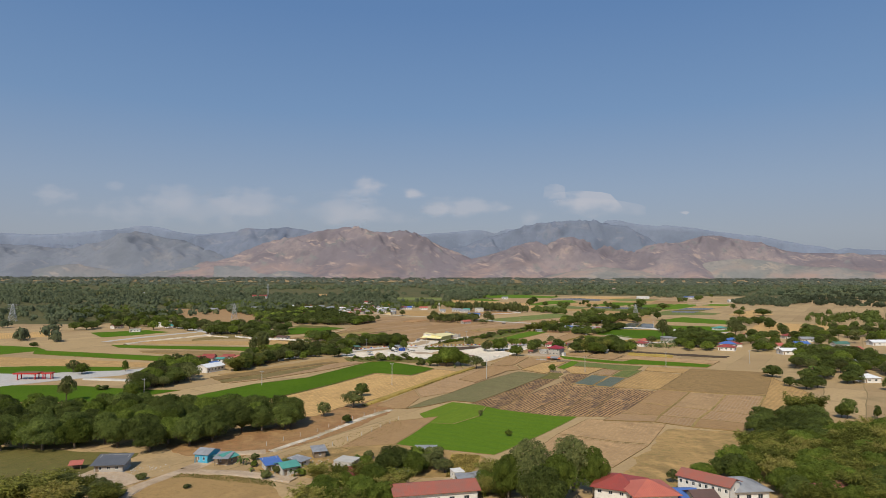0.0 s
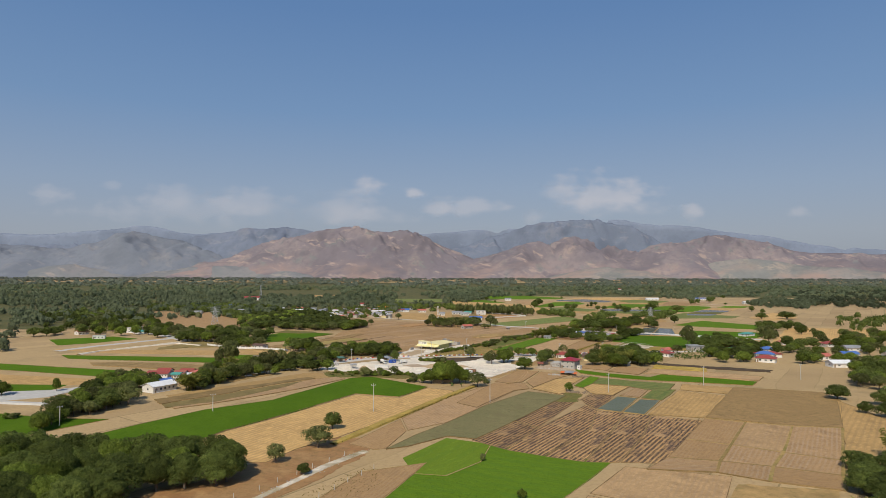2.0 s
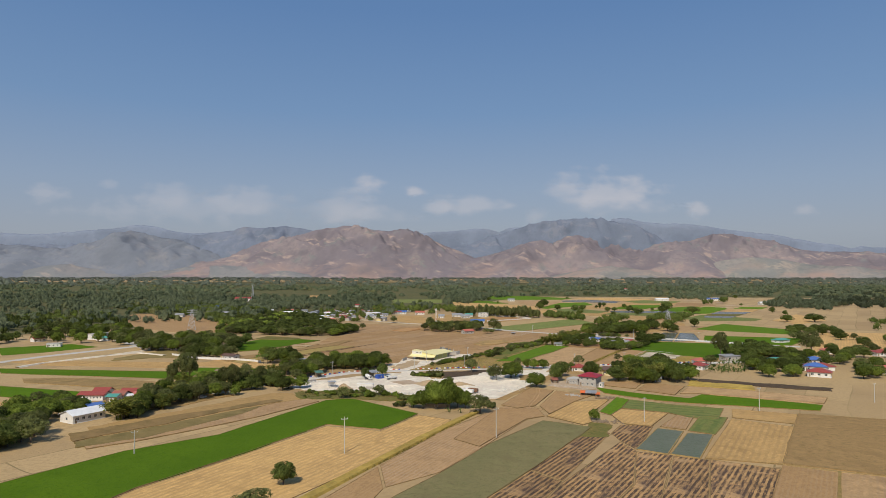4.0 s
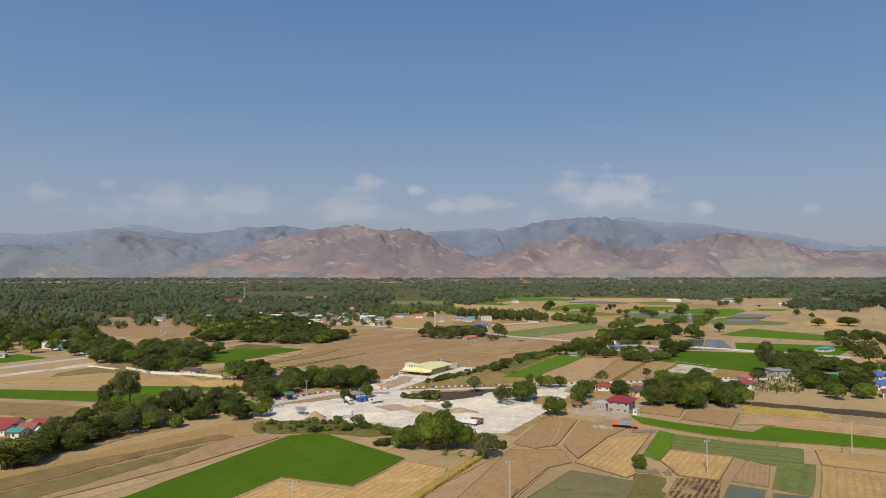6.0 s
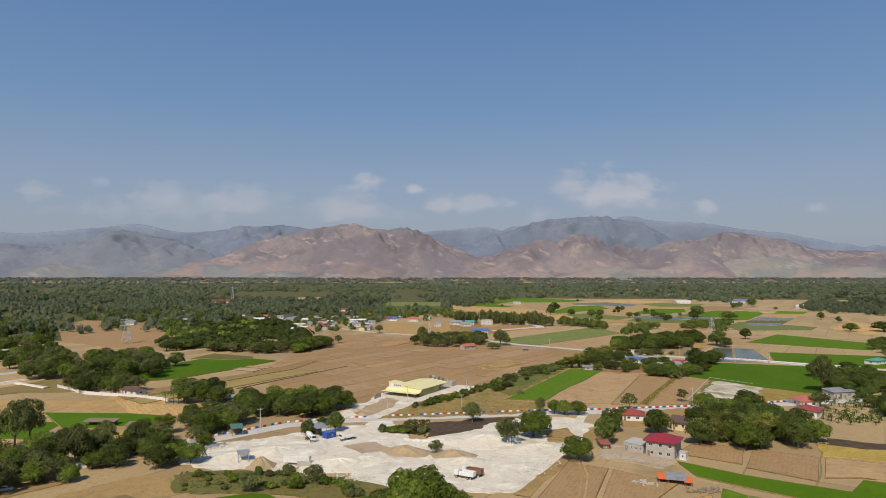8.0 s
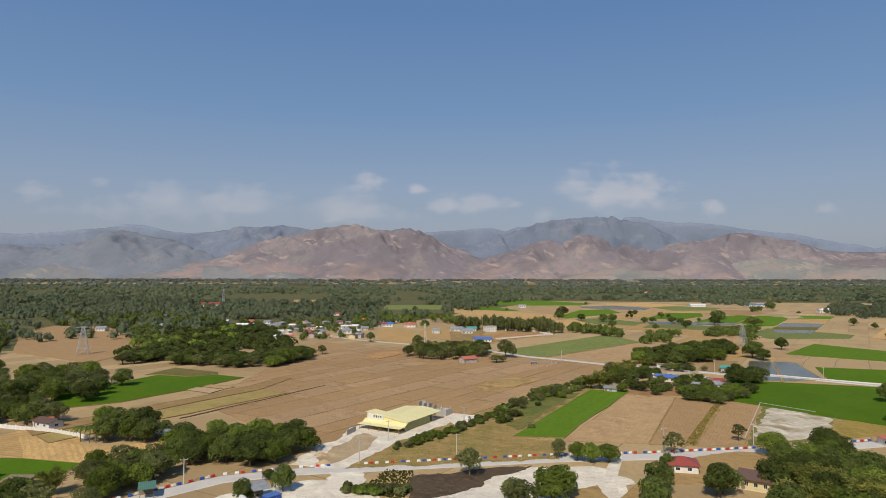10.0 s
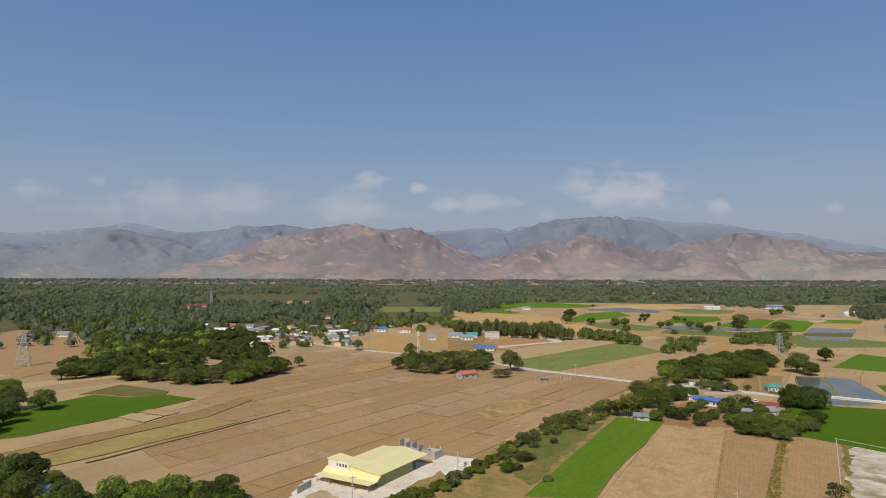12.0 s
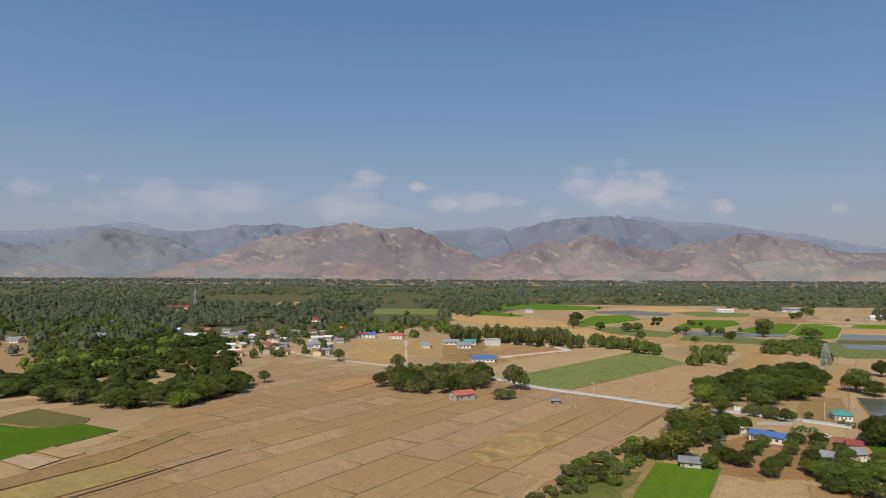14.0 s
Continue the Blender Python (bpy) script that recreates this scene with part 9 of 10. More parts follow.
grove(['mango'], [(188, 344.9), (224.9, 393.1), (252.8, 393.4), (223.1, 345.1), (198.3, 336.7)], 9, (3.8, 6.2), (5.7, 8.2), 107)
row_of_trees("palm", (219.7, 378.4, 3.3, 9.9))
grove(['mango', 'fresh', 'dusty', 'dusty'], [(-158.3, 339.5), (-174.4, 389.9), (-168.3, 438.4), (-140.7, 413), (-136.6, 369.8)], 38, (3.8, 6.2), (5, 10.5), 108)
grove(['mango'], [(-385.8, 662.3), (-418.7, 746.4), (-378.8, 731.7), (-348.2, 650.7)], 5, (4.8, 7.7), (7.2, 10.3), 109)
grove(['mango', 'fresh', 'dusty', 'bamboo'], [(-138.9, 386.1), (-131.2, 402.2), (-123.3, 451.5), (-87.5, 484.1), (-67, 500.6), (-79.2, 536.1), (-94.2, 524.1), (-115.1, 508.1), (-133, 474.1), (-132.6, 432.2)], 26, (3.3, 5.6), (4.5, 10.5), 110)
row_of_trees("dusty", (-138.1, 500.8, 5.6, 16.9), (-137.5, 508.2, 5.8, 16.1), (-103.7, 477.8, 5.2, 13.6), (-108.3, 480.3, 4.0, 11.9), (-137.3, 480.4, 2.9, 6.9), (-126.5, 430.2, 4.2, 11.8), (-99.5, 487.6, 4.4, 12.6), (-93.2, 494.8, 3.6, 10.4), (-140.8, 492.0, 3.4, 12.2))
row_of_trees("bamboo", (-127.8, 407.9, 6.0, 9.0), (-127, 411.6, 5.1, 8.2))
row_of_trees("fresh", (-1.2, 431.1, 4.6, 8.4), (4.8, 429.3, 5.6, 11.6), (10.6, 429.3, 5.6, 12.2), (14.6, 432.8, 4.4, 9.6), (3.9, 438.3, 5.0, 11.6), (9.8, 437.3, 5.4, 12.4), (-5.6, 432.9, 3.8, 6.2), (18.1, 431, 3.8, 8.0))
row_of_trees("dusty", (24.2, 420.6, 5.2, 8.2), (-41.1, 454.5, 3.9, 5.8), (-24, 462.2, 3.2, 5.5), (37.6, 514, 3.8, 6.5))
row_of_trees("shrub", (-12.3, 452.2, 1.6, 2.9), (-11.8, 449.9, 1.6, 2.5), (-9.5, 450.4, 1.6, 2.2), (-10.0, 452.7, 1.6, 1.8), (-11.3, 434.9, 1.7, 2.9), (-10.4, 437.4, 1.7, 2.5), (-12.9, 438.3, 1.7, 2.2), (-13.8, 435.8, 1.7, 1.8), (31.1, 432.3, 1.1, 2.8), (29.6, 433.0, 1.1, 2.5), (28.9, 431.5, 1.1, 2.2), (30.4, 430.8, 1.1, 1.8), (-5.3, 522.6, 2.4, 2.9), (-1.5, 521.2, 2.4, 2.5), (-0.1, 525.0, 2.4, 2.2), (-3.9, 526.4, 2.4, 1.8), (2.4, 523.0, 2.3, 2.9), (5.6, 521.4, 2.3, 2.5), (7.2, 524.6, 2.3, 2.2), (4.0, 526.2, 2.3, 1.8))
row_of_trees("shrub", (-10.0, 525.0, 1.5, 2.9), (-9.8, 522.6, 1.5, 2.5), (-7.4, 522.8, 1.5, 2.2), (-7.6, 525.2, 1.5, 1.8), (-36.9, 522.2, 1.5, 2.9), (-38.3, 520.4, 1.5, 2.5), (-36.5, 519.0, 1.5, 2.2), (-35.1, 520.8, 1.5, 1.8), (-35.4, 456.7, 1.9, 2.4))
row_of_trees("banana", (10.2, 423.3, 1.7, 3.4), (15.4, 421.6, 1.7, 3.8), (-9.9, 436.6, 2.3, 4.5), (-6.3, 432, 2.0, 3.5))
row_of_trees("fresh", (58.5, 485.1, 5.6, 8.1))
row_of_trees("mango", (-37.6, 515.8, 2.7, 6.5), (-28.2, 523.9, 3.6, 7.9), (79.8, 523.7, 4.5, 9.1), (75.1, 515.5, 3.5, 7.7), (97.8, 523.6, 5.1, 8.5), (150.3, 652.1, 4.0, 6.0))
row_of_trees("fresh", (71.5, 407.5, 2.6, 4.8))
row_of_trees("bare", (98.4, 564.8, 3.7, 7.4), (128.8, 582.3, 2.8, 6.4))
house("hut", "low hut with a grey roof under trees", 5.0, 434.0, -5.1, 10.1, 5, 1.9, "shed", "grey_roof", "wood", 1, 0, lift=0.4)
grove(['mango', 'fresh', 'mango'], [(106, 503.1), (132, 564.7), (162.4, 575.5), (139.9, 507.6)], 17, (4.3, 6.2), (6.7, 9.8), 111)
grove(['fresh', 'mango'], [(140.6, 510.6), (155.9, 541.1), (164.5, 532), (155.6, 510.6)], 4, (3.8, 5.3), (5.2, 7.2), 112)
grove(['mango', 'mango', 'fresh'], [(183, 520.1), (221.8, 582.1), (260.6, 593.8), (219.1, 520)], 15, (4.3, 6.2), (6.2, 9.3), 113)
grove(['mango'], [(224.5, 619.7), (252.3, 671.8), (277.3, 655.2), (251.2, 601.2)], 15, (4.3, 5.8), (6.2, 8.8), 114)
row_of_trees("dusty", (210.6, 606.4, 6.7, 19.5), (289.3, 627.9, 8.7, 18.1), (188.6, 571, 4.5, 6.9))
row_of_trees("banana", (175.8, 546.6, 2.1, 4.5), (176.9, 542.9, 2.1, 4.5), (178, 539.2, 2.1, 4.4), (184.4, 546.6, 2.1, 4.5), (185.5, 542.8, 2.1, 4.5), (186.5, 539.1, 2.1, 4.4), (193, 546.6, 2.1, 4.5), (194, 542.8, 2.1, 4.5))
grove(['banana'], [(170, 537.4), (185.7, 564.6), (204.9, 556.4), (194.6, 533.7)], 22, (1.3, 2.3), (2.6, 4.1), 115)
grove(['mango'], [(359.6, 791.1), (398.9, 849.1), (420.1, 801.7), (395.5, 760.7)], 11, (3.8, 6.7), (6.2, 10.3), 116)
row_of_trees("mango", (448.8, 960.4, 8.2, 9.6), (484.3, 960.3, 12.3, 11.0), (523.5, 1141.7, 5.1, 10.1), (516.7, 1091.8, 4.0, 8.0))
grove(['mango', 'fresh', 'dusty', 'dusty'], [(-229.4, 646.3), (-267.8, 715.6), (-235.7, 716), (-209.9, 732.4), (-162.1, 698.8), (-155.9, 651)], 45, (4.8, 7.2), (8.4, 11.8), 117)
grove(['mango', 'mango', 'fresh', 'dusty'], [(-110.3, 575.8), (-121.9, 599.9), (-101.2, 598.3), (-91.1, 578.2)], 12, (4.3, 6.2), (7.7, 10.8), 118)
grove(['mango', 'mango', 'fresh', 'dusty'], [(-180.3, 603.8), (-194.4, 634.6), (-162.1, 631.6), (-142.3, 604.2)], 17, (3.8, 5.8), (7.2, 10.3), 119)
row_of_trees("palm", (-118.1, 579.4, 3.5, 7.0), (-114, 578, 3.5, 7.8), (-111.6, 578, 3.7, 8.2))
grove(['mango', 'fresh', 'fresh', 'mango'], [(-71.1, 551.5), (-81.3, 572.5), (-59.8, 580.1), (-36, 582.6), (-29.4, 564.2), (-41.3, 546.2)], 34, (4.3, 6.2), (7.4, 10.3), 120)
grove(['mango', 'fresh', 'dusty', 'dusty'], [(-87.6, 525.1), (-92.5, 544.6), (-74.5, 550.3), (-66.3, 537), (-74.1, 523)], 12, (3.8, 5.8), (6.2, 9.3), 121)
row_of_trees("mango", (-93.9, 595.8, 2.9, 4.4), (-35.3, 534.8, 2.0, 3.3))
grove(["mango", "mango", "fresh", "mango", "dusty"], [(-206, 783.7), (-224.9, 817), (-208, 828.2), (-184.9, 802.2)], 14, (4.8, 7.0), (6.2, 8.6), 122)
grove(["mango", "mango", "fresh", "mango", "dusty"], [(-170.8, 779.5), (-125.1, 770.6), (-140, 800.7), (-185, 806.9)], 14, (4.8, 7.0), (6.2, 8.6), 123)
grove(["mango", "mango", "fresh", "mango", "dusty"], [(-124.6, 770.6), (-97.7, 774.1), (-108.3, 806.6), (-140, 800.7)], 14, (4.8, 7.0), (6.2, 8.6), 124)
grove(["mango", "mango", "fresh", "mango", "dusty"], [(-98.2, 776.7), (-79.9, 819.1), (-96.4, 856.1), (-108.3, 808.2)], 14, (4.8, 7.0), (6.2, 8.6), 125)
woodland("grove", [(-226, 810.2), (-187.9, 806.8), (-141.8, 797.6), (-109.1, 805), (-93.8, 848), (-126.1, 935.2), (-190.4, 1095.9), (-303.3, 1057.6), (-239, 929.7), (-221.8, 859.3), (-237.7, 834.4)], 210, (5.6, 8.2), (5.0, 7.2), 77, "dense grove of dark green mango trees", "mango")
woodland("grove", [(-247, 876.2), (-269.7, 967.4), (-294.1, 1089.4), (-216.7, 1072.9), (-171.9, 933), (-201.8, 860.1)], 24, (4.5, 6.5), (6.5, 8.4), 78, "lighter green trees among dark ones", "fresh")
woodland("grove", [(-313.1, 926.2), (-651.4, 1398), (-574.1, 1405), (-424.2, 1418.8), (-190.4, 1095.9), (-278.2, 1059.1), (-311.5, 1028.8), (-377.8, 1084.2)], 130, (5.5, 8.5), (5.5, 8.5), 79, "dense grove of dark green trees", "mango")
wall_run("boundary_wall", "long low concrete wall at the field edge", [(-130.5, 1004.9), (-97.7, 994.8), (-72.3, 960.2), (-43, 936.2), (-12.9, 917.3)], 0.9, "concrete", 5.0)
row_of_trees("fresh", (-84, 822.4, 4.1, 8.1), (-90, 808.9, 6.0, 10.2), (-96.1, 783.5, 5.6, 8.3), (-99, 774.1, 4.9, 7.5), (-93, 793.5, 6.3, 10.9))
row_of_trees("dusty", (-78.6, 844.7, 3.6, 7.3), (-51.6, 938.8, 4.5, 9.1), (-6.3, 899.1, 5.3, 10.5))
grove(['dusty', 'mango', 'bamboo', 'dusty'], [(-10.9, 821.8), (-11.8, 868.1), (51.6, 889.2), (51.1, 836.6), (26.4, 806.9)], 53, (3.4, 5.3), (6.7, 9.3), 126)
row_of_trees("dusty", (63.6, 828.1, 6.9, 13.7), (68.8, 824.8, 3.1, 9.3), (54.3, 798.8, 5.2, 5.7), (59.5, 802, 2.9, 4.6))
grove(['mango', 'mango', 'mango', 'fresh'], [(148.9, 788), (168.9, 828.6), (220.1, 877.9), (259.3, 898.3), (243.2, 844.1), (216.6, 809.2), (168.8, 775.6)], 48, (5.0, 7.5), (7.2, 10.3), 127)
woodland("grove", [(192.1, 921.3), (225.1, 992.9), (264, 1018.1), (221.1, 928.2)], 21, (4.4, 6.6), (6.0, 8.7), 128, "grove of dark green trees among fields", "mango")
woodland("grove", [(149, 1050.5), (164.4, 1085.4), (202.8, 1014.8), (193.7, 977)], 33, (4.0, 6.2), (6.4, 10.1), 129, "grove of dark green trees among fields", "mango")
woodland("grove", [(28.1, 1077.3), (31, 1121.2), (96.9, 1102.6), (147.4, 1055), (139.2, 1019.5), (86.2, 1051.5)], 71, (3.7, 5.6), (11.0, 15.6), 130, "grove of dark green trees among fields", "dusty")
woodland("grove", [(-95.8, 1101.8), (-109.6, 1280.5), (31.6, 1247.2), (30.9, 1109.7), (-25.4, 1117.6)], 54, (4.4, 7.0), (7.4, 11.0), 131, "grove of dark green trees among fields", "mango")
woodland("grove", [(280.6, 995.8), (329.1, 1084.9), (372.1, 1067.8), (295.4, 920.5), (290.3, 955.3)], 37, (4.4, 6.2), (5.5, 7.8), 132, "grove of dark green trees among fields", "mango")
grove(['fresh', 'dusty'], [(170.2, 752.5), (157, 766.7), (163.5, 775.4), (188.7, 759.7), (185, 750.9)], 12, (1.9, 3.5), (3.1, 5.2), 133)
grove(['mango', 'fresh', 'mango'], [(108.8, 708.2), (122.1, 736.8), (148.2, 755.1), (140.5, 731.8), (117.7, 704.7)], 12, (3.5, 5.0), (4.9, 7.2), 134)
land("yard", [(107.6, 681.2), (127, 712.6), (149.8, 734.9), (183.4, 726.8), (147.3, 673.6), (122.2, 671.9)], "orange", 0.260, "bare brown orchard ground", rag=1.6)
row_of_trees("mango", (119.5, 693.3, 3.6, 6.0), (121.5, 689.2, 3.3, 5.6), (124.3, 685.3, 3.4, 5.8), (134.1, 700.1, 3.4, 5.4), (142.4, 710.6, 3.1, 4.9), (152.1, 724.2, 2.9, 3.4), (128, 675.4, 3.3, 5.9), (138.4, 687.7, 2.8, 4.7), (148.3, 701.4, 3.3, 5.5), (158, 716, 3.4, 4.5), (146.9, 687.1, 3.3, 5.8), (156.5, 699.9, 3.4, 5.4), (165.1, 714.2, 3.6, 5.0), (160.2, 691.5, 4.3, 6.3), (142.8, 667.1, 4.5, 7.3), (186.8, 714.8, 5.4, 11.2), (133.8, 683.7, 2.7, 4.4))
row_of_trees("fresh", (146.8, 660.9, 4.3, 6.4), (142.3, 680.9, 2.6, 4.5), (146.8, 736.5, 4.3, 5.8), (112.7, 683.9, 3.2, 5.1), (117.2, 716.3, 4.0, 8.0))
grove(['mango', 'fresh', 'dusty'], [(130.3, 655.7), (147.1, 679.3), (174.3, 691.1), (184.4, 686.3), (164.2, 658.8)], 18, (3.5, 5.2), (4.1, 6.4), 135)
grove(['mango'], [(182, 714.2), (202.8, 741.3), (217, 736.9), (195.5, 706.9)], 11, (3.8, 5.8), (5.7, 7.7), 136)
grove(['bamboo', 'dusty'], [(116.1, 729.2), (122.2, 743.7), (137.1, 754.7), (131.4, 734.3)], 7, (2.9, 4.8), (6.2, 9.3), 137)
row_of_trees("bamboo", (98, 693.6, 4.8, 7.7), (102.9, 693.8, 4.8, 9.7), (107.5, 695.9, 4.9, 9.0), (150.6, 766.5, 3.8, 7.7))
grove(['shrub', 'fresh', 'shrub'], [(-0.5, 570.2), (6.5, 582.1), (19.9, 596.4), (29.5, 612.8), (43.5, 638.7), (44.9, 630.4), (31.1, 604.7), (21.7, 589.4), (8.7, 575.1), (3, 566.7)], 42, (1.2, 2.3), (1.6, 3.3), 138)
grove(['shrub', 'fresh', 'dusty', 'shrub'], [(39.1, 610.1), (44.6, 638.8), (64.2, 676.1), (83.2, 709.8), (98.5, 713), (93.3, 691.1), (70.4, 654.9), (54.7, 633), (42.6, 606.2)], 48, (1.4, 2.9), (1.9, 3.9), 139)
land("rough_grass_patch", [(42.8, 608.2), (58.2, 634.7), (82.6, 679.9), (88.9, 680), (62.2, 626.6), (47.2, 597.4)], "grass", 0.284, "green rough grass beside the hedge", rag=1.3)
land("rubble_lot", [(16.7, 616.8), (20.6, 629.2), (31, 626.1), (33.5, 614.2), (23.6, 607.2)], "gravel", 0.300, "white rubble beside the unfinished block building", rag=2.6)
tufts("rough_grass", [(106.1, 576.4), (130.6, 620), (152.5, 659.3), (155, 657.3), (133.6, 620.1), (109.5, 575)], 900, 0.5, "hay", "dry yellow weeds between two paddies", 901)
wall_run("boundary_wall", "low white boundary wall round the rubble lot", [(133.4, 587.1), (171.9, 654.6), (187.3, 633.4)], 0.5, "concrete", 3.0)
grove(['shrub', 'fresh', 'shrub', 'dusty'], [(53.8, 653.8), (63.3, 671.5), (93.6, 698.3), (96.1, 693.6), (69.7, 661.3)], 28, (1.2, 2.4), (1.9, 3.6), 140)
grove(['banana'], [(192.3, 749), (196, 751.2), (204.9, 736.5), (199.9, 731.8)], 14, (1.5, 2.3), (2.6, 4.1), 141)
grove(['banana'], [(166, 735.3), (173.2, 740.4), (177.5, 735.7), (171.5, 729.1)], 11, (1.5, 2.3), (2.6, 4.1), 142)
row_of_trees("shrub", (12.7, 587.3, 1.2, 2.7), (10.9, 586.9, 1.2, 2.4), (11.3, 585.1, 1.2, 2.0), (13.1, 585.5, 1.2, 1.7), (53.6, 601.9, 1.8, 1.8))
row_of_trees("dusty", (26, 539.4, 4.2, 8.5), (57, 558.8, 2.8, 6.7))
row_of_trees("fresh", (62.9, 556.4, 3.1, 6.3), (66.9, 554.1, 3.5, 6.5), (73.2, 554.1, 4.0, 6.2))
row_of_trees("mango", (175.8, 1241.3, 7.3, 13.3), (228.4, 1206.4, 4.1, 6.3), (274.6, 1174.5, 5.4, 8.4), (289.7, 1189.1, 4.9, 7.4), (260.4, 1086, 3.9, 6.3), (282.5, 1283.1, 2.8, 6.2), (289, 1283.6, 2.8, 6.2), (357.8, 1208, 2.8, 5.6), (354.1, 1147.7, 8.0, 11.5), (395.2, 1132.3, 11.2, 11.2), (307.2, 1126.8, 3.4, 6.7), (316.8, 1170.6, 3.6, 6.0), (323.7, 1205.7, 3.1, 6.3), (301.3, 1104.1, 3.5, 7.6), (249.3, 826.6, 7.9, 12.8), (251.9, 815.2, 6.5, 8.2), (299.4, 881.3, 5.2, 10.5), (-36, 1454.3, 5.2, 8.7), (340.2, 1315.3, 3.2, 6.5), (344.2, 1287.8, 3.1, 5.6))
row_of_trees("mango", (588.2, 1386.3, 3.4, 4.6), (124.1, 1468.9, 2.6, 5.2), (309, 1685.9, 3.6, 6.2))
row_of_trees("shrub", (242, 979.4, 1.1, 2.6))
woodland("grove", [(530.9, 1427.6), (761.7, 1800), (722.2, 1690.4), (565.7, 1430.6)], 8, (6.2, 8.8), (8.3, 11.0), 143, "grove of dark green trees among fields", "mango")
grove(['mango', 'fresh', 'dusty', 'bamboo'], [(-135.4, 383.7), (-125, 411.6), (-115, 441.5), (-102.7, 462.3), (-108.9, 477.8), (-125.7, 459), (-136.2, 423.6), (-146.2, 398.8)], 20, (3.3, 5.2), (4.2, 9.6), 144)
grove(['mango', 'dusty', 'mango'], [(-126.1, 394.2), (-121.1, 415.5), (-114.1, 444.4), (-121.1, 456.8), (-130.1, 427.8), (-133.4, 405.8)], 7, (3.6, 5.4), (6.7, 9.3), 145)
grove(['mango', 'fresh'], [(250.4, 510.2), (285.9, 571.5), (332.6, 588), (289, 510.7)], 9, (3.8, 5.8), (5.7, 8.2), 146)
grove(['mango', 'dusty'], [(259.3, 457.5), (291.5, 501.9), (331.4, 502.4), (295.5, 453.3)], 9, (3.8, 5.8), (5.7, 8.2), 147)
grove(['mango', 'fresh'], [(229.8, 548.8), (263.9, 612.5), (298.9, 604.3), (270.3, 549.3)], 8, (3.8, 5.8), (5.7, 8.2), 148)
grove(['shrub'], [(-65.2, 465.8), (-60.6, 470.9), (-12.4, 463.9), (-6.6, 455.6), (-60.4, 454.6)], 19, (0.8, 1.8), (1.0, 2.4), 149)
row_of_trees("dusty", (11.4, 492.6, 2.5, 4.9))
row_of_trees("fresh", (48, 515.9, 6.9, 9.5), (51.2, 521.1, 4.8, 8.8))
row_of_trees("bare", (38.3, 503.1, 4.1, 10.2))
row_of_trees("dusty", (36.8, 514.2, 3.6, 7.3))
land("grass_patch", [(53.2, 524.8), (64.1, 531), (62.4, 511.8), (53, 504.3)], "patchy", 0.270, "dry grass patch in the gravel yard", rag=1.3)
land("earth_patch", [(-21.9, 502.8), (-10.7, 507.9), (-3.9, 498.6), (-14.6, 491.9)], "dirt", 0.270, "tan wheel worn earth in the gravel yard", rag=0.9)
grove(['mango', 'fresh', 'dusty'], [(-103.6, 464.6), (-86.3, 480.2), (-70.1, 505), (-76.2, 524), (-97.9, 499.2), (-108.9, 477.8)], 11, (2.9, 4.4), (4.1, 6.7), 150)
woodland("grove", [(-420, 763.2), (-624.6, 1062), (-445.7, 1029.5), (-323.5, 839), (-334, 772.7)], 71, (4.0, 6.2), (6.4, 9.2), 151, "grove of dark green trees among fields", "mango")
grove(['mango', 'fresh', 'dusty'], [(-349.7, 703.8), (-453.9, 881.4), (-473.1, 995.2), (-344.4, 805.9), (-306, 703.6)], 56, (3.8, 6.2), (7.2, 10.8), 152)
grove(['mango', 'fresh', 'dusty'], [(-304, 718.2), (-358.6, 816.4), (-355.5, 874.5), (-272.9, 758.4), (-255.1, 710.6)], 31, (3.8, 5.8), (6.7, 9.8), 153)
woodland("grove", [(-523.8, 945.6), (-585.5, 1073.6), (-534.4, 1142.6), (-438.1, 1013.1), (-449.2, 930)], 75, (3.5, 5.3), (6.0, 8.7), 154, "grove of dark green trees among fields", "mango")
woodland("grove", [(-221.1, 859.3), (-310, 1003.2), (-328.2, 1056.1), (-313.9, 1067), (-231.2, 930.1), (-206.9, 868.7)], 40, (5, 7.5), (5.5, 8), 80, "dense grove of dark green trees", "mango")
woodland("grove", [(-383, 1083.9), (-486.6, 1209), (-371.3, 1308.1), (-249.2, 1152.8), (-294.1, 1089.4)], 33, (4.4, 7.0), (7.4, 11.0), 155, "grove of dark green trees among fields", "mango")
grove(['mango', 'fresh'], [(-269.4, 683.8), (-310.6, 767.7), (-272.4, 762.7), (-235, 694.7)], 11, (3.4, 5.8), (6.2, 9.3), 156)
grove(['mango', 'fresh', 'dusty'], [(319.9, 586.8), (415.1, 734.4), (501.9, 721.5), (564.3, 694.6), (455.4, 561)], 73, (3.8, 6.7), (6.2, 10.3), 157)
grove(['mango', 'fresh', 'dusty', 'mango'], [(227.3, 416.3), (289.8, 517.6), (326.3, 469.9), (355.3, 458.1), (296.8, 383), (253.6, 400.1)], 62, (3.8, 6.2), (6.2, 9.3), 158)
grove(['mango', 'dusty'], [(267.2, 595.8), (373.2, 818.1), (412.8, 766.1), (322.2, 596.7)], 17, (3.8, 6.2), (6.2, 9.3), 159)
grove(['mango', 'fresh'], [(225.6, 329), (273.7, 393.5), (303.6, 383.1), (254.6, 321.7)], 11, (3.8, 6.2), (6.2, 9.3), 160)
woodland("grove", [(410.6, 749.9), (589.3, 1010.1), (782.3, 962.1), (600.1, 738.6)], 75, (4.4, 7.0), (6.4, 10.1), 161, "grove of dark green trees among fields", "mango")
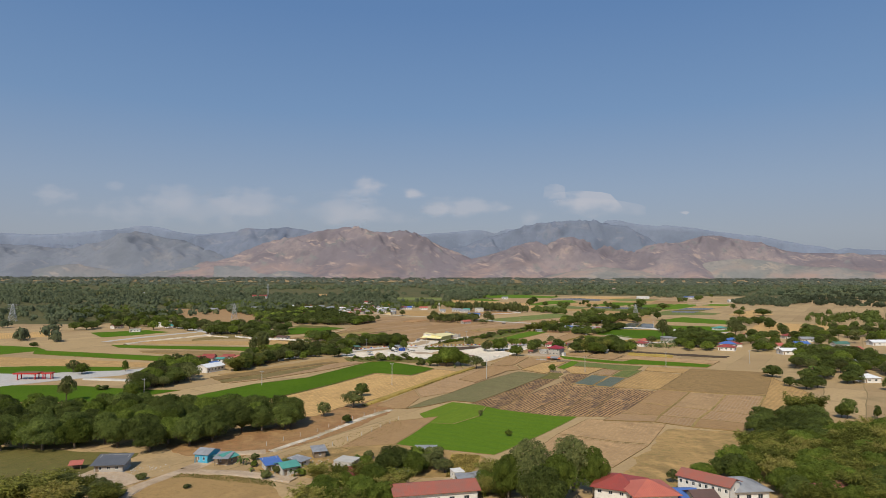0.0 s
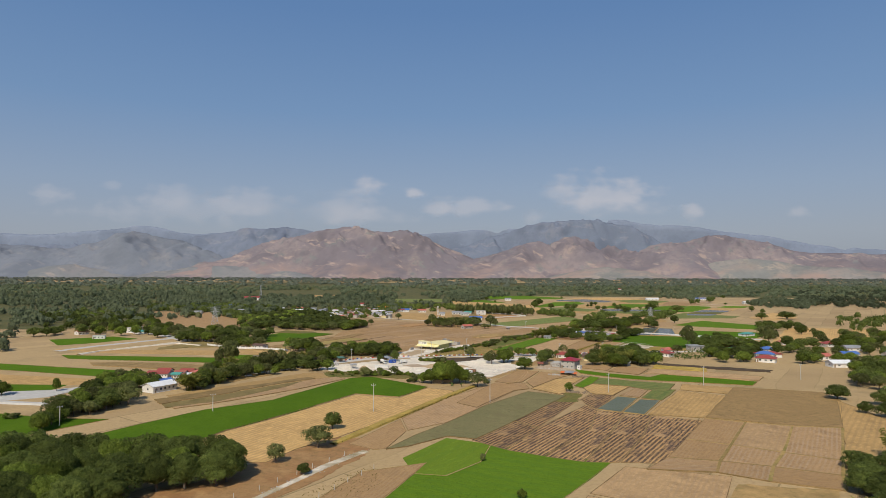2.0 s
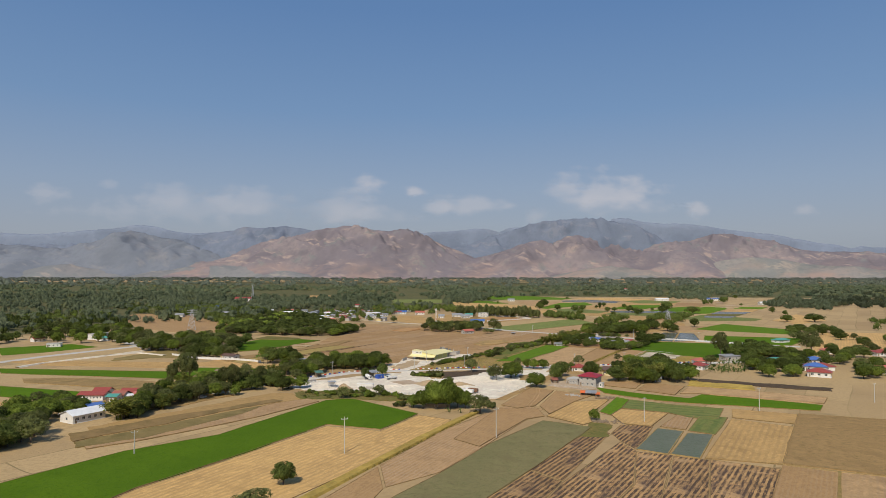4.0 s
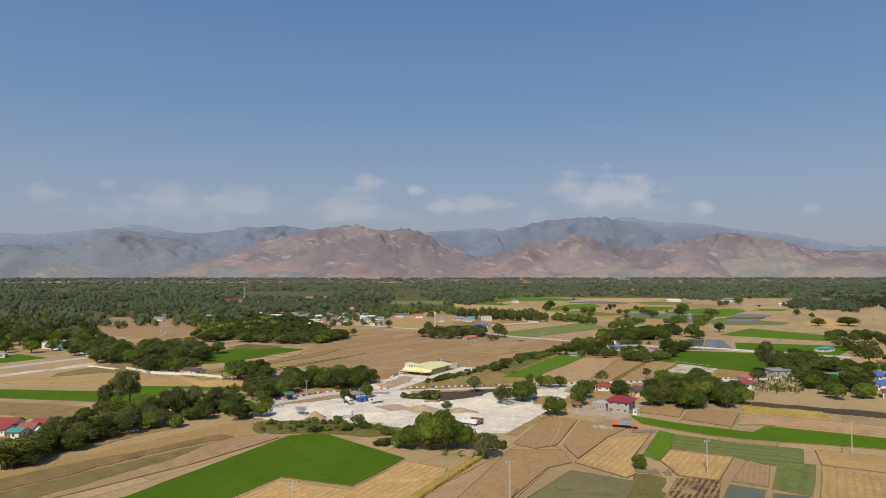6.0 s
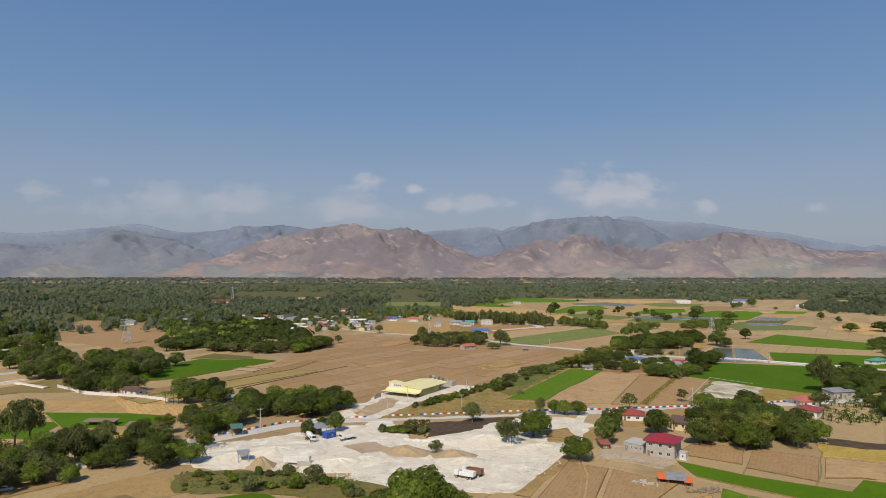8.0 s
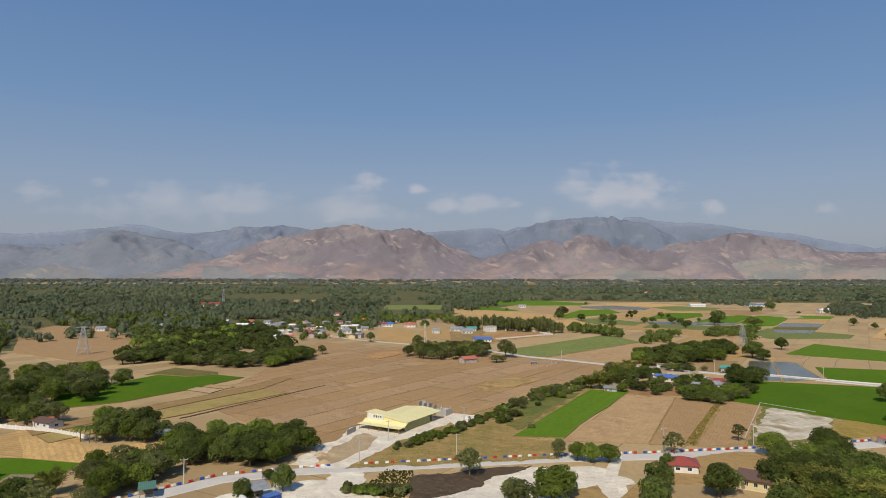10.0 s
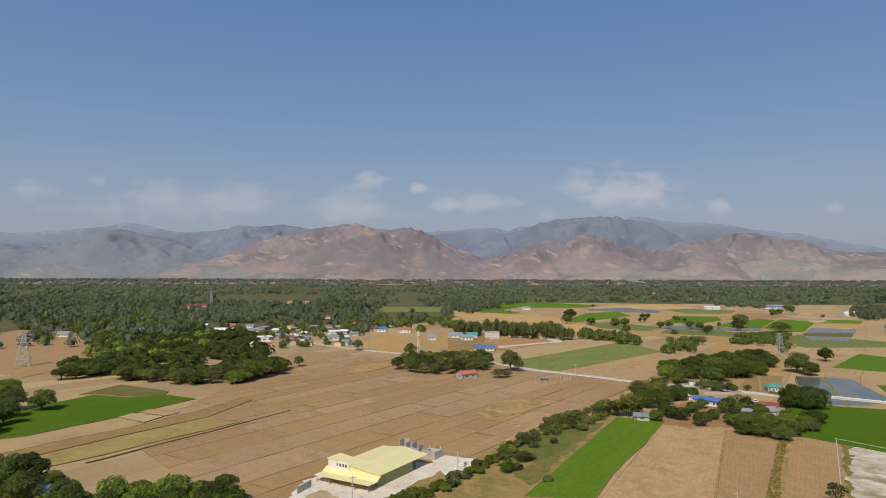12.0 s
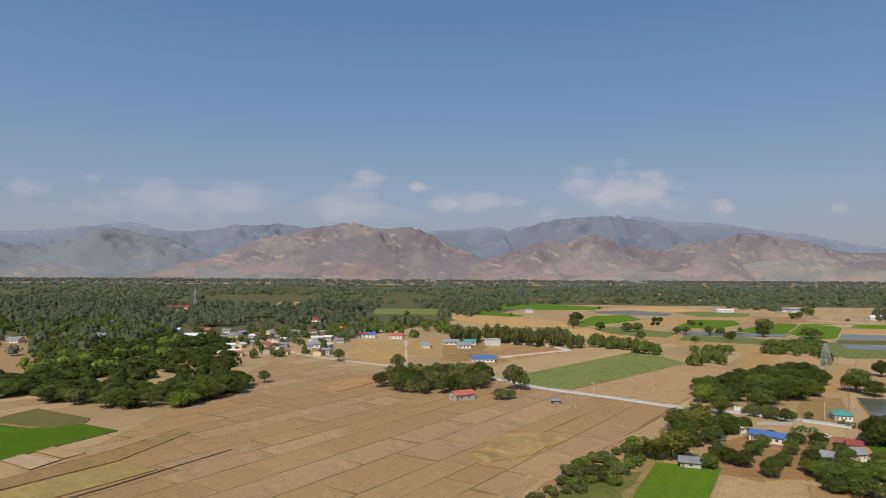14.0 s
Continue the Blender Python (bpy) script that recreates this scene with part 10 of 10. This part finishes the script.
strip("earth_bank", [(35.5, 450.9), (49, 476.5), (62.5, 502.9), (78.5, 533.7)], 5, "brown", 0.22, "dark bare earth along the yard edge", "bank", wobble=0.3)
woodland("grove", [(-136.3, 947.2), (-202.4, 1156), (-128.7, 1235.4), (-53.7, 1166), (-51.9, 1062.6), (-74.4, 970.3)], 71, (2.6, 4.8), (4.6, 7.4), 162, "grove of dark green trees among fields", "mango")
grove(['mango', 'fresh', 'dusty', 'mango'], [(-159.6, 328.3), (-158.8, 364.5), (-159.1, 402.5), (-158.8, 430.6), (-143.3, 406.5), (-145.1, 368.5), (-148.4, 341.4), (-151.1, 316.6)], 21, (3.3, 5.2), (5.2, 8.2), 163)
grove(['bamboo', 'fresh', 'dusty'], [(-35.6, 170.4), (-39.5, 193.6), (-23.5, 193.6), (-13.1, 188.4), (-13.4, 170.4)], 7, (2.9, 4.3), (4.6, 7.2), 164)
grove(['bamboo', 'dusty'], [(-113.6, 168.5), (-122.2, 181.3), (-108.6, 187.5), (-91.7, 182.7), (-87.1, 170.5)], 12, (2.9, 4.3), (4.1, 6.2), 165)
grove(['shrub', 'banana'], [(-58.6, 199), (-60.3, 207.7), (-43.8, 210.8), (-24.5, 201.8), (-23.5, 193.6), (-42.2, 194.6)], 19, (1.0, 1.7), (1.4, 2.9), 166)
grove(['fresh', 'dusty', 'shrub'], [(-24.8, 204.7), (-22.2, 213.9), (0.1, 215.9), (1.8, 199), (-13.4, 193.6)], 17, (1.9, 3.5), (3.1, 5.2), 167)
grove(['fresh', 'bamboo'], [(10.8, 178.9), (13.5, 193.5), (20.2, 193.5), (19.1, 176.7)], 7, (2.4, 3.8), (4.1, 6.2), 168)
fence_posts([(-62, 231.3), (-47.8, 251.9), (-25, 293.7)], 7, 1.6, "slim grey concrete fence post")
fence_posts([(-42.6, 224), (-29.6, 245.8), (-14.1, 278.7)], 7, 1.6, "slim grey concrete fence post")
wall_run("rubble_wall", "low broken white block wall", [(-118.4, 196.2), (-115.1, 202.4)], 0.7, "white")
boulders("rubble", [(-110.3, 196.2), (-105.5, 193.6), (-96, 201.8), (-88.1, 207.7)], 110, 0.2, "scattered rubble and building sand", "concrete", 2.5)
boulders("rubble", [(-53.8, 200.1), (-47.2, 194.6), (-40.7, 213.9), (-31.9, 204.7)], 110, 0.2, "scattered rubble between village houses", "concrete", 2.0)
boulders("rubble", [(67.4, 490.8), (77.2, 486.4), (87.8, 480.5)], 160, 0.22, "building rubble in front of the house", "concrete", 1.6)

grove(['mango', 'dusty', 'fresh', 'mango'], [(-124.4, 473.3), (-117.6, 479.2), (-104.7, 485.5), (-79.5, 492.2), (-60.1, 483.6), (-66.9, 475.1), (-78.5, 469.4), (-98.2, 458.9), (-108.7, 450.3)], 16, (2.9, 4.8), (3.6, 8.4), 180)

row_of_trees("mango", (197.3, 1333.6, 9.3, 14.8), (202.1, 1219.5, 6.0, 9.8), (227.7, 1199.1, 6.6, 10.7), (239.3, 1199.9, 6.6, 10.7), (216.4, 1109.9, 5.3, 8.7), (334.0, 1287.0, 4.9, 8.1), (309.6, 1176.8, 5.8, 9.4), (317.8, 1164.2, 5.0, 8.2), (313.6, 1127.2, 4.8, 7.9), (372.1, 1181.0, 10.6, 16.8), (201.8, 1940.3, 6.7, 10.7), (114.5, 1591.1, 5.3, 8.7), (303.4, 1342.1, 5.0, 8.2), (311.1, 1342.7, 5.0, 8.2))

wall_run("block_stack", "stacked grey concrete blocks along the yard edge", [(-72.3, 493.6), (-69.1, 497.8), (-64.1, 503.8)], 1.7, "block", 2.2, 0.5)
grove(['shrub', 'fresh', 'banana', 'shrub'], [(-67.9, 477.4), (-48.1, 471.6), (-31.8, 469.4), (-17.1, 464.0), (-7.3, 458.9), (-8.7, 450.4), (-21.9, 454.1), (-44.5, 459.9), (-61.3, 465.0)], 18, (1.2, 2.3), (1.8, 3.8), 181)
grove(['fresh', 'mango', 'bamboo', 'mango'], [(107.8, 515.1), (109.6, 501.7), (124.9, 495.8), (140.2, 498.7), (154.4, 511.0), (154.1, 536.1), (135.5, 546.4), (119.0, 538.1)], 20, (3.8, 6.2), (7.0, 10.6), 182)
row_of_trees('mango', (72.7, 505.4, 4.3, 10.2), (95.9, 521.1, 5.2, 9.4), (89.8, 546.3, 2.6, 5.2), (235.3, 657.3, 4.5, 9.5), (222.1, 616.0, 4.0, 7.5), (219.6, 600.0, 4.2, 7.5), (226.2, 592.6, 4.4, 8))
grove(['banana'], [(179.4, 550.7), (213.8, 600.0), (225.1, 582.7), (198.1, 540.2), (183.4, 542.2)], 46, (1.5, 2.2), (2.8, 4.2), 183)
strip("wheel_track", [(45.9, 433.6), (51.8, 451.4), (56.3, 468.8), (58.7, 486.7)], 0.5, "pale", 0.44, "pale wheel rut across a bare paddy", "track", wobble=0.2)
strip("wheel_track", [(47.3, 433.1), (53.5, 451.4), (57.9, 468.8), (59.8, 486.7)], 0.5, "pale", 0.44, "pale wheel rut across a bare paddy", "track", wobble=0.2)

grove(['mango', 'fresh', 'mango', 'dusty'], [(252.6, 513.3), (294.7, 601.5), (369.0, 661.4), (413.4, 652.8), (333.4, 541.8), (293.0, 541.4)], 22, (3.4, 5.6), (5.5, 8.8), 190)
grove(['mango', 'fresh', 'dusty'], [(167.9, 517.8), (219.3, 628.4), (278.4, 642.1), (239.8, 572.4)], 12, (3.2, 5.2), (5.2, 8.0), 191)

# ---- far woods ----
land("wood_floor", [(-1200, 745), (-420, 780), (-300, 900), (-330, 1000), (-190, 1090), (-60, 1130), (60, 1430), (250, 1880), (-2600, 1900), (-2600, 1000)], "floor", 0.020, "green scrub under the woods, shade put into its colour")
land("wood_floor", [(-3900, 1880), (250, 1880), (900, 1800), (2000, 1520), (3900, 1500), (3900, 2600), (-3900, 2600)], "floor", 0.030, "green scrub under the woods, shade put into its colour")
land("wood_floor", [(-3900, 2600), (3900, 2600), (3900, 2850), (-3900, 2850)], "floor", 0.030, "green scrub under the woods, shade put into its colour")
land("wood_floor", [(-3900, 2850), (3900, 2850), (3900, 3100), (-3900, 3100)], "floor", 0.030, "green scrub under the woods, shade put into its colour")
land("wood_floor", [(-3900, 3100), (3900, 3100), (3900, 3350), (-3900, 3350)], "floor", 0.030, "green scrub under the woods, shade put into its colour")
land("wood_floor", [(-3900, 3350), (3900, 3350), (3900, 3600), (-3900, 3600)], "floor", 0.030, "green scrub under the woods, shade put into its colour")
land("wood_floor", [(-3900, 3600), (3900, 3600), (3900, 3850), (-3900, 3850)], "floor", 0.030, "green scrub under the woods, shade put into its colour")
land("wood_floor", [(-3900, 3850), (3900, 3850), (3900, 4100), (-3900, 4100)], "floor", 0.030, "green scrub under the woods, shade put into its colour")
land("wood_floor", [(-3900, 4100), (3900, 4100), (3900, 4350), (-3900, 4350)], "floor", 0.030, "green scrub under the woods, shade put into its colour")
clearings = [[(-645, 2320), (-490, 1800), (-255, 1720), (-330, 2310)], [(-110, 1680), (-92, 1340), (8, 1320), (12, 1680)]]
woodland("woods", [(-900, 760), (-330, 830), (-260, 1010), (-60, 1080), (-40, 1250), (-300, 1500), (-1200, 1500)], 800, (5, 8), (7, 12), 21, "woodland of mixed green trees")
woodland("woods", [(-1700, 1450), (-60, 1180), (60, 1450), (200, 1900), (-2000, 2000)], 1500, (6, 10), (8, 13), 22, "woodland of mixed green trees", holes=clearings)
woodland("woods", [(-2400, 1950), (250, 1850), (600, 2700), (-2800, 2800)], 1500, (8, 12), (8, 13), 23, "woodland of mixed green trees", holes=clearings)
woodland("woods", [(300, 1950), (900, 1780), (2000, 1500), (2700, 2300), (2900, 2900), (600, 2800)], 1500, (8, 12), (9, 13), 24, "woodland of mixed green trees")
# the two farthest belts take the leaf colours with most haze mixed in
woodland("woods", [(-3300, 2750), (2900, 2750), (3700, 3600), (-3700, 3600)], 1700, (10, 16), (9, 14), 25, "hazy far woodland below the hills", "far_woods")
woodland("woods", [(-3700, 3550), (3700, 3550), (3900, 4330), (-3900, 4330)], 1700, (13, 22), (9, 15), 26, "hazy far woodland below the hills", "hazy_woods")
woodland("woods", [(650, 1080), (900, 1050), (1500, 1300), (1300, 1500), (900, 1450)], 60, (5, 8), (7, 11), 27, "scattered field trees")
woodland("woods", [(-1000, 420), (-330, 560), (-420, 760), (-1100, 760)], 120, (5, 8), (8, 12), 28, "woodland of mixed green trees")
woodland("woods", [(420, 560), (800, 560), (1100, 900), (600, 800)], 130, (5, 8), (7, 11), 29, "woodland of mixed green trees")
woodland("woods", [(738.1, 1389.5), (761.4, 1281.2), (840.8, 1191.4), (1697.2, 2323.7), (1173.7, 2163.5)], 330, (6, 9), (8, 12), 40, "woodland of mixed green trees")
woodland("woods", [(612.9, 1358.3), (607.9, 1281.9), (656.9, 1217.7), (961.4, 1630.2), (780.9, 1624.0)], 200, (5, 8), (7, 11), 41, "woodland of mixed green trees")
woodland("woods", [(572.3, 1736.3), (613.0, 1618.3), (739.4, 1887.5), (687.9, 2025.3)], 110, (5, 8), (7, 11), 42, "woodland of mixed green trees")

# ---- rough grass ----
tufts("rough_grass", [(1.7, 196.2), (4, 219.9), (13.5, 218.6), (9.4, 196.2)], 1500, 0.5, "hay", "yellow dry weeds in a vacant lot", 169)
tufts("rough_grass", [(-83.8, 193.6), (-78.4, 201.2), (-50.3, 193.6), (-47.2, 187.4), (-76.5, 196.2)], 1100, 0.24, "weeds", "rough green grass along the track", 170)
tufts("rough_grass", [(-56.1, 215.9), (-44, 231.3), (-18.8, 276.5), (-13.3, 258.1), (-36, 214.6)], 520, 0.22, "hay", "dry yellow grass along the stone track", 171)
tufts("rough_grass", [(-35.4, 302.2), (-28.4, 318.8), (-19.1, 339.2), (-8.0, 363.0), (6.8, 395.7), (22.8, 426.9), (23.0, 419.6), (7.2, 387.3), (-7.2, 356.4), (-18.2, 333.8), (-27.3, 314.2), (-34.3, 299.4)], 1700, 0.5, "hay", "dry yellow grass on the ditch bank", 172)
tufts("rough_grass", [(-10, 545.4), (-0.3, 572.7), (33.5, 618.8), (62.8, 585.2), (57.7, 557.6)], 1500, 0.35, "hay", "rough dry grass on the slope", 173)
land("rough_grass_bank", [(-68.1, 468.8), (-61.4, 473), (-37.6, 473.1), (-9, 463), (-0.4, 456.5), (-7.3, 448.7), (-61.2, 452.9)], "grass", 0.306, "rough green grass bank below the yard", rag=1.5)
tufts("rough_grass", [(-67.8, 472), (-61.4, 473), (-16.1, 466.9), (-8.3, 457.3), (-61.2, 456.4)], 1000, 0.4, "weeds", "rough weeds below the yard", 174)
tufts("rough_grass", [(-6.2, 526.4), (-0.7, 545.1), (8.6, 543.1), (7.1, 516.4)], 500, 0.5, "weeds", "rough weeds beside the road", 175)
